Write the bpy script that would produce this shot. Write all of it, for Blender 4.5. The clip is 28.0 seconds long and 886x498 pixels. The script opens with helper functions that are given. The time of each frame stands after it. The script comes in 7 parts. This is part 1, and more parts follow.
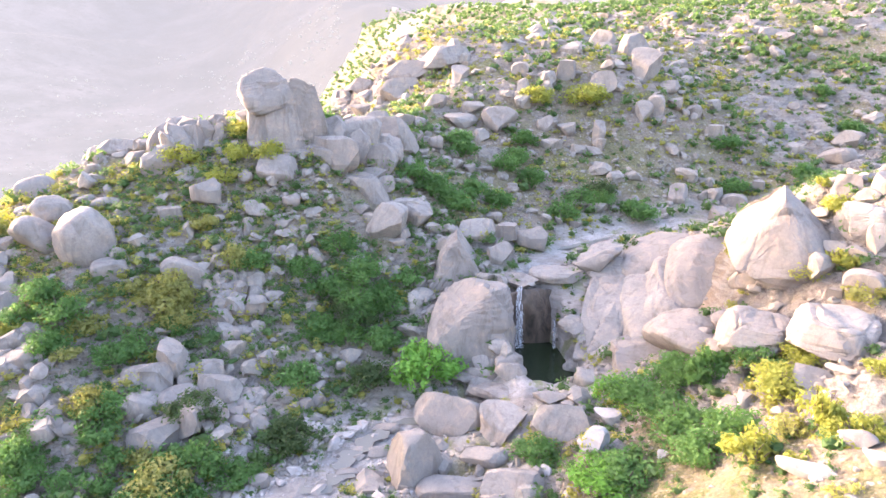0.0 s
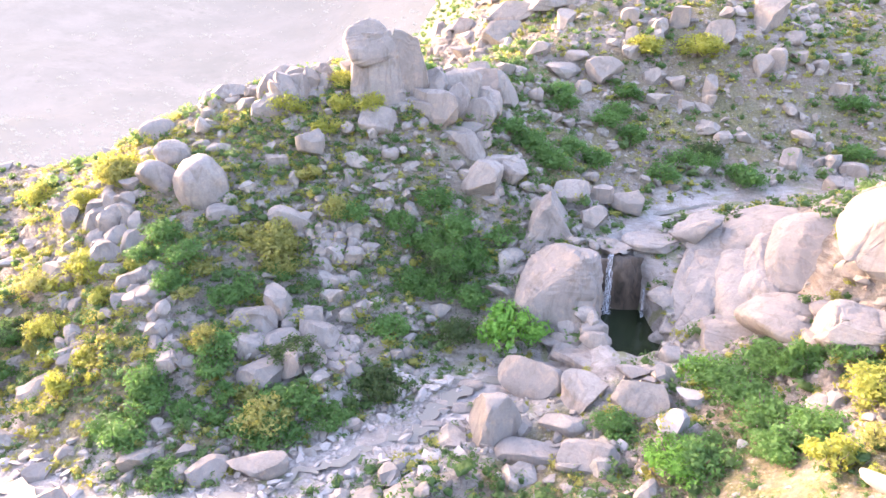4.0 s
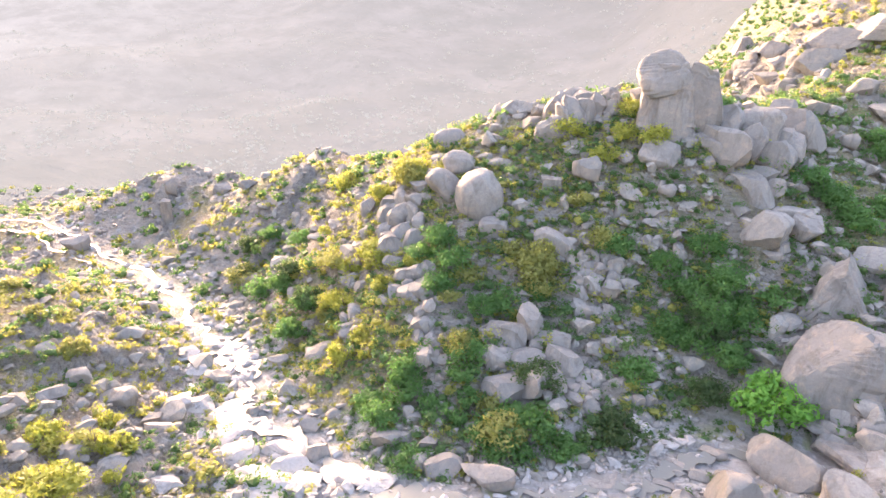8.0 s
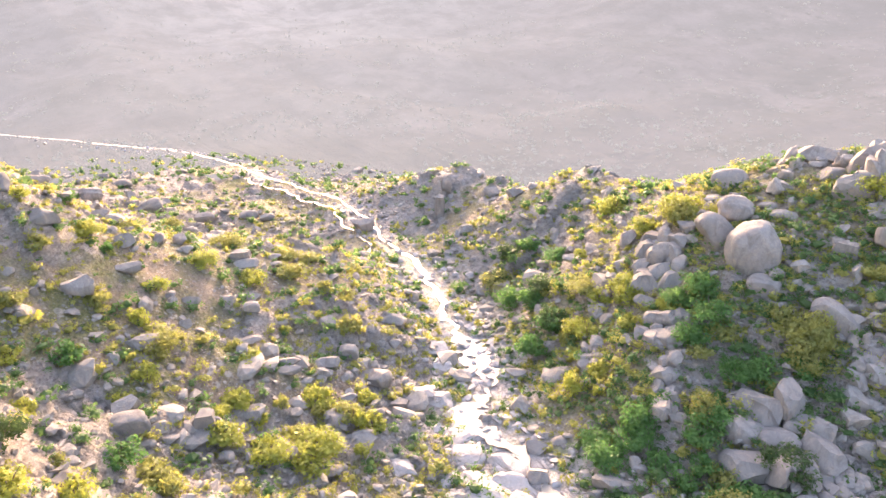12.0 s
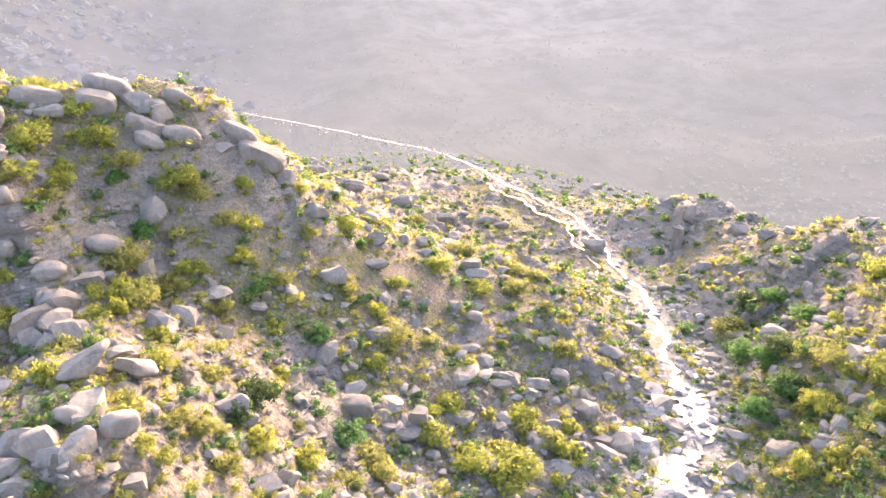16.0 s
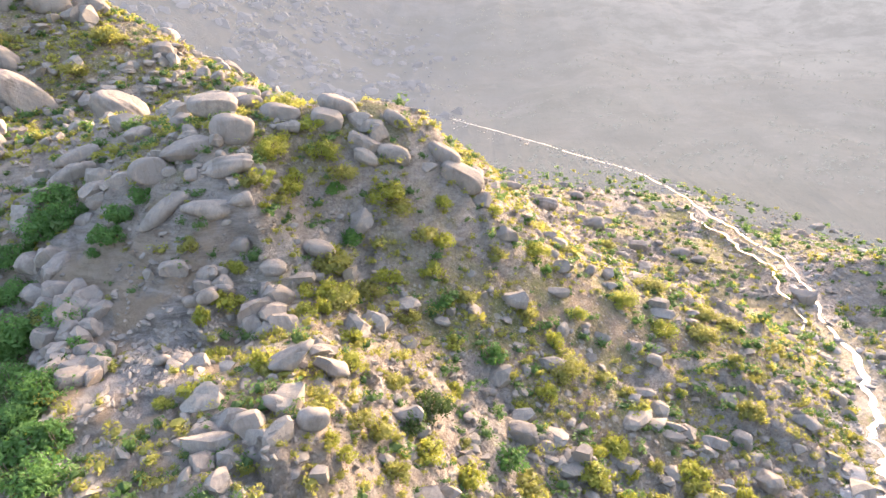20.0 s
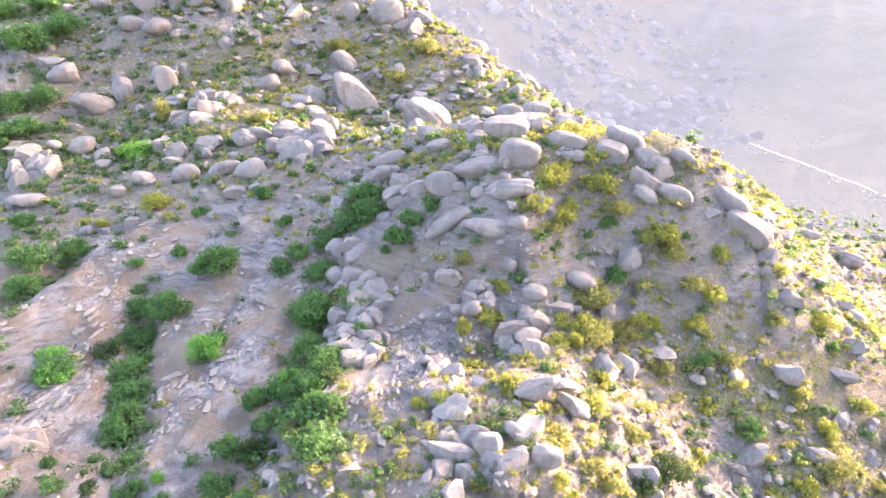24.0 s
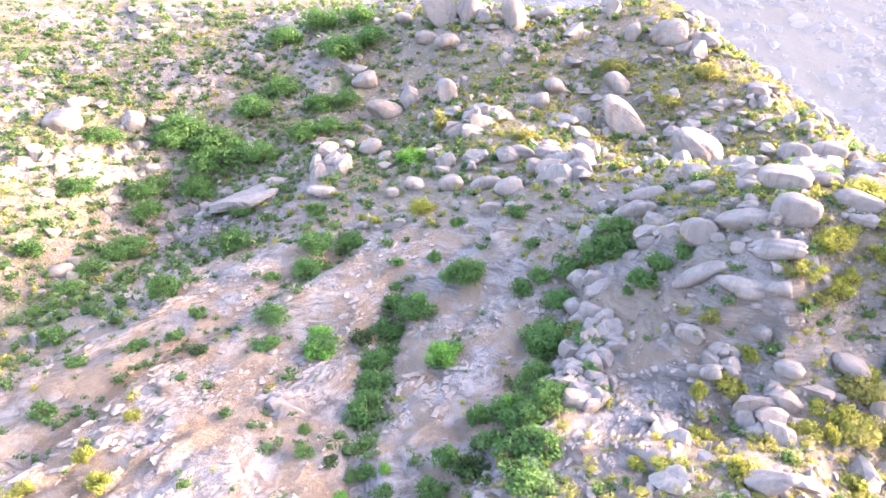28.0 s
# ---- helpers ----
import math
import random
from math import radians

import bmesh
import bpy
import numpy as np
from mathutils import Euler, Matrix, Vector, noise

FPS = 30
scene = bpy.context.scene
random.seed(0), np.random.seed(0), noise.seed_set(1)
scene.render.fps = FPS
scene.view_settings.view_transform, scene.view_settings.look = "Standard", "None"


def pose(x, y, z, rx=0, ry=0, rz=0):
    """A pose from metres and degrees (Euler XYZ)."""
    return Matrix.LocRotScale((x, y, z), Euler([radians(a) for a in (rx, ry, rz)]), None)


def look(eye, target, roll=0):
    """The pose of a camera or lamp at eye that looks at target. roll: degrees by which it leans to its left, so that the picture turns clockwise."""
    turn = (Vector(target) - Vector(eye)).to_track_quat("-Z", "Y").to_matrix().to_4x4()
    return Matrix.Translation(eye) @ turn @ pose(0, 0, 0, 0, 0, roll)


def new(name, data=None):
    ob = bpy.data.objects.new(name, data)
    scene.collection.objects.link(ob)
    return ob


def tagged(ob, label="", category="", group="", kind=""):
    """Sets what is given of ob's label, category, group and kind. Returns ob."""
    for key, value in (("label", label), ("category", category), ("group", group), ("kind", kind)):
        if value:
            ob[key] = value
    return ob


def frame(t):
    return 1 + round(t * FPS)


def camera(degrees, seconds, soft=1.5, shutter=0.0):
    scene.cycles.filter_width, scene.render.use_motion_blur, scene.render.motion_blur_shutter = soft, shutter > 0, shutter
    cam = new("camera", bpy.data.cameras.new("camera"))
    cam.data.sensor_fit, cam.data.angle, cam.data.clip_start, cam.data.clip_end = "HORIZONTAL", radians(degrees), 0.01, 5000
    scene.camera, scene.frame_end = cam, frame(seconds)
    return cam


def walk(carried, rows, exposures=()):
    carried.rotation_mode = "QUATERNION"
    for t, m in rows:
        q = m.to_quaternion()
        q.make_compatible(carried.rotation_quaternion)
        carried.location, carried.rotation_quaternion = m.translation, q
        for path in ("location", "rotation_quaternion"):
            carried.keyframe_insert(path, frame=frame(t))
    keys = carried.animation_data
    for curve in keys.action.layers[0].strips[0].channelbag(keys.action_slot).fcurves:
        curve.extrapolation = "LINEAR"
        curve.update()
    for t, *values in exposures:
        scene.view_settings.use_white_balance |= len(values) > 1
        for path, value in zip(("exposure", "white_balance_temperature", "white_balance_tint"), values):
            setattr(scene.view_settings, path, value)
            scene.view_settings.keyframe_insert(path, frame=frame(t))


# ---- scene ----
import collections

cam = camera(67.89, 28.0)


def eye_row(t, x, y, z, yaw, pitch, roll):
    """A row of the flight: place, turn to the left, tilt and lean in degrees."""
    turn = Matrix.Rotation(radians(yaw), 4, "Z") @ Matrix.Rotation(radians(90 + pitch), 4, "X") @ Matrix.Rotation(radians(roll), 4, "Z")
    return (t, Matrix.Translation((x, y, z)) @ turn)


PATH = [
    (0.0, -0.00, 0.00, 24.00, 0.06, -16.85, -0.90),
    (0.5, 0.09, 0.03, 24.38, 0.19, -17.46, -0.91),
    (1.0, 0.12, 0.00, 24.71, 0.21, -18.48, -0.86),
    (1.5, 0.09, 0.01, 25.07, 0.26, -19.82, -0.79),
    (2.0, 0.02, 0.01, 25.42, 0.91, -21.32, -0.69),
    (2.5, -0.04, 0.02, 25.74, 2.07, -22.36, -0.58),
    (4.5, -0.23, -0.06, 27.15, 11.20, -23.21, -0.33),
    (5.0, -0.34, -0.15, 27.50, 14.22, -23.23, -0.22),
    (5.5, -0.47, -0.22, 27.87, 17.61, -23.26, -0.07),
    (6.0, -0.39, -0.08, 28.21, 20.80, -23.38, -0.18),
    (6.5, -0.37, -0.05, 28.43, 23.98, -23.25, -0.17),
    (7.0, -0.55, -0.08, 28.63, 26.33, -23.19, -0.00),
    (7.5, -0.72, -0.07, 28.95, 29.19, -23.26, 0.10),
    (8.0, -0.90, -0.11, 29.41, 31.95, -23.42, 0.16),
    (8.5, -1.04, -0.26, 29.98, 35.05, -23.64, 0.25),
    (9.0, -1.10, -0.40, 30.47, 38.27, -23.74, 0.31),
    (9.5, -1.22, -0.50, 30.84, 40.98, -23.81, 0.36),
    (10.0, -1.31, -0.45, 31.11, 43.68, -23.84, 0.38),
    (10.5, -1.30, -0.37, 31.37, 46.47, -23.84, 0.35),
    (11.0, -1.32, -0.33, 31.63, 49.24, -23.83, 0.34),
    (11.5, -1.26, -0.31, 31.98, 52.28, -23.85, 0.29),
    (12.0, -1.27, -0.26, 32.28, 55.48, -23.88, 0.26),
    (12.5, -1.26, -0.31, 32.61, 58.14, -23.91, 0.28),
    (14.5, -1.10, -0.45, 33.60, 68.25, -23.70, 0.24),
    (15.0, -1.06, -0.42, 33.88, 71.00, -23.67, 0.25),
    (15.5, -1.07, -0.33, 34.07, 74.37, -23.59, 0.03),
    (16.0, -1.08, -0.26, 34.22, 77.00, -23.50, -0.12),
    (16.5, -1.02, -0.21, 34.45, 79.60, -23.41, -0.33),
    (17.0, -1.01, -0.23, 34.65, 81.56, -23.34, -0.35),
    (17.5, -1.02, -0.22, 34.88, 83.63, -23.25, -0.36),
    (18.0, -0.91, -0.17, 35.14, 85.59, -23.16, -0.38),
    (18.5, -0.92, -0.14, 35.44, 88.01, -23.12, -0.29),
    (19.0, -0.92, -0.15, 35.73, 90.33, -23.08, -0.31),
    (19.5, -0.85, -0.13, 35.96, 92.49, -22.97, -0.29),
    (20.0, -0.74, -0.14, 36.28, 94.65, -22.91, -0.26),
    (20.5, -0.77, -0.23, 36.54, 96.60, -22.88, -0.18),
    (21.0, -0.80, -0.33, 36.81, 98.52, -22.86, -0.13),
    (21.5, -0.89, -0.33, 37.01, 101.75, -22.75, -0.08),
    (22.0, -0.78, -0.25, 37.35, 107.00, -22.67, 0.07),
    (22.5, -0.76, -0.27, 37.70, 110.38, -22.70, 0.18),
    (24.5, -0.60, -0.39, 39.05, 121.83, -22.75, 0.22),
    (25.0, -0.50, -0.42, 39.44, 124.62, -22.81, 0.27),
    (25.5, -0.46, -0.40, 39.84, 127.92, -22.83, 0.25),
    (26.0, -0.56, -0.37, 40.09, 130.82, -22.77, 0.18),
    (26.5, -0.61, -0.36, 40.37, 133.86, -22.71, 0.14),
    (27.0, -0.62, -0.33, 40.67, 136.40, -22.70, 0.09),
    (27.5, -0.70, -0.32, 40.91, 139.28, -22.57, 0.14),
    (28.0, -0.93, -0.34, 41.12, 141.96, -22.53, 0.10),
]

# the film's own swings of brightness and tint
EXPOSURES = [(0.0, 3.98, 6400, 31), (5.0, 4.15, 6450, 35), (6.0, 4.18, 6650, 38), (6.5, 4.2, 7200, 57), (7.0, 4.2, 8000, 82), (7.5, 3.82, 6850, 33), (8.0, 3.75, 6800, 28), (12.0, 3.5, 6750, 30), (17.0, 3.5, 6650, 28),
             (18.0, 3.5, 6850, 34), (18.5, 3.5, 7050, 51), (19.0, 3.6, 7350, 66), (19.5, 3.32, 6750, 36), (20.0, 3.28, 6650, 23), (21.0, 3.5, 6550, 23), (22.0, 3.65, 6450, 25), (25.0, 3.92, 6250, 34), (28.0, 4.02, 6150, 35)]
walk(cam, [eye_row(*row) for row in PATH], EXPOSURES)
# ---- sky and sun: low, hazy, late sun over the far valley ----
# third angle: where the haze painted on the far hills is brightest
SUN_LEFT, SUN_UP, PAINTED_HAZE_LEFT = 58.0, 10.5, 68.0
world = bpy.data.worlds.new("world")
scene.world = world
world.use_nodes = True
sky = world.node_tree.nodes.new("ShaderNodeTexSky")
sky.sky_type, sky.sun_disc = "NISHITA", False
sky.sun_elevation, sky.sun_rotation = radians(SUN_UP), radians(-SUN_LEFT)
sky.dust_density, sky.air_density, sky.ozone_density = 5.0, 1.0, 1.0
world.node_tree.links.new(sky.outputs[0], world.node_tree.nodes["Background"].inputs[0])
world.node_tree.nodes["Background"].inputs[1].default_value = 0.14
sun_way = Vector((-math.sin(radians(SUN_LEFT)) * math.cos(radians(SUN_UP)), math.cos(radians(SUN_LEFT)) * math.cos(radians(SUN_UP)), math.sin(radians(SUN_UP))))
sun = new("sun", bpy.data.lights.new("sun", "SUN"))
sun.data.energy, sun.data.angle, sun.data.color = 1.2, radians(4.0), (1.0, 0.84, 0.62)
sun.matrix_world = look(sun_way * 100, (0, 0, 0))
# ---- plan of the land: lines of ground heights (x, y, z) ----
LAND = {}
LAND["stream"] = [(29, 65, 7.0), (19, 62, 6.3), (11, 59, 6.0), (7, 52, 5.7), (-4, 39, -0.2), (-10, 32, -0.8), (-15, 28, -1.1), (-43, 34, -3.2), (-26, 27, -2.0), (-43, 33, -3.3), (-55, 36, -4.0), (-75, 41, -5.0), (-101, 46, -7.0), (-112, 43, -9.0), (-177, 36, -13.0), (-165, 39, -12.0), (-199, 20, -14.0), (-265, -24, -17.0)]
LAND["falls_hill"] = [(-1, 42, 1.1), (-10, 37, -0.1), (-17, 37, 1.1), (-19, 44, 3.4), (-14, 50, 7.1), (-8, 46, 3.1), (-7, 53, 7.6), (-4, 55, 8.6), (0, 52, 5.9), (-7, 60, 13.7), (-8, 64, 16.2), (-15, 60, 16.3), (-27, 66, 16.2), (-27, 56, 13.1), (-29, 49, 9.7), (-27, 40, 5.3), (-35, 34, -1.2), (-36, 42, 3.5), (-38, 50, 8.6), (-40, 62, 11.2), (-42, 38, -1.0)]
LAND["tail_ridge"] = [(-63, 66, 5.0), (-88, 60, 0.4), (-61, 50, -1.2), (-76, 49, -4.9), (-95, 66, -4.2), (-111, 56, -8.5), (-77, 49, -6.1), (-56, 45, -4.4)]
LAND["second_ridge"] = [(-4, 80, 17.5), (-2, 95, 22.4), (8, 79, 16.4), (22, 87, 22.2), (19, 102, 24.4), (2, 69, 12.5), (19, 70, 10.2), (9, 64, 8.0), (30, 73, 10.7), (36, 93, 18.9), (53, 113, 24.4), (34, 120, 25.2), (53, 89, 15.1), (44, 70, 11.0), (4, 115, 26.5), (69, 116, 24.2), (-9, 110, 23.6)]
LAND["gorge_wall"] = [(12, 52, 6.5), (17, 54, 7.4), (23, 56, 8.2), (17, 48, 5.6), (11, 44, 3.0), (18, 43, 5.7), (24, 44, 14.0), (21, 42, 9.9), (23, 34, 8.6), (27, 40, 14.5), (17, 36, 5.7), (20, 28, 7.9), (15, 24, 6.9), (12, 31, 3.2), (11, 37, 2.9), (7, 35, 1.0), (0, 33, 0.0)]
LAND["left_slope"] = [(-32, 12, 1.2), (-30, 20, -1.8), (-38, 2, 5.6), (-49, 27, -0.4), (-78, 21, -3.4), (-111, 17, -5.5), (-73, 34, -3.7), (-37, -19, 15.0), (-27, -9, 14.6), (-45, 0, 7.9), (-110, 8, -1.9), (-78, -2, 11.8), (-76, -12, 16.7), (-69, 26, 1.7), (-50, -11, 16.3), (-50, -20, 22.7), (-37, -17, 14.0), (-32, -24, 14.7), (-28, -5, 10.8), (-64, -15, 23.9), (-70, -9, 20.0), (-69, -3, 14.7)]
LAND["crest"] = [(-47, -20, 22.3), (-47, -26, 21.7), (-50, -21, 24.0), (-59, -14, 25.3), (-64, -7, 23.6), (-47, -37, 16.9), (-54, -36, 21.1), (-34, -12, 15.2), (-36, -24, 14.0), (-53, -47, 20.1), (-70, -39, 20.1)]
LAND["slab_slope"] = [(-31, -37, 12.1), (-23, -46, 11.4), (-21, -31, 11.8), (-9, -41, 12.4), (-3, -33, 12.6), (-26, -59, 12.9), (-15, -57, 12.3), (-2, -48, 11.6), (-39, -57, 14.4), (-26, -67, 12.2)]
LAND["back_valley"] = [(-9, -80, 9.6), (-3, -71, 8.9), (-20, -91, 9.8), (-29, -97, 13.3), (-15, -101, 18.1), (-16, -126, 24.8), (-40, -121, 26.1), (-28, -107, 19.2), (-20, -164, 34.4), (-54, -156, 35.0), (-33, -146, 30.6)]
LAND["back_hill"] = [(-77, -46, 18.6), (-77, -57, 19.9), (-61, -70, 21.0), (-49, -77, 17.1), (-42, -79, 16.8), (-71, -92, 26.8), (-84, -74, 26.8), (-99, -93, 33.5), (-107, -75, 36.8), (-105, -55, 28.7), (-98, -39, 22.0), (-77, -95, 33.6), (-64, -120, 30.8), (-84, -75, 29.2), (-52, -123, 28.1)]
LAND["behind"] = [(-15, 85, 9.0), (-34, 94, 4.0), (-49, 78, 2.0), (-66, 73, -4.0), (-96, 75, -11.0), (-48, 119, -4.0), (-5, 140, 22.0), (29, 162, 28.0), (80, 150, 29.0), (92, 92, 20.0), (69, 58, 14.0), (56, 21, 14.0), (42, 0, 15.0), (21, -8, 10.0), (-3, 8, 0.0), (24, -66, 17.0), (30, -111, 24.0), (-16, 117, 14.0)]
LAND["falls_away"] = [(-132, -92, 28.8), (-132, -69, 18.7), (-128, -51, 10.0), (-112, -14, 5.9), (-111, -12, 10.1)]
LAND["far_bank"] = [(-238, -14, -16.0), (-182, 5, -12.0), (-159, 20, -11.0), (-129, 33, -9.0)]
LAND["gorge"] = [(3.4, 51.2, 5.6), (2.0, 40.7, 1.5), (4.6, 48.7, 5.0), (10.0, 51.3, 5.4), (9.8, 47.5, 4.0), (9.8, 42.9, 2.4), (2.9, 37.5, 1.2), (6.1, 36.7, 1.4), (3.3, 43.3, 2.3)]
# the stream's bed from the upper pool to the far valley: x, y, z and the water's width
BED = [(29.2, 65.2, 7.0, 2.5), (18.6, 62.1, 6.4, 1.2), (11.3, 58.7, 6.1, 1.0), (7.8, 52.0, 5.8, 0.9), (6.8, 49.5, 5.8, 0.8), (6.0, 49.1, 0.8, 1.0), (7.5, 41.8, 0.7, 1.0), (0.4, 40.7, 0.2, 0.8), (-5.5, 37.0, -0.2, 1.5), (-6.7, 34.1, -0.6, 1.5), (-11.3, 30.7, -0.8, 0.8), (-15.3, 27.7, -1.1, 0.9), (-22.5, 24.7, -1.6, 3.6), (-27.3, 26.6, -2.0, 0.8), (-36.7, 26.9, -2.6, 3.4), (-38.9, 31.0, -2.8, 0.8), (-43.8, 32.9, -3.1, 4.6), (-49.1, 34.6, -3.4, 0.8), (-53.6, 35.9, -3.6, 0.9), (-63.3, 40.1, -4.2, 1.0), (-79.5, 42.6, -5.0, 1.2), (-97.6, 45.9, -6.2, 1.3), (-115.0, 44.9, -8.0, 1.8), (-133.0, 42.7, -9.5, 1.8), (-164.2, 38.5, -12.0, 2.2), (-198.7, 19.9, -14.0, 2.6), (-265.1, -24.1, -17.0, 2.6)]
POOL_HEAD, POOL_TAIL, POOL_LEVEL = (6.75, 48.6), (7.55, 43.6), 0.80
FALL_TOP, FALL_FOOT = (6.79, 48.99, 5.83), (6.00, 49.09, 0.80)
# middles of patches of ground and growth
PATCH = {
    "boulder_pile": (2, 36, 0),
    "slabs": (-23, -46, 12),
    "crest_face": (-36, -15, 15),
    "gorge_side": (16, 48, 6),
    "stream_slab": (-10, 32, -1),
    "sand": (-75, 34, -6),
    "hill_face": (-7, 50, 6),
    "hill_foot": (-17, 36, 1),
    "far_face": (16, 70, 10),
    "back_valley": (-26, -96, 13),
    "left_flank": (-48, 42, 0),
    "far_right": (49, 87, 15),
    "sunny_slope": (-57, 0, 7),
    "back_hill": (-96, -57, 26),
    "ridge_top": (17, 96, 23),
    "hill_crest": (-23, 61, 15),
    "flank": (-27, 45, 6),
    "near_sand": (-3, -35, 17),
}
# the way that the ribs of the swept slope run
RIB = (-0.93, -0.35)
# ---- materials ----
class Nodes:
    """A small helper that strings shader nodes together."""

    def __init__(self, name):
        self.mat = bpy.data.materials.new(name)
        self.mat.use_nodes = True
        self.tree = self.mat.node_tree
        self.bsdf = self.tree.nodes["Principled BSDF"]
        self.out = self.tree.nodes["Material Output"]

    def node(self, kind, **sockets):
        n = self.tree.nodes.new(kind)
        for key, value in sockets.items():
            self.put(n.inputs[key.replace("_", " ")], value)
        return n

    def put(self, socket, value):
        if isinstance(value, bpy.types.NodeSocket):
            self.tree.links.new(value, socket)
        elif isinstance(value, tuple) and len(value) == 3 and socket.type == "RGBA":
            socket.default_value = (*value, 1)
        else:
            socket.default_value = value

    def coords(self, scale=(1, 1, 1)):
        geo = self.node("ShaderNodeNewGeometry")
        m = self.node("ShaderNodeMapping", Scale=scale)
        self.put(m.inputs["Vector"], geo.outputs["Position"])
        return m.outputs[0]

    def own(self, scale=(1, 1, 1)):
        c = self.node("ShaderNodeTexCoord")
        m = self.node("ShaderNodeMapping", Scale=scale)
        self.put(m.inputs["Vector"], c.outputs["Object"])
        return m.outputs[0]

    def noise(self, vector, scale, detail=6.0, rough=0.6, warp=0.0):
        n = self.node("ShaderNodeTexNoise", Scale=scale, Detail=detail, Roughness=rough, Distortion=warp)
        self.put(n.inputs["Vector"], vector)
        return n.outputs["Fac"]

    def cells(self, vector, scale, feature="F1"):
        n = self.node("ShaderNodeTexVoronoi", Scale=scale)
        n.feature = feature
        self.put(n.inputs["Vector"], vector)
        return n.outputs["Distance"]

    def ramp(self, fac, *stops):
        n = self.node("ShaderNodeValToRGB")
        while len(n.color_ramp.elements) < len(stops):
            n.color_ramp.elements.new(0.5)
        for e, (at, colour) in zip(n.color_ramp.elements, stops):
            e.position = at
            e.color = (*colour, 1) if len(colour) == 3 else (colour[0],) * 3 + (1,)
        self.put(n.inputs[0], fac)
        return n.outputs[0]

    def mix(self, fac, a, b, blend="MIX"):
        n = self.tree.nodes.new("ShaderNodeMix")
        n.data_type, n.blend_type = "RGBA", blend
        for socket, value in ((n.inputs[0], fac), (n.inputs[6], a), (n.inputs[7], b)):
            if isinstance(value, tuple) and len(value) == 3:
                value = (*value, 1)
            self.put(socket, value)
        return n.outputs[2]

    def maths(self, op, a, b=0.0):
        n = self.tree.nodes.new("ShaderNodeMath")
        n.operation = op
        self.put(n.inputs[0], a)
        self.put(n.inputs[1], b)
        return n.outputs[0]

    def bump(self, fac, strength, distance, under=None):
        n = self.node("ShaderNodeBump", Strength=strength, Distance=distance, Height=fac)
        if under is not None:
            self.put(n.inputs["Normal"], under)
        return n.outputs[0]

    def upward(self):
        geo = self.node("ShaderNodeNewGeometry")
        sep = self.node("ShaderNodeSeparateXYZ")
        self.put(sep.inputs[0], geo.outputs["Normal"])
        return sep.outputs[2]

    def spot(self, at, inner, outer):
        """One inside a round patch of the plan, fading to nothing outside."""
        geo = self.node("ShaderNodeNewGeometry")
        d = self.tree.nodes.new("ShaderNodeVectorMath")
        d.operation = "DISTANCE"
        self.put(d.inputs[0], geo.outputs["Position"])
        d.inputs[1].default_value = at
        m = self.node("ShaderNodeMapRange")
        for socket, value in zip(list(m.inputs)[:5], (d.outputs["Value"], inner, outer, 1.0, 0.0)):
            self.put(socket, value)
        return m.outputs[0]

    def done(self, colour, rough=0.9, normal=None, spec=0.3):
        self.put(self.bsdf.inputs["Base Color"], colour)
        self.put(self.bsdf.inputs["Roughness"], rough)
        self.bsdf.inputs["Specular IOR Level"].default_value = spec
        if normal is not None:
            self.put(self.bsdf.inputs["Normal"], normal)
        return self.mat


def random_of(n, per_island=False):
    if per_island:
        return n.node("ShaderNodeNewGeometry").outputs["Random Per Island"]
    return n.node("ShaderNodeObjectInfo").outputs["Random"]


def granite(name, light, dark, stain, per_island=False):
    n = Nodes(name)
    v = n.coords()
    big, fine = n.noise(v, 0.45, 6, 0.65), n.noise(v, 6.0, 9, 0.75)
    c = n.mix(n.ramp(big, (0.32, (0,)), (0.68, (1,))), light, dark)
    c = n.mix(n.ramp(random_of(n, per_island), (0.0, (0,)), (1.0, (0.95,))), c, dark)
    c = n.mix(n.ramp(fine, (0.38, (0.6,)), (0.66, (0,))), c, tuple(0.85 * k for k in dark))
    c = n.mix(n.ramp(n.noise(v, 1.1, 7, 0.7, 0.6), (0.5, (0,)), (0.66, (0.55,))), c, (light[0] * 1.02, light[1] * 0.88, light[2] * 0.76))
    streak = n.noise(n.coords((1.3, 1.3, 0.38)), 0.8, 7, 0.65, 0.8)
    c = n.mix(n.ramp(streak, (0.5, (0,)), (0.68, (0.65,))), c, stain)
    seam = n.noise(n.coords((0.6, 0.6, 0.5)), 0.9, 5, 0.55, 0.3)
    line = n.ramp(n.maths("ABSOLUTE", n.maths("SUBTRACT", seam, 0.5)), (0.0, (1,)), (0.007, (0,)))
    c = n.mix(n.maths("MULTIPLY", line, 0.3), c, (0.16, 0.135, 0.115))
    relief = n.bump(n.noise(v, 1.4, 10, 0.6), 0.7, 0.14)
    relief = n.bump(n.noise(v, 9, 6, 0.7), 0.5, 0.03, relief)
    relief = n.bump(n.maths("MULTIPLY", line, -1.0), 0.5, 0.06, relief)
    return n.done(c, 0.93, relief, 0.2)


GRANITE = granite("granite", (0.35, 0.315, 0.275), (0.225, 0.2, 0.175), (0.125, 0.106, 0.09))
GRANITE_LOOSE = granite("granite_loose", (0.385, 0.35, 0.305), (0.215, 0.193, 0.166), (0.14, 0.122, 0.104), True)
GRANITE_GREY = granite("granite_grey", (0.40, 0.39, 0.385), (0.28, 0.275, 0.275), (0.18, 0.17, 0.165))
GRANITE_PALE = granite("granite_pale", (0.47, 0.435, 0.40), (0.34, 0.312, 0.285), (0.22, 0.19, 0.17), True)


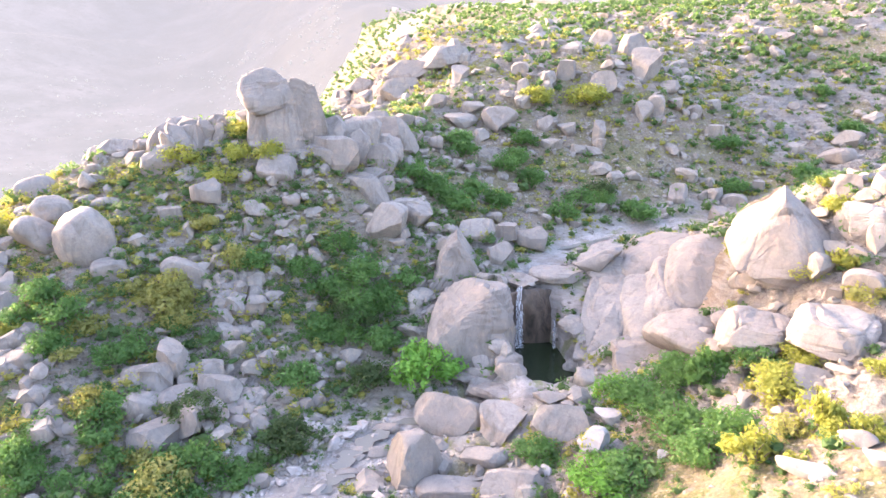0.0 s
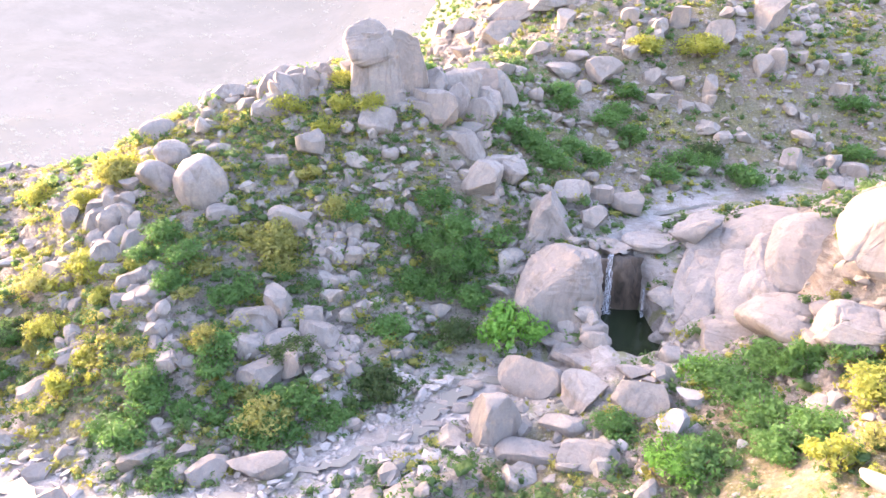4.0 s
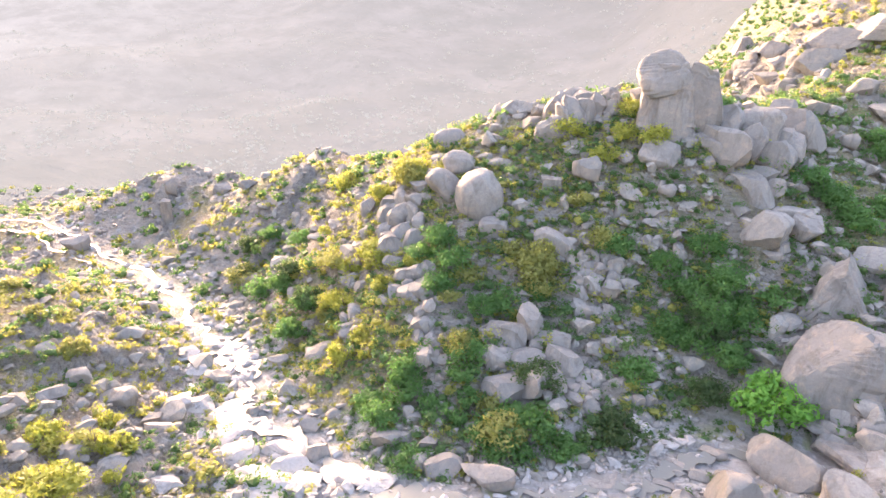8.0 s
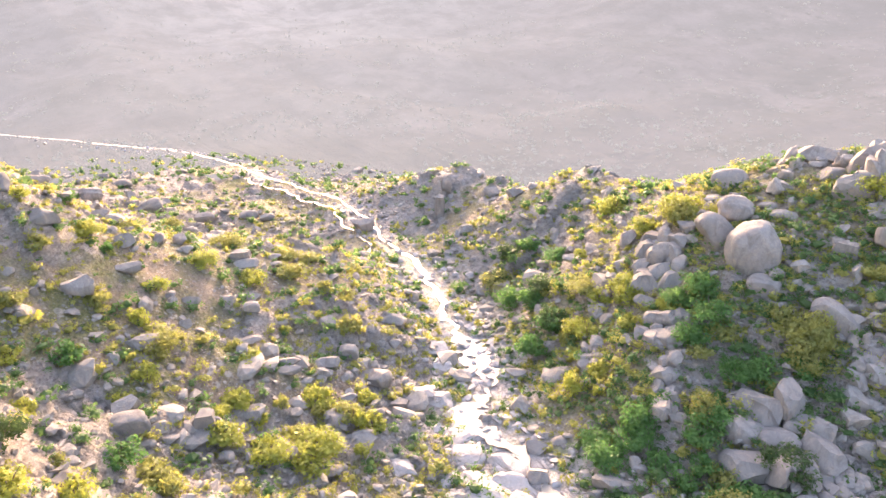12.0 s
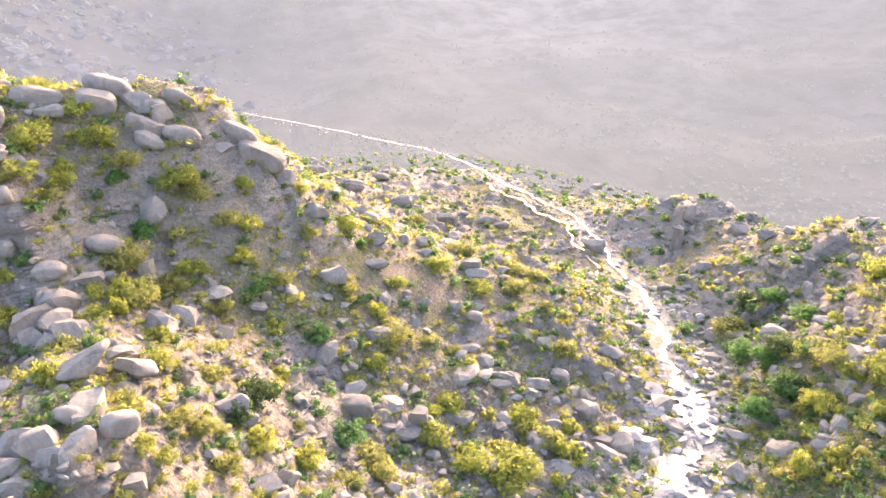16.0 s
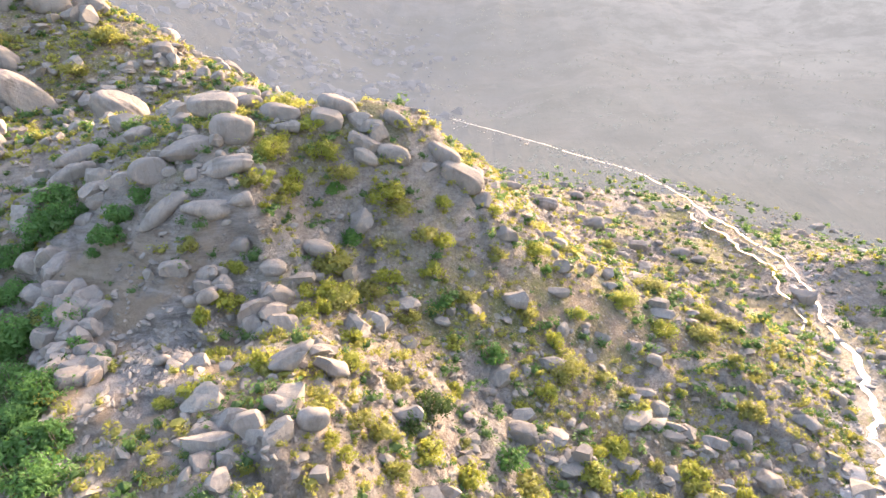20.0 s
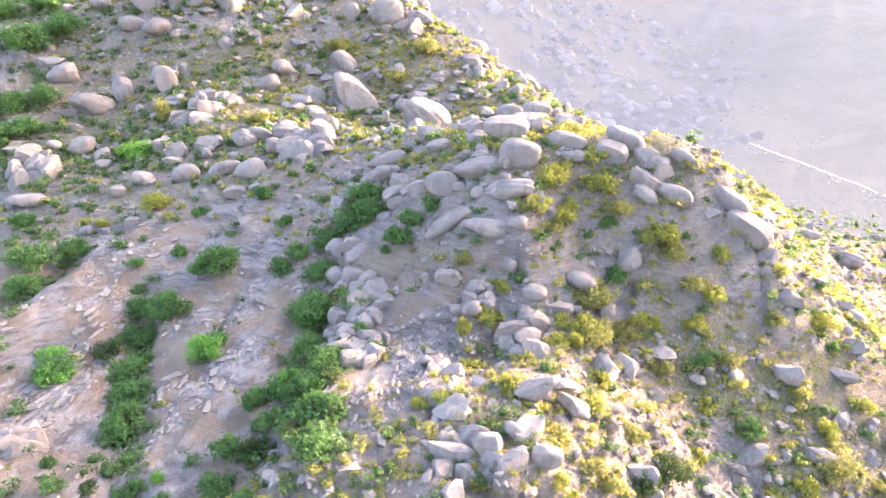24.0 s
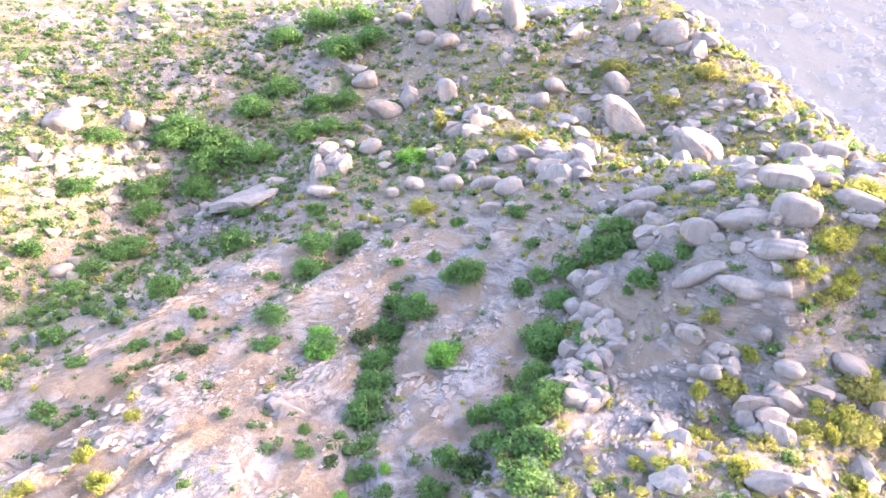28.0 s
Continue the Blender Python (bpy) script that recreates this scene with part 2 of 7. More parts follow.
def ground_material():
    n = Nodes("dry_stony_ground")
    v = n.coords()
    wide, mid, fine = n.noise(v, 0.05, 5, 0.6), n.noise(v, 0.45, 8, 0.65), n.noise(v, 4.0, 8, 0.7)
    soil = n.mix(n.ramp(mid, (0.35, (0,)), (0.65, (1,))), (0.33, 0.262, 0.19), (0.23, 0.185, 0.138))
    soil = n.mix(n.ramp(fine, (0.4, (0.6,)), (0.62, (0,))), soil, (0.17, 0.14, 0.115))
    grit = n.cells(v, 3.2)
    stone = n.ramp(grit, (0.12, (1,)), (0.3, (0,)))
    soil = n.mix(n.maths("MULTIPLY", stone, n.ramp(mid, (0.45, (0,)), (0.62, (0.6,)))), soil, (0.42, 0.385, 0.35))
    scrub = n.maths("MULTIPLY", n.ramp(n.noise(v, 0.22, 7, 0.7), (0.42, (0,)), (0.56, (1,))), n.ramp(wide, (0.3, (0.35,)), (0.6, (0.85,))))
    soil = n.mix(scrub, soil, n.mix(n.ramp(fine, (0.4, (0,)), (0.6, (1,))), (0.12, 0.135, 0.045), (0.235, 0.215, 0.09)))
    swept_slope = n.node("ShaderNodeAttribute")
    swept_slope.attribute_name = "swept"
    loose = n.maths("SUBTRACT", 1.0, n.maths("MULTIPLY", swept_slope.outputs["Fac"], 0.95))
    for size, much in ((1.1, 0.8), (2.3, 0.75), (4.6, 0.6)):
        rubble = n.node("ShaderNodeTexVoronoi", Scale=size, Randomness=1.0)
        n.put(rubble.inputs["Vector"], n.mix(0.12, v, n.node("ShaderNodeTexNoise", Scale=2.0).outputs["Color"], "ADD"))
        shade = n.node("ShaderNodeSeparateColor")
        n.put(shade.inputs[0], rubble.outputs["Color"])
        piece = n.mix(n.ramp(shade.outputs[0], (0.2, (0,)), (0.9, (1,))), (0.14, 0.12, 0.1), (0.42, 0.385, 0.335))
        body = n.ramp(rubble.outputs["Distance"], (0.28, (1,)), (0.42, (0,)))
        here = n.maths("MULTIPLY", n.ramp(shade.outputs[1], (0.4, (0,)), (0.5, (1,))), n.maths("MULTIPLY", loose, n.ramp(n.noise(v, 0.3, 6, 0.7), (0.4, (0.15,)), (0.56, (much,)))))
        soil = n.mix(n.maths("MULTIPLY", body, here), soil, piece)
        grit = n.maths("SUBTRACT", grit, n.maths("MULTIPLY", n.maths("MULTIPLY", body, here), 0.8))
    strata = n.noise(n.coords((0.35, 1.1, 3.5)), 0.9, 9, 0.75, 0.4)
    bare = n.mix(n.ramp(strata, (0.36, (0,)), (0.62, (1,))), (0.40, 0.362, 0.33), (0.20, 0.178, 0.16))
    bare = n.mix(n.ramp(n.noise(v, 0.9, 8, 0.75), (0.42, (0.75,)), (0.58, (0,))), bare, (0.33, 0.275, 0.22))
    joint = n.ramp(n.maths("ABSOLUTE", n.maths("SUBTRACT", n.noise(v, 0.55, 6, 0.6, 0.5), 0.5)), (0.0, (1,)), (0.014, (0,)))
    bare = n.mix(n.maths("MULTIPLY", joint, 0.6), bare, (0.12, 0.1, 0.085))
    share = n.node("ShaderNodeAttribute")
    share.attribute_name = "bedrock"
    ragged = n.maths("ADD", share.outputs["Fac"], n.maths("MULTIPLY", n.maths("SUBTRACT", n.noise(v, 0.5, 9, 0.75), 0.5), 1.5))
    steep = n.maths("MAXIMUM", n.ramp(n.upward(), (0.6, (1,)), (0.8, (0,))), n.ramp(ragged, (0.5, (0,)), (0.66, (0.9,))))
    sand = n.maths("MULTIPLY", n.spot(PATCH["sand"], 9, 22), n.ramp(mid, (0.3, (1,)), (0.6, (0.5,))))
    soil = n.mix(sand, soil, (0.42, 0.335, 0.205))
    c = n.mix(steep, soil, bare)
    layer = n.noise(n.coords((0.3, 0.3, 3.0)), 1.1, 9, 0.72, 0.4)
    ledge = n.mix(n.ramp(layer, (0.4, (0,)), (0.56, (1,))), (0.17, 0.15, 0.132), (0.42, 0.385, 0.352))
    c = n.mix(n.maths("MULTIPLY", swept_slope.outputs["Fac"], 0.8), c, ledge)
    tongue = n.maths("MULTIPLY", swept_slope.outputs["Fac"], n.ramp(n.noise(v, 0.16, 7, 0.65, 0.3), (0.44, (0,)), (0.54, (0.9,))))
    c = n.mix(tongue, c, n.mix(n.ramp(mid, (0.35, (0,)), (0.65, (1,))), (0.35, 0.265, 0.18), (0.275, 0.21, 0.148)))
    wash = n.node("ShaderNodeAttribute")
    wash.attribute_name = "wash"
    swept = n.maths("MULTIPLY", wash.outputs["Fac"], n.ramp(n.noise(v, 0.35, 8, 0.7), (0.36, (0.15,)), (0.56, (1,))))
    c = n.mix(swept, c, n.mix(n.ramp(strata, (0.36, (0,)), (0.66, (1,))), (0.50, 0.465, 0.43), (0.34, 0.31, 0.28)))
    weed = n.maths("MULTIPLY", wash.outputs["Fac"], n.ramp(n.noise(v, 0.3, 6, 0.65, 0.4), (0.55, (0,)), (0.62, (0.7,))))
    c = n.mix(weed, c, n.mix(fine, (0.16, 0.19, 0.06), (0.28, 0.29, 0.11)))
    relief = n.bump(n.noise(v, 1.6, 10, 0.75), 1.0, 0.4)
    relief = n.bump(strata, 0.9, 0.4, relief)
    relief = n.bump(n.maths("MULTIPLY", layer, swept_slope.outputs["Fac"]), 0.9, 0.5, relief)
    relief = n.bump(n.maths("MULTIPLY", grit, n.maths("MULTIPLY", loose, -1.0)), 0.6, 0.18, relief)
    relief = n.bump(fine, 0.6, 0.09, relief)
    return n.done(c, 0.97, relief, 0.1)


GROUND = ground_material()


def foliage(name, a, b, see_through, per_island=False):
    n = Nodes(name)
    pick = n.node("ShaderNodeNewGeometry").outputs["Random Per Island"]
    c = n.mix(pick, a, b)
    if not per_island:
        c = n.mix(n.maths("MULTIPLY", random_of(n), 0.6), c, tuple(1.25 * k for k in b))
    n.done(c, 0.65, None, 0.25)
    leaf = n.node("ShaderNodeBsdfTranslucent")
    n.put(leaf.inputs["Color"], n.mix(0.45, c, see_through))
    both = n.node("ShaderNodeMixShader", Fac=0.45)
    n.put(both.inputs[1], n.bsdf.outputs[0])
    n.put(both.inputs[2], leaf.outputs[0])
    n.put(n.out.inputs["Surface"], both.outputs[0])
    return n.mat


LEAF_GREEN = foliage("leaves_green", (0.045, 0.12, 0.032), (0.1, 0.195, 0.055), (0.2, 0.4, 0.07))
LEAF_BRIGHT = foliage("leaves_bright", (0.09, 0.24, 0.04), (0.16, 0.34, 0.06), (0.3, 0.58, 0.07))
LEAF_DARK = foliage("leaves_dark", (0.03, 0.06, 0.02), (0.065, 0.105, 0.035), (0.14, 0.2, 0.05))
LEAF_OLIVE = foliage("leaves_olive", (0.15, 0.165, 0.045), (0.25, 0.25, 0.08), (0.5, 0.48, 0.08))
LEAF_YELLOW = foliage("leaves_yellow", (0.165, 0.19, 0.032), (0.27, 0.285, 0.06), (0.55, 0.56, 0.07))
SCRUB_GREEN = foliage("scrub_green", (0.05, 0.11, 0.034), (0.12, 0.185, 0.066), (0.22, 0.37, 0.08), True)
SCRUB_OLIVE = foliage("scrub_olive", (0.19, 0.20, 0.05), (0.33, 0.32, 0.09), (0.62, 0.58, 0.09), True)


def bark_material():
    n = Nodes("bark")
    f = n.noise(n.own((1, 1, 0.2)), 9, 6)
    return n.done(n.mix(f, (0.10, 0.075, 0.055), (0.2, 0.16, 0.125)), 0.95, n.bump(f, 0.6, 0.02))


BARK = bark_material()


def water_material(name, colour, rough, scale):
    n = Nodes(name)
    v = n.coords()
    n.bsdf.inputs["IOR"].default_value = 1.33
    relief = n.bump(n.noise(v, scale, 3, 0.5), 0.25, 0.05)
    return n.done(colour, rough, relief, 0.5)


def wet_rock_material():
    n = Nodes("wet_rock")
    f = n.noise(n.coords((1.2, 1.2, 0.45)), 1.2, 8, 0.7, 0.6)
    c = n.mix(n.ramp(f, (0.35, (0,)), (0.65, (1,))), (0.03, 0.023, 0.018), (0.15, 0.11, 0.08))
    return n.done(c, 0.35, n.bump(f, 0.8, 0.2), 0.5)


WET_ROCK = wet_rock_material()
POOL_WATER = water_material("pool_water", (0.018, 0.026, 0.012), 0.05, 4.0)
STREAM_WATER = water_material("stream_water", (0.16, 0.155, 0.135), 0.34, 7.0)


def foam_material():
    n = Nodes("falling_water")
    f = n.noise(n.coords((6, 6, 0.6)), 2.5, 6, 0.65)
    n.done(n.mix(f, (0.45, 0.47, 0.5), (0.85, 0.87, 0.9)), 0.35, n.bump(f, 0.5, 0.05), 0.5)
    n.put(n.bsdf.inputs["Alpha"], n.ramp(f, (0.38, (0.05,)), (0.6, (0.85,))))
    return n.mat


FOAM = foam_material()


def hazed_hills_material():
    """Far hills with painted haze that thickens with distance and towards the sun, dotted with scrub and pale rocks."""
    n = Nodes("hazed_hills")
    v = n.coords()
    geo = n.node("ShaderNodeNewGeometry")
    f, g = n.noise(v, 0.014, 9, 0.7), n.noise(v, 0.09, 8, 0.75)
    c = n.mix(n.ramp(f, (0.35, (0,)), (0.65, (1,))), (0.43, 0.43, 0.40), (0.66, 0.64, 0.60))
    c = n.mix(n.ramp(n.noise(v, 0.03, 8, 0.7), (0.44, (0,)), (0.6, (0.8,))), c, (0.36, 0.385, 0.33))
    bushes, stones = n.cells(v, 0.17), n.cells(n.coords((1.1, 0.9, 1)), 0.24)
    c = n.mix(n.maths("MULTIPLY", n.ramp(bushes, (0.16, (0.8,)), (0.34, (0,))), n.ramp(g, (0.38, (1,)), (0.58, (0.1,)))), c, (0.25, 0.275, 0.21))
    c = n.mix(n.maths("MULTIPLY", n.ramp(stones, (0.12, (0.8,)), (0.28, (0,))), n.ramp(f, (0.42, (0,)), (0.6, (1,)))), c, (0.8, 0.78, 0.76))
    grove = n.noise(v, 0.006, 5, 0.6, 0.4)
    c = n.mix(n.ramp(grove, (0.42, (0.0,)), (0.58, (0.55,))), c, (0.33, 0.345, 0.30))
    # blue-grey haze painted over the sector where the far boulder slope lies
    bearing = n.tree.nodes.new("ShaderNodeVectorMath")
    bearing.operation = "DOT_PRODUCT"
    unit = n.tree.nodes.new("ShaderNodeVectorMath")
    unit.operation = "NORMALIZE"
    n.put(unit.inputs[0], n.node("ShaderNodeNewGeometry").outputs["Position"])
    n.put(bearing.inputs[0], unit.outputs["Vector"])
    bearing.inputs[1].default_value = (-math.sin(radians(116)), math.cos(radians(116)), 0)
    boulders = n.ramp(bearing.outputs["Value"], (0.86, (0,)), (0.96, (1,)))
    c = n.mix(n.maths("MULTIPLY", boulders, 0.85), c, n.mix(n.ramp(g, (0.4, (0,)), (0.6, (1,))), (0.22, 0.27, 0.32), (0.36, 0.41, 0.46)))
    # haze painted over the hill colour: more with distance, brighter on the sun's side
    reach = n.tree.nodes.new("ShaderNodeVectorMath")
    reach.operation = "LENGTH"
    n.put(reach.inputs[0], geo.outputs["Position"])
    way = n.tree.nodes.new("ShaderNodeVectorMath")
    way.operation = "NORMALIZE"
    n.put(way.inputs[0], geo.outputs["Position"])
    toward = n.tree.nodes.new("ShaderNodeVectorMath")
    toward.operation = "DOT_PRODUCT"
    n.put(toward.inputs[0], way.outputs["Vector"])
    toward.inputs[1].default_value = (-math.sin(radians(PAINTED_HAZE_LEFT)), math.cos(radians(PAINTED_HAZE_LEFT)), 0)
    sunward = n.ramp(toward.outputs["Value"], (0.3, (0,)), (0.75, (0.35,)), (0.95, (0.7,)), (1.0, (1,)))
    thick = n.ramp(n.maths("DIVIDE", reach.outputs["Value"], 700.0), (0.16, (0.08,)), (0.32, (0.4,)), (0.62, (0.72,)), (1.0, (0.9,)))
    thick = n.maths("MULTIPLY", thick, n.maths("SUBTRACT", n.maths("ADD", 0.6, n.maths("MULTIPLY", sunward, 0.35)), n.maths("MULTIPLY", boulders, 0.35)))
    haze_paint = n.mix(sunward, (0.33, 0.355, 0.37), (0.80, 0.84, 0.82))
    c = n.mix(thick, c, haze_paint)
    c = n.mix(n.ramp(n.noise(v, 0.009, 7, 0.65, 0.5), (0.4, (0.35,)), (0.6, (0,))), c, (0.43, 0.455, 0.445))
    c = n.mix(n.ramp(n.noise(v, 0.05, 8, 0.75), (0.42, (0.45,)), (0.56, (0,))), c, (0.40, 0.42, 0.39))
    # near-black base: the hills' own glow stands in for sunlit haze
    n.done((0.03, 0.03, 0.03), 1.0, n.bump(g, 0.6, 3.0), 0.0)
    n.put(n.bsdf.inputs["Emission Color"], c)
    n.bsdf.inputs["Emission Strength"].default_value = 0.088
    return n.mat


DISTANCE = hazed_hills_material()


def hazed_glow_material(name, a, b):
    """Rocks and scrub on the far hillside, their glow painted as pale with haze as the hill itself."""
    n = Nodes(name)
    # hardly any base colour; a glow in the haze's tint takes its place
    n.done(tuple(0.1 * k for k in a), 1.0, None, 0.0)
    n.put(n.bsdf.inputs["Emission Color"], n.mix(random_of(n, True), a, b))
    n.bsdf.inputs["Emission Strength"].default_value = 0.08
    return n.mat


HAZED_ROCK = hazed_glow_material("hazed_rock", (0.38, 0.41, 0.44), (0.58, 0.61, 0.64))
HAZED_SCRUB = hazed_glow_material("distant_scrub", (0.50, 0.535, 0.49), (0.62, 0.65, 0.61))
LAND_POINTS = np.array([p for line in LAND.values() for p in line], float)


def lattice(ix, iy, seed):
    """Repeatable random numbers from 0 to 1 on a lattice."""
    n = (ix.astype(np.int64) * 374761393 + iy.astype(np.int64) * 668265263 + seed * 1442695041) & 0xFFFFFFFF
    n = ((n ^ (n >> 13)) * 1274126177) & 0xFFFFFFFF
    return ((n ^ (n >> 16)) & 0xFFFF) / 65535.0


def value_noise(x, y, seed=0):
    ix, iy = np.floor(x), np.floor(y)
    fx, fy = x - ix, y - iy
    fx, fy = fx * fx * (3 - 2 * fx), fy * fy * (3 - 2 * fy)
    a, b = lattice(ix, iy, seed), lattice(ix + 1, iy, seed)
    c, d = lattice(ix, iy + 1, seed), lattice(ix + 1, iy + 1, seed)
    return (a + (b - a) * fx) * (1 - fy) + (c + (d - c) * fx) * fy


def fbm(x, y, octaves=4, seed=0):
    total, size = 0.0, 1.0
    for n in range(octaves):
        total = total + size * (value_noise(x * 2**n, y * 2**n, seed + 7 * n) - 0.5)
        size *= 0.5
    return total


def smooth(a, b, v):
    t = np.clip((v - a) / (b - a), 0, 1)
    return t * t * (3 - 2 * t)


def spline_weights(points, stiff=6.0):
    """A thin sheet bent over the points of the plan."""
    n = len(points)
    d = np.linalg.norm(points[:, None, :2] - points[None, :, :2], axis=-1)
    k = np.where(d > 0, d * d * np.log(d + 1e-9), 0) + stiff * np.eye(n)
    p = np.c_[np.ones(n), points[:, :2]]
    a = np.block([[k, p], [p.T, np.zeros((3, 3))]])
    return np.linalg.solve(a, np.r_[points[:, 2], 0, 0, 0])


LAND_WEIGHTS = spline_weights(LAND_POINTS)


def near_land(x, y):
    out = LAND_WEIGHTS[-3] + LAND_WEIGHTS[-2] * x + LAND_WEIGHTS[-1] * y
    for (px, py, _), w in zip(LAND_POINTS, LAND_WEIGHTS):
        d2 = (x - px) ** 2 + (y - py) ** 2 + 1e-9
        out = out + w * d2 * np.log(d2) / 2
    return out


def far_land(x, y):
    r = np.hypot(x, y)
    base = -16 + 52 * smooth(-60, 40, x + 0.3 * y - 30) * smooth(20, 110, y) + 50 * smooth(-60, -170, y)
    hills = smooth(230, 800, r) * (105 + 100 * fbm(x / 240, y / 240, 4, 3))
    west = smooth(40, -140, x)
    hills = hills * (1 - 0.45 * smooth(36, 50, left_of_north(x, y)))
    return base + hills * (0.8 + 0.2 * west) + 12 * fbm(x / 50, y / 50, 4, 5) * smooth(150, 300, r)


def stream_near(x, y, first=0):
    """The distance from the stream, and the water's height there."""
    best, level = np.full(np.shape(x), 1e9), np.zeros(np.shape(x))
    for (ax, ay, az, _), (bx, by, bz, _) in zip(BED[first:-1], BED[first + 1:]):
        ux, uy = bx - ax, by - ay
        s = np.clip(((x - ax) * ux + (y - ay) * uy) / (ux * ux + uy * uy), 0, 1)
        d = np.hypot(x - ax - s * ux, y - ay - s * uy)
        level = np.where(d < best, az + s * (bz - az), level)
        best = np.minimum(best, d)
    return best, level


def stream_distance(x, y):
    return stream_near(x, y)[0]


def pool_distance(x, y):
    """Distance outside the plunge pool's shore."""
    (ax, ay), (bx, by) = POOL_HEAD, POOL_TAIL
    s = np.clip(((x - ax) * (bx - ax) + (y - ay) * (by - ay)) / ((bx - ax) ** 2 + (by - ay) ** 2), 0, 1)
    return np.hypot(x - ax - s * (bx - ax), y - ay - s * (by - ay)) - 1.9


def near_to(x, y, patch, r):
    return smooth(r, r * 0.4, np.hypot(x - PATCH[patch][0], y - PATCH[patch][1]))


def facets(x, y, cell, seed):
    """Broken rock: tilted flats that meet in steps and joints."""
    gx, gy = x / cell, y / cell
    ix, iy = np.floor(gx), np.floor(gy)
    best, out = np.full(np.shape(gx), 9.0), np.zeros(np.shape(gx))
    for dx in (-1, 0, 1):
        for dy in (-1, 0, 1):
            jx, jy = ix + dx, iy + dy
            ox, oy = gx - jx - lattice(jx, jy, seed), gy - jy - lattice(jx, jy, seed + 1)
            d = ox * ox + oy * oy
            flat = lattice(jx, jy, seed + 2) - 0.5 + 1.3 * (lattice(jx, jy, seed + 3) - 0.5) * ox + 1.3 * (lattice(jx, jy, seed + 4) - 0.5) * oy
            out = np.where(d < best, flat, out)
            best = np.minimum(best, d)
    return out


def bare_rock(x, y):
    """The swept slabs with few plants below the crest."""
    return np.clip(near_to(x, y, "slabs", 40) + 0.55 * near_to(x, y, "crest_face", 16) + near_to(x, y, "near_sand", 22) + near_to(x, y, "gorge_side", 9), 0, 1)


def rocky(x, y):
    """Where bedrock stands at the surface: 0 soil, 1 rock."""
    patches = 1.7 * near_to(x, y, "gorge_side", 17) + 0.75 * near_to(x, y, "slabs", 34) + 0.8 * near_to(x, y, "crest_face", 18) + near_to(x, y, "stream_slab", 11) + 0.5 * near_to(x, y, "hill_foot", 16) + 0.5 * near_to(x, y, "hill_face", 24)
    loose = fbm(x / 12, y / 12, 4, 41) + 0.5
    return np.clip(1.25 * smooth(0.42, 0.75, loose + 0.45 * patches), 0, 1)


GULLIES = [[(-34, -49), (-30, -45), (-25, -40), (-19, -33), (-15, -27)], [(-42, -35), (-36, -31), (-29, -27), (-24, -25), (-19, -24)], [(-34, -60), (-20, -55), (-10, -52), (-1, -45)]]


def gully_distance(x, y):
    best = np.full(np.shape(x), 1e9)
    for line in GULLIES:
        for (ax, ay), (bx, by) in zip(line[:-1], line[1:]):
            s = np.clip(((x - ax) * (bx - ax) + (y - ay) * (by - ay)) / ((bx - ax) ** 2 + (by - ay) ** 2), 0, 1)
            best = np.minimum(best, np.hypot(x - ax - s * (bx - ax), y - ay - s * (by - ay)))
    return best


def slab_ribs(x, y):
    """Long low ribs of bedrock that run down the swept slope."""
    along, across = RIB[0] * x + RIB[1] * y, RIB[0] * y - RIB[1] * x
    w = fbm(along / 22, across / 5, 3, 95)
    return 0.6 - np.abs(2.6 * fbm(along / 30, across / 6 + w, 3, 97)) * 2


def height(x, y):
    """The height of the ground at x, y."""
    x, y = np.asarray(x, float), np.asarray(y, float)
    away = smooth(130, 220, np.hypot(x + 30, y))
    near = np.clip(near_land(x, y), -18, 62)
    rough = 1.0 * fbm(x / 9, y / 9, 5, 11) + 0.3 * fbm(x / 1.7, y / 1.7, 2, 29)
    warp = 0.8 * fbm(x / 3, y / 3, 2, 61)
    rough = rough + rocky(x, y) * (1 - 0.65 * near_to(x, y, "slabs", 40)) * (1.0 * facets(x + warp, y - warp, 3.4, 50) + 0.55 * facets(x - warp, y + warp, 1.5, 57))
    rough = rough - 1.3 * np.exp(-((gully_distance(x, y) / 1.5) ** 2))
    rough = rough + 0.5 * near_to(x, y, "slabs", 36) * slab_ribs(x, y)
    level = near / 1.25 + 1.2 * fbm(x / 8, y / 8, 3, 99)
    rough = rough + 0.45 * np.maximum(near_to(x, y, "slabs", 36), 0.2 * near_to(x, y, "crest_face", 20)) * (smooth(0.1, 0.9, level - np.floor(level)) - (level - np.floor(level)))
    rough = rough * (0.35 + 0.65 * smooth(2, 7, stream_distance(x, y)))
    land = near * (1 - away) + far_land(x, y) * away + rough * (1 - away)
    d, level = stream_near(x, y, 7)
    land = land + (level - 0.1 + 0.5 * rough - land) * smooth(5.5, 1.4, d)
    return land + (POOL_LEVEL - 1.2 - land) * smooth(0.9, 0.1, pool_distance(x, y))


def left_of_north(x, y):
    return np.degrees(np.arctan2(-x, y))


def far_reach(x, y):
    """How far off, in each direction, the far land with painted haze begins."""
    return np.interp(left_of_north(x, y), [-180, -60, -8, 4, 13, 20, 38, 50, 64, 79, 92, 102, 115, 128, 180],
                     [420, 420, 420, 280, 165, 114, 108, 126, 140, 150, 158, 150, 150, 190, 420])
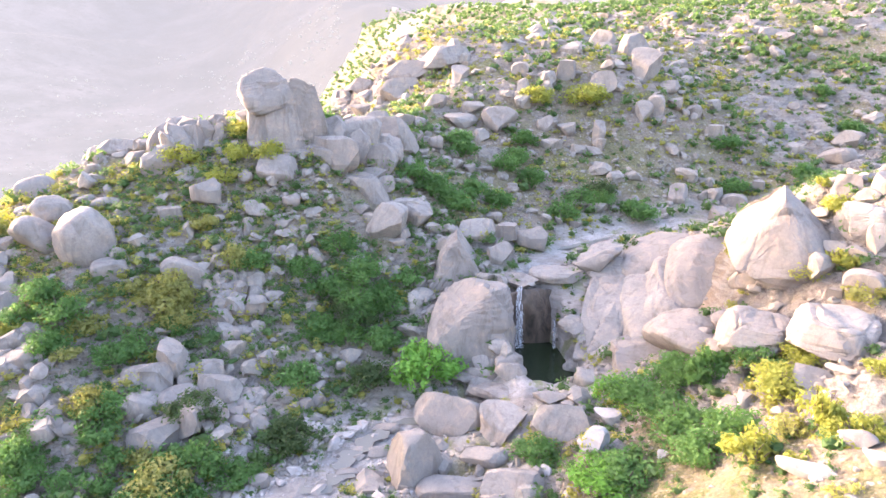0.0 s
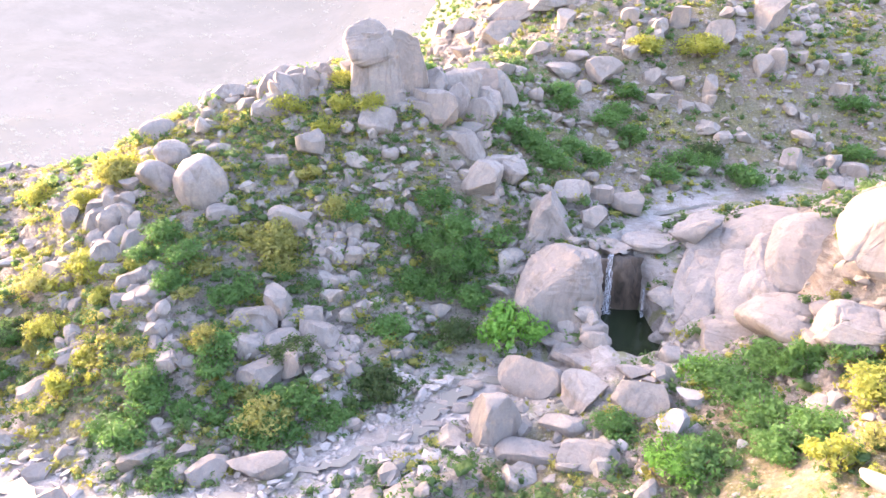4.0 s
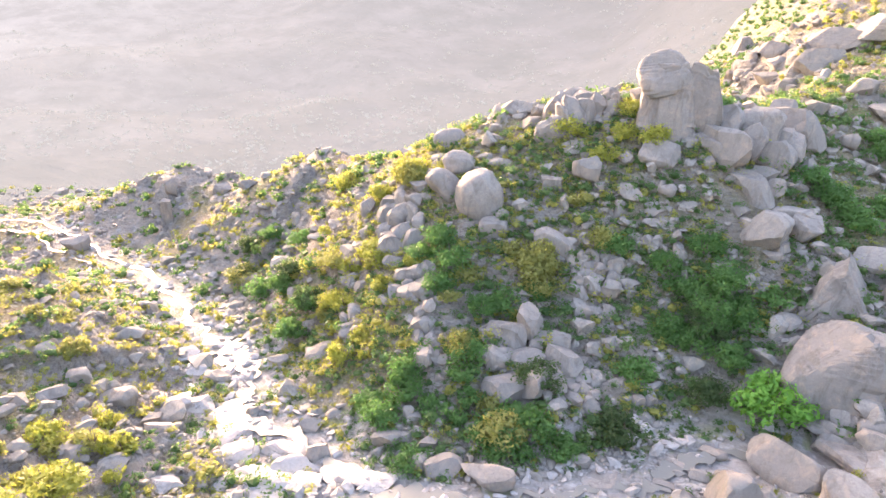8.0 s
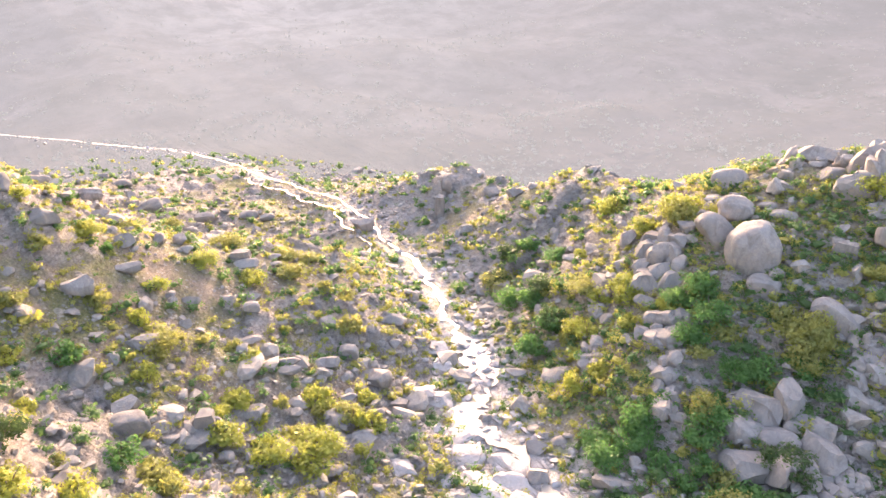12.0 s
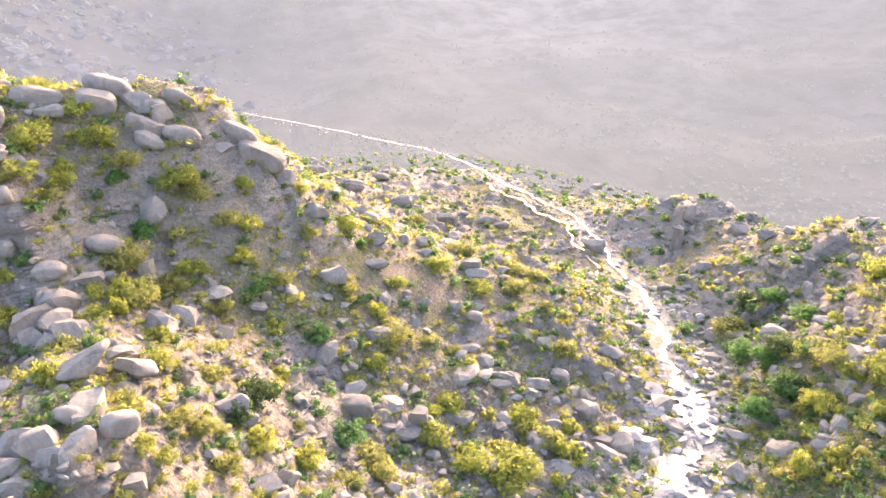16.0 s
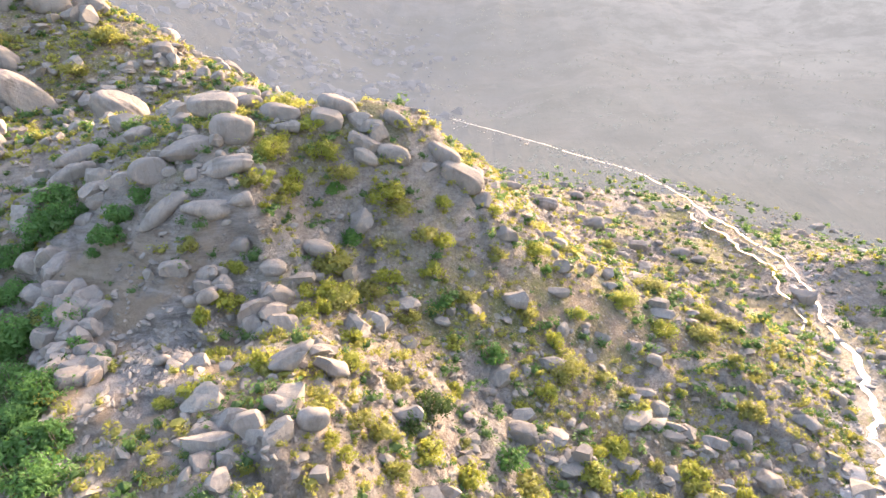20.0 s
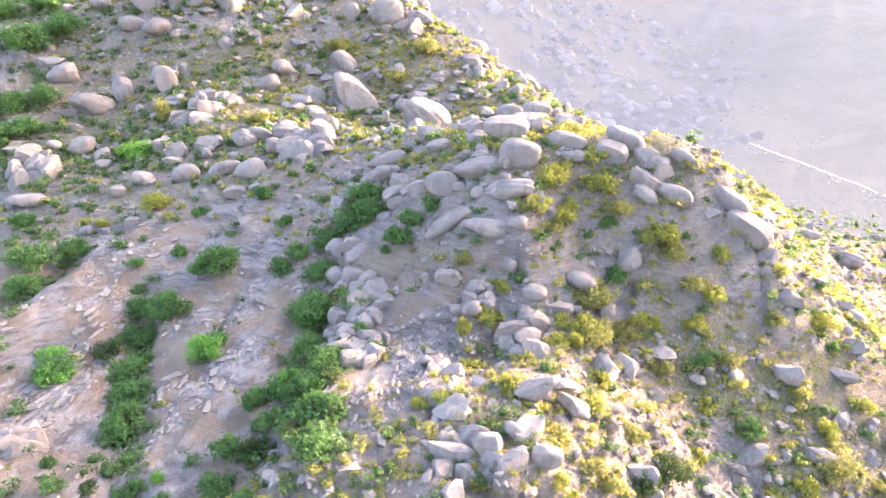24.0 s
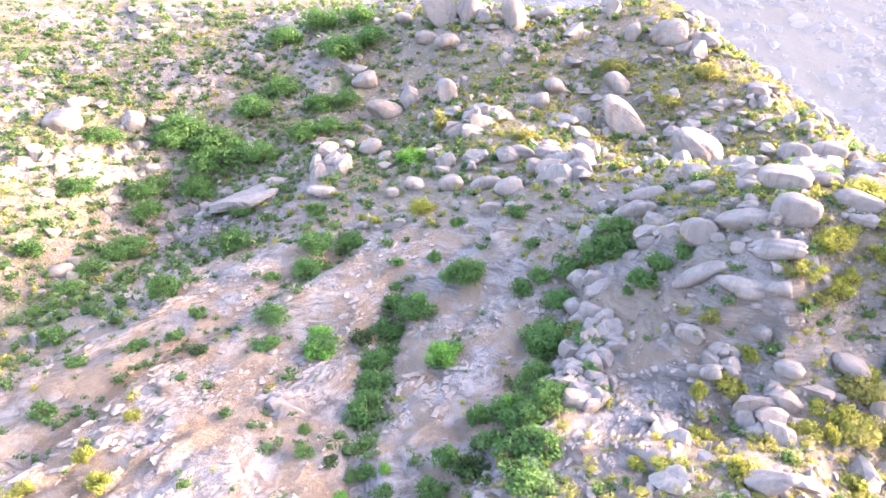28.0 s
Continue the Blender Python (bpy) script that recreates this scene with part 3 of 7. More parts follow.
# ---- building helpers ----
def mesh_from(name, verts, faces, materials, smooth_faces=True, crease=0):
    """One mesh from arrays of corners and faces (faces all with the same number of corners)."""
    me = bpy.data.meshes.new(name)
    verts, faces = np.asarray(verts, np.float32), np.asarray(faces, np.int32)
    k = faces.shape[1]
    me.vertices.add(len(verts))
    me.vertices.foreach_set("co", verts.ravel())
    me.loops.add(faces.size)
    me.loops.foreach_set("vertex_index", faces.ravel())
    me.polygons.add(len(faces))
    me.polygons.foreach_set("loop_start", np.arange(0, faces.size, k, dtype=np.int32))
    me.polygons.foreach_set("use_smooth", np.full(len(faces), smooth_faces))
    for m in materials if isinstance(materials, (list, tuple)) else [materials]:
        me.materials.append(m)
    me.update()
    me.validate()
    if crease:
        me.set_sharp_from_angle(angle=radians(crease))
    return me


def part(name, mesh, parent, label=""):
    ob = new(name, mesh)
    ob.parent = parent
    return tagged(ob, label)


def ball(level):
    bm = bmesh.new()
    bmesh.ops.create_icosphere(bm, subdivisions=level, radius=1)
    v = np.array([p.co for p in bm.verts])
    f = np.array([[p.index for p in q.verts] for q in bm.faces])
    bm.free()
    return v, f


BALLS = {k: ball(k) for k in (1, 2, 3, 4, 5)}


def noise3(v, seed):
    return value_noise(v[:, 0] + 13.7 * v[:, 2] + seed * 3.1, v[:, 1] - 9.3 * v[:, 2], seed) - 0.5


def rock_shape(seed, level=3, cuts=9, lump=0.12, joints=0, boxy=0.0, reach=(0.42, 0.82), rim=0.05, flats=()):
    """A weathered rock about one unit in half-width: a ball cut by flats, with rounded rims, lumps and stepped joints."""
    r = np.random.RandomState(seed)
    v, f = BALLS[level]
    v = v.copy()
    if boxy:
        v = np.sign(v) * np.abs(v) ** (1 - boxy)
    for _ in range(cuts):
        w = r.normal(size=3)
        w /= np.linalg.norm(w)
        over = v @ w - r.uniform(*reach)
        v -= (rim * np.log1p(np.exp(np.clip(over / rim, -30, 30))))[:, None] * w
    for nx, ny, nz, far in flats:
        w = np.array((nx, ny, nz)) / math.sqrt(nx * nx + ny * ny + nz * nz)
        over = v @ w - far
        v -= (rim * np.log1p(np.exp(np.clip(over / rim, -30, 30))))[:, None] * w
    way = v / np.linalg.norm(v, axis=1)[:, None]
    bulge = sum(np.sin(way @ (k * r.normal(size=3)) + r.uniform(0, 6)) / k for k in (1.5, 2.5, 4, 7)) * lump
    rough = noise3(v * 3 + 50, seed) * 0.05 + noise3(v * 8 + 80, seed + 1) * 0.025
    if joints:
        seeds = r.uniform(-1, 1, (joints, 3))
        gap = np.sqrt(((v[:, None] - seeds[None]) ** 2 * (1, 1, 0.5)).sum(-1))
        near, gap = np.argmin(gap, 1), np.sort(gap, 1)
        rough = rough + r.uniform(-0.07, 0.07, joints)[near] - 0.07 * np.exp(-(((gap[:, 1] - gap[:, 0]) / 0.06) ** 2))
    v = v * (1 + 0.5 * bulge + rough)[:, None]
    low, high = v.min(0), v.max(0)
    return (v - (low + high) / 2) / ((high - low) / 2), f


def leaf_cloud(r, count, clumps, size, flat=0.8):
    """Leaves of a shrub: small pointed blades gathered in clumps over an uneven dome of half-width one."""
    hub = r.normal(size=(clumps, 3))
    hub /= np.linalg.norm(hub, axis=1)[:, None]
    hub *= r.uniform(0.35, 0.8, (clumps, 1))
    hub[:, 2] = np.abs(hub[:, 2]) * flat + 0.25
    wide = r.uniform(0.22, 0.42, clumps)
    which = r.randint(0, clumps, count)
    out = r.normal(size=(count, 3))
    out /= np.linalg.norm(out, axis=1)[:, None]
    at = hub[which] + out * (wide[which] * r.uniform(0.55, 1.05, count))[:, None]
    at[:, 2] = np.maximum(at[:, 2], 0.03)
    face = out + r.normal(size=(count, 3)) * 0.6 + (0, 0, 0.4)
    face /= np.linalg.norm(face, axis=1)[:, None]
    a = np.cross(face, r.normal(size=(count, 3)))
    a /= np.linalg.norm(a, axis=1)[:, None]
    b = np.cross(face, a)
    s = (size * r.uniform(0.6, 1.5, count))[:, None]
    v = np.stack([at - a * s, at + b * s * 0.8 + face * s * 0.15, at + a * s * 1.1 - b * s * 0.3], 1).reshape(-1, 3)
    return v, np.arange(3 * count).reshape(-1, 3)


def stem_shape(r, count=5):
    """Crooked tapered stems that spread from one foot."""
    vs, fs = [], []
    for _ in range(count):
        turn, lean, tall = r.uniform(0, 6.28), r.uniform(0.15, 0.6), r.uniform(0.6, 1.0)
        base = 0
        for k in range(4):
            s = k / 3
            c = np.array([math.cos(turn) * lean * s, math.sin(turn) * lean * s, tall * s - 0.06]) + r.normal(size=3) * 0.025 * (k > 0)
            w = 0.045 * (1 - 0.75 * s)
            base = sum(len(p) for p in vs)
            vs.append(np.array([c + (w * math.cos(q), w * math.sin(q), 0) for q in np.arange(5) * 1.2566]))
            if k:
                fs += [[base - 5 + j, base - 5 + (j + 1) % 5, base + (j + 1) % 5, base + j] for j in range(5)]
    return np.concatenate(vs), np.array(fs)
# ---- the ground: one sheet to the horizon ----
def grid_line(low, high, step, reach, growth=1.16):
    mid = list(np.arange(low, high + 1e-6, step))
    for sign, start in ((1, high), (-1, low)):
        d, at = step, start
        while abs(at) < reach:
            d *= growth
            at += sign * d
            mid.append(at)
    return np.array(sorted(mid))


def sheet(xs, ys, keep=None, lift=0.0):
    gx, gy = np.meshgrid(xs, ys)
    v = np.stack([gx, gy, height(gx, gy) + lift], -1).reshape(-1, 3)
    n, m = len(xs), len(ys)
    i = (np.arange(m - 1)[:, None] * n + np.arange(n - 1)[None]).ravel()
    f = np.stack([i, i + 1, i + 1 + n, i + n], 1)
    return v, f


v, f = sheet(grid_line(-128, 72, 0.5, 3000, 1.2), grid_line(-134, 124, 0.5, 3000, 1.2))
middle = v[f].mean(1)
far_off = np.hypot(middle[:, 0], middle[:, 1]) > far_reach(middle[:, 0], middle[:, 1]) + 26 * fbm(middle[:, 0] / 9, middle[:, 1] / 9, 4, 71)
ground = tagged(new("ground", mesh_from("ground", v, f[~far_off], GROUND)), "dry stony hillside with sandy soil and sparse scrub", "ground", "", "structure")
backdrop = tagged(new("backdrop", mesh_from("backdrop", v, f[far_off], DISTANCE)), "far hills across the valley, pale with painted haze", "hills", "", "structure")
rock_share = ground.data.attributes.new("bedrock", "FLOAT", "POINT")
rock_share.data.foreach_set("value", rocky(v[:, 0], v[:, 1]).astype(np.float32))
wash_share = ground.data.attributes.new("wash", "FLOAT", "POINT")
wash_share.data.foreach_set("value", (smooth(7.0, 2.0, stream_distance(v[:, 0], v[:, 1]) + 3 * fbm(v[:, 0] / 5, v[:, 1] / 5, 3, 81)) * smooth(95, 60, np.hypot(v[:, 0], v[:, 1]))).astype(np.float32))
swept_share = ground.data.attributes.new("swept", "FLOAT", "POINT")
swept_share.data.foreach_set("value", bare_rock(v[:, 0], v[:, 1]).astype(np.float32))
# ---- loose stones and low scrub ----
def seen_ground(x, y):
    """Keeps to the land that lies nearer than the far hills, and out of the water."""
    r = np.hypot(x, y)
    return (r < far_reach(x, y) + 25) & (stream_distance(x, y) > 1.6)


def leafy(x, y):
    """How thick the green scrub stands."""
    thick = 2.2 * near_to(x, y, "hill_face", 34) + near_to(x, y, "far_face", 28) + near_to(x, y, "back_valley", 50) + near_to(x, y, "hill_foot", 20) + 0.7 * near_to(x, y, "left_flank", 30) + 0.6 * near_to(x, y, "far_right", 50)
    return np.clip(0.26 + 0.7 * thick - 0.17 * near_to(x, y, "sunny_slope", 60), 0, 1) * (1 - 0.95 * bare_rock(x, y) * smooth(0.5, 2.5, gully_distance(x, y))) * 1.6 * smooth(0.2, 0.55, fbm(x / 5, y / 5, 4, 31) + 0.55) * seen_ground(x, y) * (1 - near_to(x, y, "boulder_pile", 11))


def dry(x, y):
    """How thick the yellow-green thorn scrub stands."""
    thick = 2.0 * near_to(x, y, "sunny_slope", 60) + 0.8 * near_to(x, y, "left_flank", 30) + near_to(x, y, "back_hill", 50) + 0.8 * near_to(x, y, "ridge_top", 60) + 0.8 * near_to(x, y, "hill_crest", 18)
    return np.clip(0.12 + 0.55 * thick, 0, 1) * (1 - 0.95 * bare_rock(x, y)) * 1.6 * smooth(0.22, 0.62, fbm(x / 6, y / 6, 4, 37) + 0.5) * seen_ground(x, y)


def stony(x, y):
    return smooth(0.0, 0.6, fbm(x / 11, y / 11, 4, 21) + 0.5) * (1 - 0.95 * bare_rock(x, y)) * seen_ground(x, y)


def along_stream(x, y):
    d = stream_distance(x, y)
    return smooth(7.5, 2, d) * 0.7 * (d > 1.3) + (d < 1.3) * 0.2


def polar_spots(r, count, nearest=20, farthest=170):
    """Spots in the half circle that the valley fills, thinning out with distance."""
    d = r.uniform(nearest, farthest, count)
    a = np.radians(r.uniform(-36, 184, count))
    return -d * np.sin(a), d * np.cos(a)


def scatter_rocks(name, label, seed, count, sizes, material, level, wanted, sink=0.3, spots=None, flat=0.7):
    r = np.random.RandomState(seed)
    x, y = polar_spots(r, count) if spots is None else spots(r, count)
    keep = r.uniform(size=count) < wanted(x, y)
    x, y = x[keep], y[keep]
    z = height(x, y)
    shapes = [rock_shape(900 + seed * 10 + k, level, 12, 0.12, 0, 0.25, (0.3, 0.76), 0.012)[0] for k in range(10)]
    f = BALLS[level][1]
    s = sizes[0] * (sizes[1] / sizes[0]) ** (r.uniform(size=len(x)) ** 2.6)
    vs = np.empty((len(x), len(shapes[0]), 3), np.float32)
    for k in range(len(x)):
        a, b = r.uniform(0, 6.28), r.uniform(-0.4, 0.4)
        p = shapes[k % 10] * (s[k] * r.uniform(0.65, 1.35, 3) * (1, 1, flat))
        px, pz = p[:, 0] * math.cos(b) - p[:, 2] * math.sin(b), p[:, 0] * math.sin(b) + p[:, 2] * math.cos(b)
        ca, sa = math.cos(a), math.sin(a)
        vs[k] = np.stack([x[k] + ca * px - sa * p[:, 1], y[k] + sa * px + ca * p[:, 1], z[k] + pz + s[k] * (0.6 * flat - sink)], 1)
    fs = f[None] + (np.arange(len(x)) * len(shapes[0]))[:, None, None]
    return tagged(new(name, mesh_from(name, vs.reshape(-1, 3), fs.reshape(-1, 3), material, level > 2)), label, "stones", "", "stuff")


def spaced(x, y, wide, gap=0.8):
    """Picks spots that stand clear of one another, like cushions of scrub on bare soil."""
    cells, keep = collections.defaultdict(list), np.zeros(len(x), bool)
    for k in range(len(x)):
        cx, cy = int(x[k] // 3), int(y[k] // 3)
        near = [q for i in (-1, 0, 1) for j in (-1, 0, 1) for q in cells[cx + i, cy + j]]
        if all((x[k] - x[q]) ** 2 + (y[k] - y[q]) ** 2 > (gap * (wide[k] + wide[q])) ** 2 for q in near):
            cells[cx, cy].append(k)
            keep[k] = True
    return keep


def scatter_flakes(name, label, seed, count, sizes, material, wanted, spots):
    """Thin split plates of bedrock that lie along the grain of the swept slope."""
    r = np.random.RandomState(seed)
    x, y = spots(r, count)
    keep = r.uniform(size=count) < wanted(x, y)
    x, y = x[keep], y[keep]
    z = height(x, y)
    shapes = [rock_shape(1500 + k, 1, 12, 0.1, 0, 0.35, (0.34, 0.8), 0.012)[0] for k in range(10)]
    f = BALLS[1][1]
    s = sizes[0] * (sizes[1] / sizes[0]) ** (r.uniform(size=len(x)) ** 2.2)
    grain = math.atan2(RIB[1], RIB[0])
    vs = np.empty((len(x), len(shapes[0]), 3), np.float32)
    for k in range(len(x)):
        a, b = grain + r.normal() * 0.35, r.uniform(0.05, 0.5)
        p = shapes[k % 10] * (s[k] * r.uniform(1.1, 2.4), s[k] * r.uniform(0.5, 1.0), s[k] * r.uniform(0.22, 0.45))
        py, pz = p[:, 1] * math.cos(b) - p[:, 2] * math.sin(b), p[:, 1] * math.sin(b) + p[:, 2] * math.cos(b)
        ca, sa = math.cos(a), math.sin(a)
        vs[k] = np.stack([x[k] + ca * p[:, 0] - sa * py, y[k] + sa * p[:, 0] + ca * py, z[k] + pz - 0.02 * s[k]], 1)
    fs = f[None] + (np.arange(len(x)) * len(shapes[0]))[:, None, None]
    return tagged(new(name, mesh_from(name, vs.reshape(-1, 3), fs.reshape(-1, 3), material, False)), label, "stones", "", "stuff")


def scatter_scrub(name, label, seed, count, sizes, material, leaves, blade, wanted, spots=polar_spots, gap=0.62):
    r = np.random.RandomState(seed)
    x, y = spots(r, count)
    keep = r.uniform(size=count) < wanted(x, y)
    x, y = x[keep], y[keep]
    wide = sizes[0] + (sizes[1] - sizes[0]) * r.uniform(size=len(x)) ** 1.8
    keep = spaced(x, y, wide, gap)
    x, y, wide = x[keep], y[keep], wide[keep]
    z = height(x, y)
    core_v, core_f = BALLS[1]
    clouds = []
    for _ in range(12):
        core = core_v * r.uniform(0.26, 0.46, (len(core_v), 1)) * (1, 1, 0.7) + (0, 0, 0.3)
        clouds.append(np.concatenate([core, leaf_cloud(r, leaves, 8, blade, 0.65)[0]]))
    fs = np.concatenate([core_f, len(core_v) + np.arange(3 * leaves).reshape(-1, 3)])
    size = len(clouds[0])
    vs = np.empty((len(x), size, 3), np.float32)
    for k in range(len(x)):
        v = clouds[k % 12]
        a, s = r.uniform(0, 6.28), wide[k]
        ca, sa = math.cos(a) * s * r.uniform(0.8, 1.2), math.sin(a) * s
        vs[k] = np.stack([x[k] + ca * v[:, 0] - sa * v[:, 1], y[k] + sa * v[:, 0] + ca * v[:, 1], z[k] + v[:, 2] * s * r.uniform(0.75, 1.1) - 0.06], 1)
    fs = (fs[None] + (np.arange(len(x)) * size)[:, None, None]).reshape(-1, 3)
    return tagged(new(name, mesh_from(name, vs.reshape(-1, 3), fs, material, False)), label, "shrubs", "", "stuff")


def north_spots(r, count):
    """Spots beyond the ridge to the north."""
    d = r.uniform(110, 330, count)
    a = np.radians(r.uniform(-38, 13, count))
    return -d * np.sin(a), d * np.cos(a)


def beyond(x, y):
    return (np.hypot(x, y) < far_reach(x, y)) * smooth(0.25, 0.55, fbm(x / 12, y / 12, 4, 33) + 0.5)


def bed_spots(r, count):
    k = r.randint(0, 18, count)
    s = r.uniform(size=count)
    line = np.array(BED)
    at = line[k + 8] * (1 - s)[:, None] + line[k + 9] * s[:, None]
    off = r.normal(size=(count, 2)) * 3.2
    return at[:, 0] + off[:, 0], at[:, 1] + off[:, 1]


scatter_rocks("loose_stones", "small pale granite stones strewn over the slopes", 1, 32000, (0.12, 0.5), GRANITE_LOOSE, 1, stony)
scatter_rocks("scattered_rocks", "scattered granite rocks on the slopes", 3, 8500, (0.22, 1.25), GRANITE_LOOSE, 2, stony, 0.35)
scatter_rocks("stream_stones", "bleached white stones along the stream bed", 4, 7500, (0.1, 0.5), GRANITE_PALE, 1, along_stream, 0.25, bed_spots)
def near_spots(r, count):
    return polar_spots(r, count, 20, 62)


def far_off_spots(r, count):
    return polar_spots(r, count, 62, 170)


scatter_scrub("green_scrub", "low green thorn scrub on the slopes", 2, 30000, (0.35, 1.25), SCRUB_GREEN, 62, 0.13, leafy, near_spots, 0.5)
scatter_scrub("green_scrub", "low green thorn scrub on the farther slopes", 14, 26000, (0.5, 1.6), SCRUB_GREEN, 30, 0.2, leafy, far_off_spots)
scatter_scrub("dry_scrub", "low yellow-green thorn scrub on the slopes", 5, 19000, (0.3, 1.0), SCRUB_OLIVE, 70, 0.12, dry, near_spots, 0.52)
scatter_scrub("dry_scrub", "low yellow-green thorn scrub on the farther slopes", 15, 40000, (0.35, 1.1), SCRUB_OLIVE, 20, 0.23, dry, far_off_spots)


def far_spots(r, count):
    d = 150 + 330 * r.uniform(size=count) ** 1.4
    a = np.radians(r.uniform(8, 150, count))
    return -d * np.sin(a), d * np.cos(a)


def far_only(x, y):
    return (np.hypot(x, y) > far_reach(x, y) + 8) * smooth(0.3, 0.6, fbm(x / 40, y / 40, 4, 91) + 0.5)


def far_hill_spots(r, count):
    d = 150 + 300 * r.uniform(size=count) ** 1.3
    a = np.radians(r.uniform(90, 140, count))
    return -d * np.sin(a), d * np.cos(a)


def far_boulders(x, y):
    return (np.hypot(x, y) > far_reach(x, y) + 8) * smooth(92, 102, left_of_north(x, y)) * smooth(0.1, 0.4, fbm(x / 30, y / 30, 4, 93) + 0.5)


scatter_rocks("distant_boulders", "boulders strewn over the far hillside, pale with painted haze", 6, 8000, (0.6, 3.4), HAZED_ROCK, 1, far_boulders, 0.4, far_hill_spots)
scatter_scrub("distant_scrub", "grey-green scrub dotted over the far valley, pale with painted haze", 7, 10000, (0.6, 1.9), HAZED_SCRUB, 6, 0.36, far_only, far_spots)
scatter_scrub("far_scrub", "green scrub beyond the ridge", 8, 7000, (0.8, 1.7), SCRUB_GREEN, 18, 0.32, beyond, north_spots)


def around(patch, reach):
    def spots(r, count):
        p = r.normal(size=(2, count)) * reach
        return PATCH[patch][0] + p[0], PATCH[patch][1] + p[1]
    return spots


def clumped(x, y):
    return (1 - bare_rock(x, y)) * seen_ground(x, y) * (np.hypot(x, y) > 45) * smooth(0.28, 0.6, fbm(x / 6, y / 6, 4, 35) + 0.5)


def face_cover(x, y):
    return seen_ground(x, y) * (pool_distance(x, y) > 3) * (stream_distance(x, y) > 4) * (x < 4) * (1 - near_to(x, y, "boulder_pile", 11)) * smooth(0.36, 0.7, fbm(x / 4, y / 4, 4, 39) + 0.5)


scatter_scrub("valley_scrub", "dense green scrub in the valley behind the slab slope", 9, 9500, (0.5, 1.9), SCRUB_GREEN, 40, 0.18, clumped, around("back_valley", 30))
scatter_scrub("face_scrub", "dense green scrub between the rocks of the hill face", 18, 6500, (0.5, 1.5), SCRUB_GREEN, 90, 0.105, face_cover, around("hill_face", 13), 0.42)
scatter_scrub("face_scrub", "olive scrub between the rocks of the hill's flank", 19, 3600, (0.45, 1.3), SCRUB_OLIVE, 84, 0.105, face_cover, around("flank", 10), 0.42)
scatter_rocks("face_rocks", "angular granite rocks strewn over the hill face", 20, 2600, (0.18, 0.85), GRANITE_LOOSE, 2, face_cover, 0.3, around("hill_face", 14))
scatter_scrub("hill_scrub", "yellow-green scrub on the boulder-strewn hill", 10, 4500, (0.5, 1.3), SCRUB_OLIVE, 38, 0.19, clumped, around("back_hill", 26))
scatter_rocks("hill_boulders", "boulders strewn over the hill behind the slab slope", 11, 1100, (0.55, 1.9), GRANITE_LOOSE, 2, clumped, 0.25, around("back_hill", 28), 0.8)
scatter_rocks("ridge_boulders", "boulders strewn along the ridge beyond the gorge", 12, 420, (0.5, 1.5), GRANITE_LOOSE, 2, clumped, 0.25, around("ridge_top", 24), 0.8)
scatter_rocks("crest_boulders", "boulders strewn along the hill's crest", 13, 160, (0.4, 1.1), GRANITE_LOOSE, 3, clumped, 0.25, around("hill_crest", 9), 0.8)
def ribbed(x, y):
    return bare_rock(x, y) * smooth(0.42, 0.62, fbm(x / 5, y / 5, 4, 45) + 0.5 + 0.25 * slab_ribs(x, y)) * (stream_distance(x, y) > 2)


scatter_flakes("rock_flakes", "thin grey bedrock plates along the swept slope", 16, 11000, (0.09, 0.34), GRANITE_LOOSE, ribbed, around("slabs", 17))
scatter_flakes("rock_flakes", "thin grey bedrock plates below the crest", 17, 3000, (0.09, 0.34), GRANITE_LOOSE, ribbed, around("crest_face", 9))
# ---- water ----
def smooth_line(points, per=16):
    p = np.array([points[0]] + list(points) + [points[-1]], float)
    out = []
    for k in range(1, len(p) - 2):
        for s in np.arange(per) / per:
            a, b, c, d = p[k - 1:k + 3]
            out.append(0.5 * (2 * b + (c - a) * s + (2 * a - 5 * b + 4 * c - d) * s**2 + (3 * b - a - 3 * c + d) * s**3))
    return np.array(out + [p[-2]])


def ribbon(points, wander, seed):
    """A band of water along a line of x, y, z, width."""
    r = np.random.RandomState(seed)
    line = smooth_line(points)
    way = np.gradient(line[:, :2], axis=0)
    way /= np.linalg.norm(way, axis=1)[:, None]
    side = np.stack([-way[:, 1], way[:, 0]], 1)
    vs = []
    for k, (x, y, z, w) in enumerate(line):
        shift = wander * (math.sin(0.4 * k + seed) + 0.6 * math.sin(1.1 * k))
        for s in (-0.5, -0.2, 0.2, 0.5):
            o = shift + 0.06 * r.normal() + s * w * (0.3 + 0.8 * r.uniform())
            vs.append((x + side[k, 0] * o, y + side[k, 1] * o, z))
    fs = [[4 * k + j, 4 * k + j + 1, 4 * k + j + 5, 4 * k + j + 4] for k in range(len(line) - 1) for j in range(3)]
    return np.array(vs), np.array(fs)


v, f = ribbon([(x, y, z if k < 13 else z + 0.12, w if k < 13 else 0.32 * w) for k, (x, y, z, w) in enumerate(BED[7:])], 0.35, 1)
tagged(new("stream", mesh_from("stream", v, f, STREAM_WATER)), "shallow glinting stream winding down the valley", "water", "", "structure")
v, f = ribbon([(x + 1.5, y - 3.5, z + 0.12, 0.35 * w) for x, y, z, w in BED[19:24]], 0.6, 4)
tagged(new("stream_branch", mesh_from("stream_branch", v, f, STREAM_WATER)), "side branch of the shallow stream", "water", "", "structure")
v, f = ribbon([(x, y, z + 0.05, w) for x, y, z, w in BED[:5]], 0.1, 2)
tagged(new("upper_stream", mesh_from("upper_stream", v, f, STREAM_WATER)), "shallow stream above the waterfall", "water", "", "structure")
ring = np.linspace(0, 2 * math.pi, 40, endpoint=False)
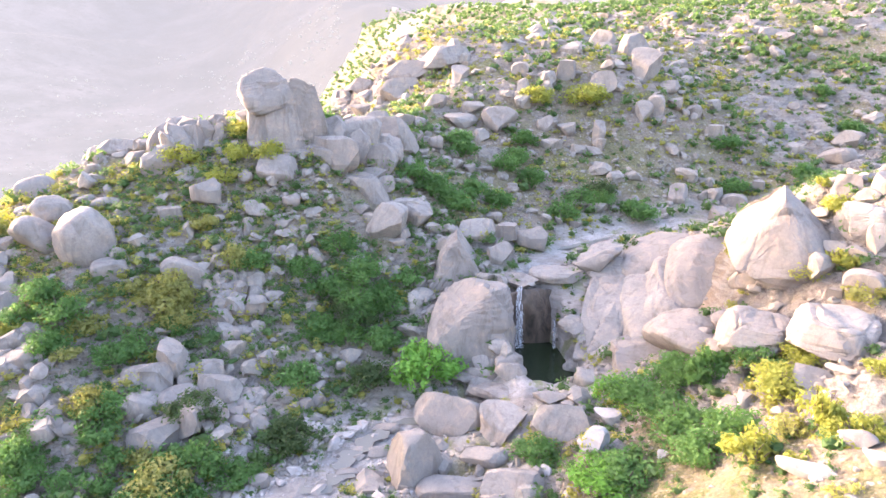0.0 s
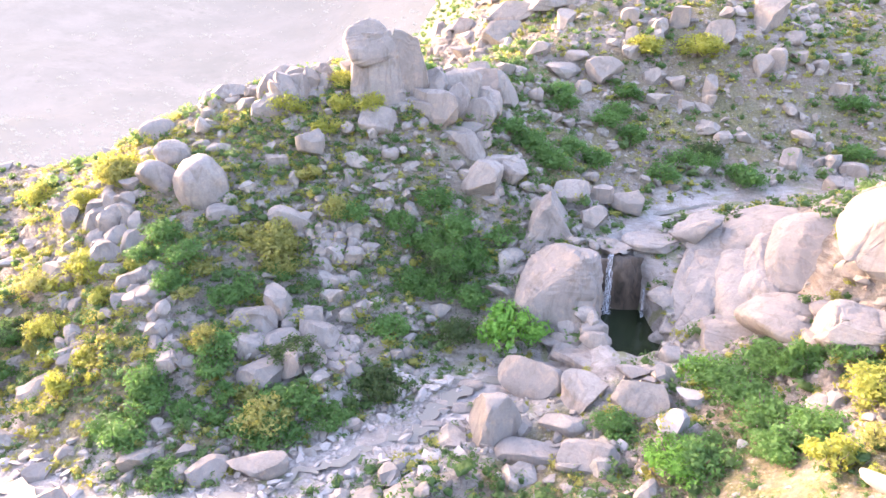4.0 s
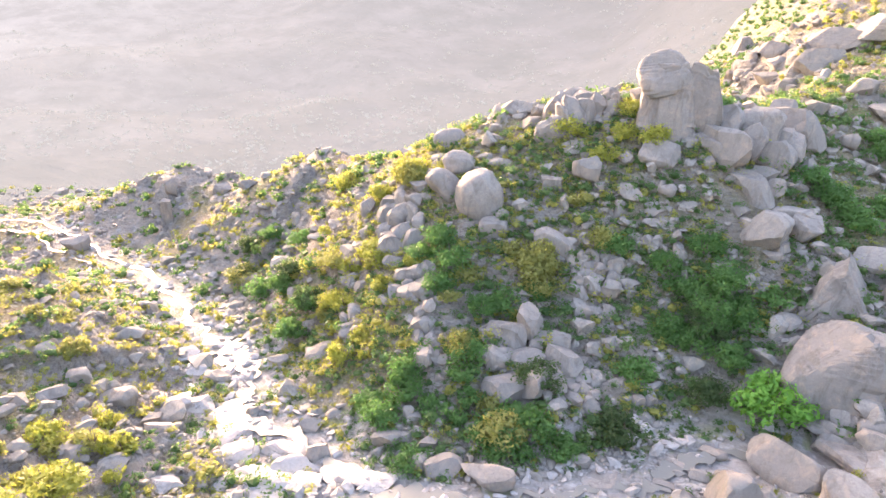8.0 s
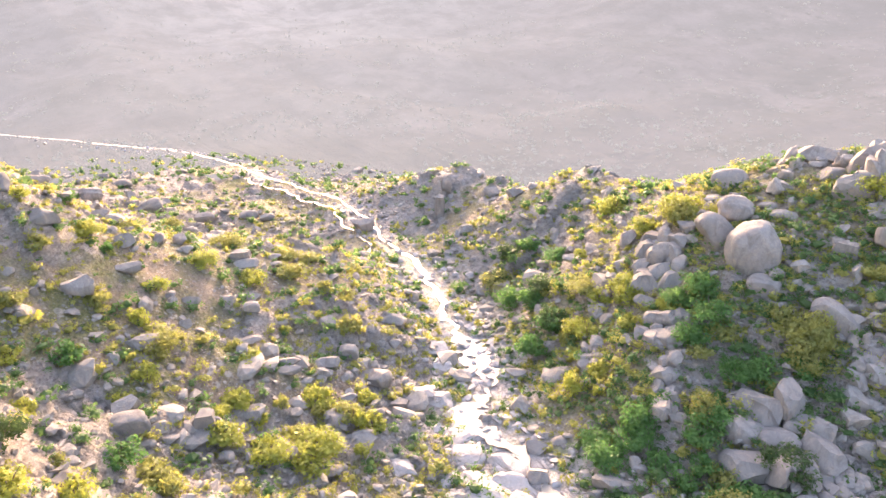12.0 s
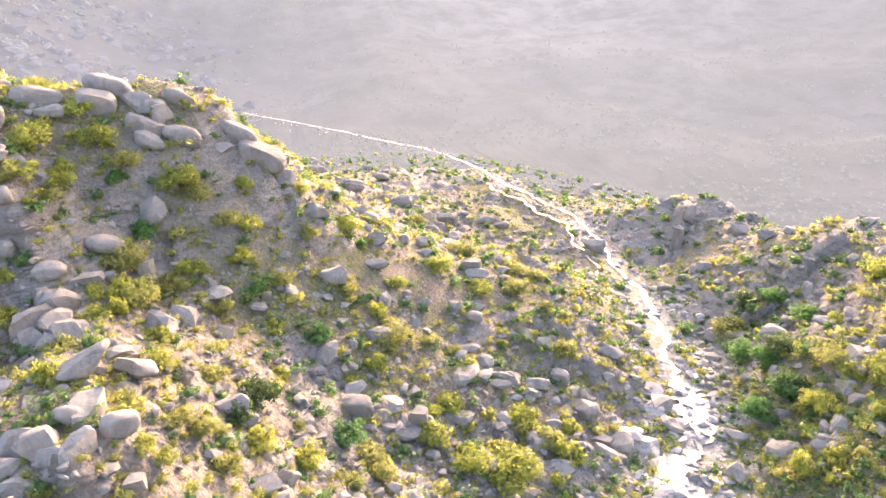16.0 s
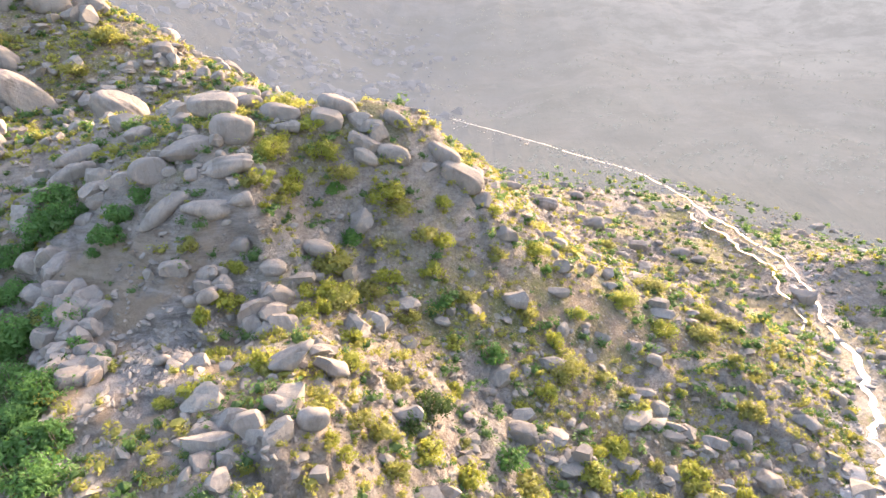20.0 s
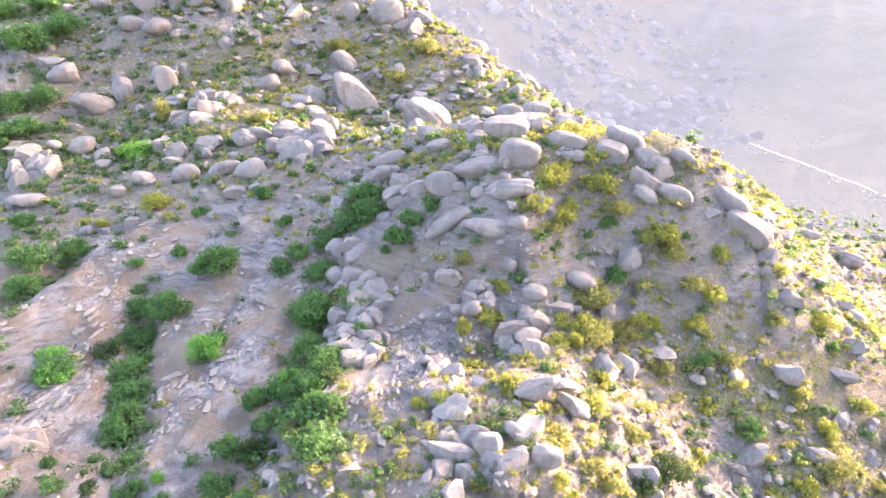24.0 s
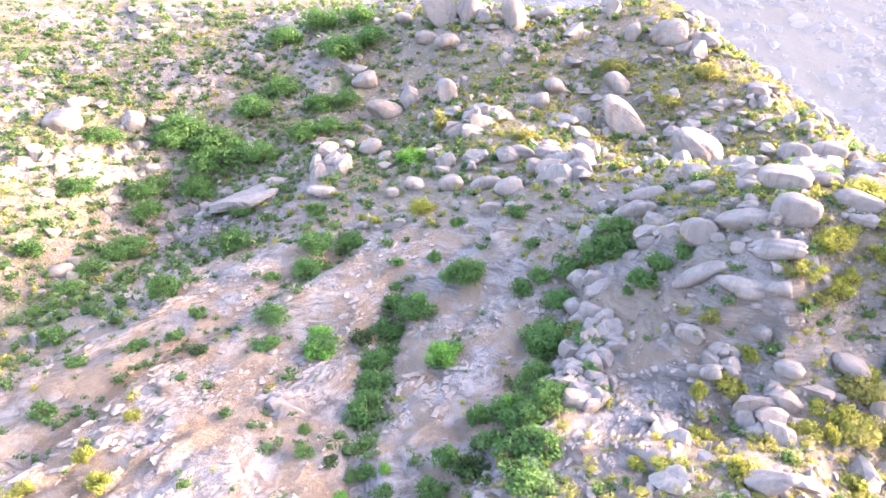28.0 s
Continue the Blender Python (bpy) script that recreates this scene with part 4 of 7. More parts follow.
pool_x, pool_y = (POOL_HEAD[0] + POOL_TAIL[0]) / 2, (POOL_HEAD[1] + POOL_TAIL[1]) / 2
pool = [(pool_x + 2.7 * math.cos(a), pool_y + 4.4 * math.sin(a), POOL_LEVEL) for a in ring]
tagged(new("plunge_pool", mesh_from("plunge_pool", [(pool_x, pool_y, POOL_LEVEL)] + pool, [[0, k + 1, (k + 1) % 40 + 1] for k in range(40)], POOL_WATER)), "dark green plunge pool under the waterfall", "water", "", "structure")


def water_curtain(x, y, top, foot, width, seed):
    """A thin veil of falling water that bows out and spreads as it drops."""
    r = np.random.RandomState(seed)
    vs, rows, cols = [], 26, 9
    for k in range(rows + 1):
        s = k / rows
        out = 0.25 * math.sqrt(s) + 0.1 * s
        for j in range(cols + 1):
            u = j / cols - 0.5
            vs.append((x + u * width * (0.6 + 0.7 * s) + 0.05 * r.normal(), y - out - 0.05 * math.cos(9 * u) + 0.03 * r.normal(), top + (foot - top) * s))
    fs = [[k * (cols + 1) + j, k * (cols + 1) + j + 1, (k + 1) * (cols + 1) + j + 1, (k + 1) * (cols + 1) + j] for k in range(rows) for j in range(cols)]
    return mesh_from("water_curtain", vs, fs, FOAM)


falls = new("waterfall")
tagged(falls, "thin white waterfall dropping into a dark pool", "waterfall")
falls.location = FALL_FOOT
part("water_curtain", water_curtain(0, 0.3, FALL_TOP[2] - FALL_FOOT[2], 0, 0.55, 3), falls)
part("water_curtain", water_curtain(2.7, -0.7, 2.6, 0.2, 0.16, 6), falls, "faint trickle down wet rock")
splash = leaf_cloud(np.random.RandomState(8), 160, 5, 0.12, 0.3)
part("splash", mesh_from("splash", splash[0] * (0.55, 0.35, 0.22) + (0, -0.45, 0.02), splash[1], FOAM), falls, "white foam where the water lands")
v, f = rock_shape(512, 5, 10, 0.16, 12, 0.3)
face = tagged(new("wet_rock_face", mesh_from("wet_rock_face", v, f, WET_ROCK)), "dark brown wet rock face behind the waterfall", "rock")
face.matrix_world = pose(FALL_FOOT[0] + 1.1, FALL_FOOT[1] + 1.3, POOL_LEVEL + 1.6, 0, 0, 8) @ Matrix.Diagonal((3.0, 1.0, 3.1, 1))
# ---- boulders and outcrops ----
ROCK_MESHES = {}


def rock_mesh(kind, k, material, level):
    key = (kind, k, level)
    if key not in ROCK_MESHES:
        cuts, lump, joints, boxy, reach, rim = {
            "boulder": (9, 0.11, 0, 0.2, (0.42, 0.8), 0.022),
            "smooth": (4, 0.24, 0, 0.12, (0.6, 0.9), 0.11),
            "bedrock": (11, 0.12, 30, 0.35, (0.5, 0.9), 0.025),
            "slab": (10, 0.12, 4, 0.25, (0.55, 0.9), 0.03),
            "tower": (8, 0.16, 0, 0.26, (0.62, 0.95), 0.04),
        }[kind]
        v, f = rock_shape(100 * len(kind) + k, level, cuts, lump, joints, boxy, reach, rim)
        ROCK_MESHES[key] = mesh_from(kind, v, f, material, True, 0 if kind == "smooth" else 34 if level == 3 else 24 if level == 4 else 15)
    return ROCK_MESHES[key]


ROCK_COUNT = [0]


def place_rock(name, shape, material, label, group, x, y, z, w, d, h, turn, lean, variants=14):
    ROCK_COUNT[0] += 1
    k = (ROCK_COUNT[0] * 5) % variants
    ob = new(name, rock_mesh(shape, k, material, 5 if w > 5.5 else 4 if w > 1.7 else 3))
    flip = 180 if ROCK_COUNT[0] % 2 else 0
    ob.matrix_world = Matrix.Translation((x, y, z)) @ Matrix.Rotation(radians(turn), 4, "Z") @ Matrix.Rotation(radians(lean), 4, "Y") @ Matrix.Diagonal((w / 2, d / 2, h / 2, 1)) @ Matrix.Rotation(radians(flip), 4, "Z")
    return tagged(ob, label, "rock", group)


def boulder(x, y, z, w, d, h, turn, lean):
    size = "huge" if w > 3.2 else "large" if w > 1.9 else "small"
    shape = "leaning" if abs(lean) > 15 else "rounded" if h > 0.6 * w else "low flat-topped"
    place_rock("boulder", "boulder", GRANITE, f"{size} {shape} pinkish-grey granite boulder on the slope", "granite boulders", x, y, z, w, d, h, turn, lean)


def smooth_boulder(x, y, z, w, d, h, turn, lean):
    shape = "leaning" if abs(lean) > 15 else "domed"
    place_rock("boulder", "smooth", GRANITE, f"smooth {shape} grey granite boulder high on the slope", "granite boulders", x, y, z, w, d, h, turn, lean)


def grey_boulder(x, y, z, w, d, h, turn, lean):
    ob = place_rock("boulder", "boulder", GRANITE, "smooth blue-grey boulder among green shrubs", "granite boulders", x, y, z, w, d, h, turn, lean)
    ob.material_slots[0].link = "OBJECT"
    ob.material_slots[0].material = GRANITE_GREY


def slab(x, y, z, w, d, h, turn, lean):
    place_rock("rock_slab", "slab", GRANITE, "broad low pale granite slab, smooth on top", "granite slabs", x, y, z, w, d * 1.5, h, turn, lean)


SHARDS = []


def shard(k):
    """Angular blocks that outcrops are split into."""
    if not SHARDS:
        for q in range(14):
            v, f = rock_shape(700 + q, 3, 15, 0.05, 0, 0.3, (0.34, 0.8), 0.01)
            SHARDS.append(mesh_from("rock_block", v, f, GRANITE, True, 30))
    return SHARDS[k % 14]


def split_rock(label, group, x, y, w, run, turn, strike, across, rows, tall):
    """Bedrock that breaks out of the slope: joint-bounded blocks in rows up the hill, each seated in the ground."""
    ROCK_COUNT[0] += 1
    r = np.random.RandomState(ROCK_COUNT[0])
    root = new("rock_outcrop")
    way = radians(turn - strike)
    ca, sa = math.cos(way), math.sin(way)
    base = Matrix.Translation((x, y, float(height(x, y))))
    root.matrix_world = base
    for j in range(rows):
        n = max(1, across - (r.uniform() < 0.35))
        wide = r.uniform(0.6, 1.5, n)
        wide = wide / wide.sum()
        left = np.cumsum(wide) - wide
        for k in range(n):
            u = (left[k] + wide[k] / 2 - 0.5 + r.uniform(-0.06, 0.06)) * w * (1 - 0.2 * abs(j / max(rows - 1, 1) - 0.5))
            q = ((j + 0.5) / rows - 0.5 + r.uniform(-0.08, 0.08)) * run
            bx, by = x + ca * u - sa * q, y + sa * u + ca * q
            lift = tall * r.uniform(0.35, 1.0) * (1 - 1.1 * (u / w) ** 2)
            half = (wide[k] * w * r.uniform(0.6, 0.8), run / rows * r.uniform(0.6, 0.85), 0.5 * tall + 0.25 * wide[k] * w)
            block = part("rock_block", shard(r.randint(14)), root)
            turned = Euler((r.uniform(-0.25, 0.15), r.uniform(-0.25, 0.25), way + r.uniform(-0.3, 0.3) + (math.pi if r.uniform() < 0.5 else 0))).to_matrix().to_4x4()
            block.matrix_local = base.inverted() @ Matrix.Translation((bx, by, float(height(bx, by)) + lift - half[2] * 0.72)) @ turned @ Matrix.Diagonal((*half, 1))
    return tagged(root, label, "rock", group)


def outcrop(x, y, z, w, d, h, turn, lean):
    rows = 2 if h < 1.6 else 3 if h < 3.4 else 4
    split_rock("jointed pale granite outcrop rising from the hillside", "granite outcrops", x, y, w * 1.1, 1.1 * h, turn, lean, 2 if w < 2 else 3, rows, 0.32 * min(h, 1.4 * w))


def bedrock_face(x, y, z, w, d, h, turn, lean):
    split_rock("pale bedrock face split by joints on the slope", "granite outcrops", x, y, w * 1.05, 1.1 * h, turn, lean, 3 if w > 2.6 else 2, 3 if h > 2.2 else 2, 0.3 * min(h, 1.4 * w))


def standing_boulder(x, y, z, w, d, h, turn, lean):
    place_rock("boulder", "tower", GRANITE, "upright dark-sided granite boulder beside yellow scrub", "granite boulders", x, y, z, w, d, h, turn, lean)


def cut_rock(name, label, group, seed, flats, x, y, z, w, d, h, turn, lean, boxy=0.35, joints=0, rim=0.03, lump=0.07, cuts=2):
    """One landmark rock, split along flats of its own."""
    v, f = rock_shape(seed, 5, cuts, lump, joints, boxy, (0.75, 0.95), rim, flats)
    ob = new(name, mesh_from(name, v, f, GRANITE, True, 15))
    ob.matrix_world = Matrix.Translation((x, y, z)) @ Matrix.Rotation(radians(turn), 4, "Z") @ Matrix.Rotation(radians(lean), 4, "Y") @ Matrix.Diagonal((w / 2, d / 2, h / 2, 1))
    return tagged(ob, label, "rock", group)


def tower_column(*at):
    cut_rock("rock_tower", "tall weathered granite column on the hilltop", "hilltop tower", 301, [(-1, 0, 0.2, 0.7), (1, -0.1, 0.2, 0.72), (0, -1, 0.15, 0.66), (0.6, -0.8, 0.1, 0.76), (-0.6, -0.75, 0.3, 0.7)], *at, boxy=0.4, joints=5, lump=0.12, cuts=4)


def tower_cap(*at):
    cut_rock("rock_tower", "rounded granite cap boulder on the hilltop column", "hilltop tower", 302, [(0, 0, -1, 0.5), (-0.8, 0, -0.6, 0.8), (0.9, 0, 0.3, 0.8), (0, -0.8, 0.6, 0.75)], *at, boxy=0.3, rim=0.06, lump=0.12)


def tower_side(*at):
    cut_rock("rock_tower", "upright split granite block beside the hilltop column", "hilltop tower", 303, [(-1, 0, 0, 0.7), (0.85, 0, 0.5, 0.55), (0, -1, 0.15, 0.65), (0.1, 0, 1, 0.8)], *at, boxy=0.35, joints=7, lump=0.12)


def pyramid_boulder(*at):
    cut_rock("boulder", "huge pyramid-shaped granite boulder with brown streaks above the waterfall", "granite boulders", 304, [(-0.72, -0.12, 0.7, 0.28), (0.8, -0.05, 0.62, 0.34), (0.05, -0.97, 0.25, 0.42), (0, 0.9, 0.45, 0.35), (0, 0, -1, 0.5)], *at, boxy=0.3, rim=0.025)


def fall_shoulder(*at):
    cut_rock("rock_outcrop", "bulging smooth granite shoulder beside the waterfall", "granite outcrops", 305, [(0, -0.97, 0.3, 0.62), (0.97, -0.2, 0.1, 0.74), (-0.55, -0.3, 0.75, 0.62), (0.45, -0.75, 0.45, 0.74)], *at, boxy=0.45, rim=0.07, joints=5)


def bedrock_ribs(x, y):
    """The sloping side of the gorge: smooth ribs of bedrock that run up the slope, parted by joints."""
    root = new("rock_outcrop")
    base = Matrix.Translation((x, y, float(height(x, y))))
    root.matrix_world = base
    for k, (bx, by, w, run, tall, turn) in enumerate(((12.7, 47.4, 2.6, 8.0, 3.0, -20), (14.8, 46.2, 3.4, 10.5, 3.4, -28), (16.9, 45.6, 3.6, 9.5, 3.6, -30), (19.4, 47.0, 3.4, 8.0, 3.2, -26), (14.6, 51.6, 4.6, 6.5, 2.8, -20), (18.4, 51.4, 4.8, 6.5, 3.0, -30), (13.6, 41.8, 2.8, 5.0, 2.6, -18), (16.0, 40.6, 3.4, 5.0, 3.0, -22))):
        rib = part("bedrock_rib", rock_mesh("smooth" if k % 2 else "bedrock", k, GRANITE, 5), root)
        ahead = (-math.sin(radians(turn)), math.cos(radians(turn)))
        rise = float(height(bx + 3 * ahead[0], by + 3 * ahead[1]) - height(bx - 3 * ahead[0], by - 3 * ahead[1])) / 6
        rib.matrix_local = base.inverted() @ Matrix.Translation((bx, by, float(height(bx, by)) - 0.12 * tall)) @ Matrix.Rotation(radians(turn), 4, "Z") @ Matrix.Rotation(math.atan(rise), 4, "X") @ Matrix.Diagonal((0.8 * w, 0.58 * run, 0.5 * tall, 1))
    return tagged(root, "broad smooth bedrock slope with diagonal joints above the plunge pool", "rock", "granite outcrops")


def sunlit_pinnacle(*at):
    cut_rock("rock_outcrop", "huge pointed sunlit granite pinnacle above the gorge", "granite outcrops", 307, [(-0.76, -0.3, 0.6, 0.26), (0.66, -0.25, 0.72, 0.42), (-0.15, -0.88, 0.42, 0.4), (0.2, 0.85, 0.5, 0.4), (0.3, -0.8, 0.5, 0.5), (-0.5, -0.7, 0.5, 0.46)], *at, boxy=0.35, rim=0.04, joints=9, lump=0.13, cuts=4)


def gorge_block(x, y, z, w, d, h, turn, lean):
    cut_rock("rock_outcrop", "massive square-fronted granite block over green bushes", "granite outcrops", 308 + int(10 * w), [(0, -0.95, 0.3, 0.56), (0.15, -0.35, 0.92, 0.56), (-0.9, -0.3, 0.3, 0.7), (0.8, -0.5, 0.3, 0.72)], x, y, z, w, d, h, turn, lean, boxy=0.25, rim=0.05, joints=9, lump=0.14, cuts=6)


def cracked_face(x, y, w, run, turn):
    split_rock("steep pale cracked rock face at the hill's foot", "granite outcrops", x, y, w, run, turn, 0, 3, 3, 1.5)


def slab_block(x, y, z, w, d, h, turn, lean):
    place_rock("rock_slab", "slab", GRANITE, "long flat-topped granite slab lying on the crest", "granite slabs", x, y, z, w, d, h, turn, lean)


def crag_block(x, y, z, w, d, h, turn, lean):
    split_rock("jointed granite crag crowning the hill's shoulder", "granite outcrops", x, y, w, 1.3 * d, turn, lean, 2, 2, 0.75 * h)


def bleached_slab(x, y, z, w, d, h, turn, lean):
    ob = place_rock("rock_slab", "bedrock", GRANITE, "bleached white bedrock slab beside the stream", "granite slabs", x, y, z, w, d * 1.5, h, turn, lean)
    ob.material_slots[0].link = "OBJECT"
    ob.material_slots[0].material = GRANITE_PALE


# ---- boulders: place of the middle, width, depth, height, turn, lean ----
crag_block(-24.7, 59.6, 17.9, 4.2, 3.2, 5.0, 23, 0)
crag_block(-23.3, 60.1, 17.4, 3.7, 2.9, 4.4, 21, 0)
crag_block(-21.1, 60.9, 17.7, 2.6, 1.5, 2.3, 19, 0)
crag_block(-22.8, 60.5, 19.9, 2.8, 1.5, 2.5, 21, 0)
boulder(-18.2, 61.9, 17.9, 1.7, 1.5, 2.5, 16, 0)
boulder(-30.4, 62.5, 15.6, 4.1, 2.1, 1.7, 26, 0)
boulder(-27.4, 59.4, 15.1, 2.9, 1.5, 1.2, 25, 0)
boulder(-25.9, 60.1, 15.7, 2.0, 1.0, 1.1, 23, 0)
smooth_boulder(-35.6, 56.9, 12.8, 3.5, 2.3, 2.5, 32, 0)
smooth_boulder(-31.7, 52.2, 11.9, 3.3, 2.6, 2.7, 31, 0)
smooth_boulder(-27.6, 48.9, 10.2, 4.4, 3.8, 5.4, 29, -14)
smooth_boulder(-31.1, 49.2, 10.6, 4.5, 2.4, 2.5, 32, 30)
smooth_boulder(-25.4, 47.4, 8.4, 2.6, 1.8, 1.8, 28, 0)
smooth_boulder(-28.2, 53.7, 12.2, 2.3, 1.2, 1.0, 28, 0)
boulder(-30.0, 54.1, 12.4, 1.6, 0.8, 0.9, 29, 0)
boulder(-22.6, 53.2, 11.2, 2.2, 1.4, 1.5, 23, 0)
boulder(-20.0, 54.6, 12.6, 2.6, 2.2, 2.9, 20, 0)
boulder(-19.1, 55.3, 12.9, 1.0, 0.8, 2.1, 19, 0)
boulder(-18.5, 54.0, 11.4, 0.9, 0.8, 1.2, 19, 0)
boulder(-15.7, 54.1, 11.3, 2.7, 1.4, 1.5, 16, 25)
boulder(-16.2, 52.9, 10.2, 1.3, 1.1, 1.6, 17, 0)
boulder(-13.2, 53.8, 10.4, 2.2, 1.1, 1.1, 14, 0)
boulder(-13.1, 53.0, 9.6, 2.2, 1.1, 0.7, 14, 0)
boulder(-14.2, 51.9, 8.3, 1.8, 0.9, 1.0, 15, 35)
boulder(-12.9, 51.7, 8.3, 1.8, 0.9, 0.9, 14, 30)
boulder(-18.7, 48.6, 8.0, 1.2, 1.0, 1.0, 21, 0)
boulder(-20.0, 48.3, 7.7, 3.9, 2.1, 2.1, 22, 30)
boulder(-14.4, 56.9, 14.3, 3.5, 2.3, 2.5, 14, 10)
boulder(-10.6, 59.4, 15.0, 3.9, 2.1, 2.3, 10, 30)
boulder(-9.1, 58.9, 13.7, 1.2, 1.0, 1.4, 9, 0)
boulder(-13.0, 55.2, 11.8, 1.6, 1.4, 1.4, 13, 0)
outcrop(-15.6, 102.0, 15.9, 3.4, 1.7, 4.9, 9, 0)
boulder(-11.3, 94.7, 16.0, 3.5, 1.8, 2.0, 7, 0)
boulder(-11.7, 99.9, 18.9, 3.7, 2.3, 2.7, 7, 0)
boulder(-24.2, 159.3, 13.3, 4.4, 3.7, 4.3, 9, 0)
boulder(-6.2, 59.7, 13.1, 2.3, 1.3, 1.3, 6, 0)
boulder(-5.1, 59.1, 12.3, 1.7, 1.4, 1.8, 5, 0)
boulder(-4.9, 55.0, 9.8, 3.9, 3.3, 3.6, 5, 0)
boulder(-2.3, 57.0, 9.9, 2.8, 2.4, 2.5, 2, 0)
boulder(-7.1, 56.0, 10.7, 1.6, 1.1, 1.2, 7, 0)
boulder(-3.3, 57.9, 10.6, 3.4, 1.7, 1.4, 3, 0)
boulder(3.0, 56.6, 8.5, 3.4, 2.1, 2.1, -3, 0)
boulder(4.6, 60.7, 8.7, 2.1, 1.1, 1.1, -4, 0)
boulder(5.5, 57.1, 8.2, 2.5, 1.8, 1.8, -5, 0)
boulder(7.8, 57.4, 7.4, 3.3, 2.7, 2.7, -8, 0)
boulder(4.8, 53.7, 7.2, 2.4, 2.0, 2.3, -5, 0)
boulder(-4.0, 54.1, 8.2, 1.6, 1.0, 1.0, 4, 0)
boulder(-2.5, 55.7, 8.8, 1.3, 0.8, 0.8, 3, 0)
boulder(-3.4, 54.6, 8.8, 1.2, 1.0, 1.0, 4, 0)
boulder(-2.0, 51.0, 5.6, 1.3, 1.1, 1.2, 2, 0)
boulder(-4.1, 51.7, 6.5, 1.3, 0.9, 0.9, 4, 0)
boulder(-0.8, 48.6, 4.1, 1.8, 1.2, 1.1, 1, 0)
boulder(-0.2, 46.7, 3.0, 2.2, 1.1, 1.0, 0, 0)
boulder(-9.2, 48.3, 4.3, 0.9, 0.8, 0.7, 11, 0)
bedrock_face(3.8, 43.2, 1.0, 3.3, 2.0, 2.6, -5, 0)
slab(9.7, 52.2, 5.9, 5.2, 2.7, 1.1, -10, 0)
slab(6.3, 51.3, 5.7, 3.3, 1.7, 1.2, -7, 0)
slab(13.1, 52.1, 6.9, 3.9, 2.0, 2.0, -14, -25)
slab(3.6, 41.4, 0.9, 4.4, 2.2, 1.0, -5, 0)
slab(2.1, 43.9, 1.0, 3.8, 1.9, 0.8, -3, 0)
slab(-9.4, 33.0, -0.8, 3.0, 1.5, 0.3, 16, 0)
boulder(0.3, 38.6, 0.8, 4.9, 3.5, 3.2, -0, 0)
boulder(-2.0, 33.8, 0.5, 3.6, 3.0, 4.3, 3, 0)
boulder(3.6, 36.6, 1.2, 3.1, 2.6, 2.5, -6, 0)
boulder(7.0, 35.7, 1.9, 3.7, 3.0, 2.7, -11, 0)
boulder(8.3, 44.2, -0.0, 3.4, 1.7, 1.4, -11, 0)
boulder(9.4, 40.1, 2.5, 1.5, 1.3, 1.2, -13, 0)
boulder(6.8, 38.0, 2.3, 2.4, 1.2, 0.7, -10, 0)
boulder(0.3, 32.2, -0.2, 4.3, 2.2, 1.2, -0, 0)
boulder(3.6, 31.1, 0.7, 3.6, 1.9, 1.7, -7, 0)
boulder(2.2, 33.9, 0.6, 3.0, 1.6, 1.4, -4, 0)
boulder(7.6, 37.1, 2.2, 1.2, 0.8, 0.8, -12, 0)
boulder(5.2, 34.1, 0.9, 1.9, 0.9, 0.8, -9, 0)
grey_boulder(8.1, 31.7, 3.2, 1.9, 1.6, 1.4, -14, -30)
grey_boulder(9.8, 35.3, 2.5, 1.7, 1.3, 1.2, -16, 0)
grey_boulder(5.6, 32.0, 1.1, 0.8, 0.7, 0.8, -10, 0)
grey_boulder(6.8, 30.0, 1.2, 1.5, 0.8, 0.5, -13, 0)
grey_boulder(11.5, 30.3, 3.2, 0.6, 0.5, 0.4, -21, 0)
grey_boulder(10.7, 29.0, 3.1, 0.6, 0.4, 0.3, -20, 0)
boulder(-7.0, 37.1, -0.5, 0.6, 0.5, 0.4, 11, 0)
boulder(-6.6, 36.2, -0.6, 0.9, 0.5, 0.5, 10, 0)
boulder(-5.5, 35.8, -0.5, 0.8, 0.5, 0.5, 9, 0)
boulder(-6.1, 34.6, -0.7, 1.5, 0.8, 0.5, 10, 0)
boulder(-4.2, 36.1, -0.3, 1.6, 0.8, 0.6, 7, 0)
boulder(-4.0, 38.6, -0.2, 1.9, 1.0, 0.7, 6, 0)
boulder(-4.5, 32.4, -0.4, 1.3, 0.9, 0.8, 8, 0)
boulder(-6.0, 32.8, -0.7, 0.7, 0.5, 0.4, 10, 0)
boulder(-7.5, 33.4, -0.7, 0.7, 0.6, 0.7, 13, 0)
boulder(-5.4, 36.6, -0.3, 1.6, 0.8, 0.2, 8, 0)
boulder(-4.3, 34.1, -0.5, 1.1, 0.8, 0.7, 7, 0)
boulder(-5.5, 33.0, -0.6, 0.7, 0.4, 0.4, 10, 0)
bedrock_face(-20.7, 39.1, 2.7, 2.2, 1.3, 3.5, 28, 0)
bedrock_face(-25.3, 36.4, 2.3, 2.1, 1.3, 3.7, 35, 0)
outcrop(-15.7, 47.0, 5.3, 3.5, 1.7, 3.5, 18, 0)
outcrop(-16.8, 47.7, 6.7, 2.2, 1.1, 2.6, 19, 0)
boulder(-13.3, 48.2, 5.7, 1.7, 1.1, 1.0, 15, 0)
boulder(-14.3, 48.5, 5.9, 0.9, 0.7, 0.7, 16, 0)
boulder(-23.1, 35.6, 2.1, 1.0, 0.8, 0.8, 33, 0)
boulder(-28.4, 39.7, 4.6, 2.5, 1.8, 1.7, 36, 0)
boulder(-25.8, 39.2, 4.0, 1.0, 0.8, 0.7, 33, 0)
boulder(-21.2, 32.9, -0.1, 1.5, 1.2, 1.1, 33, 0)
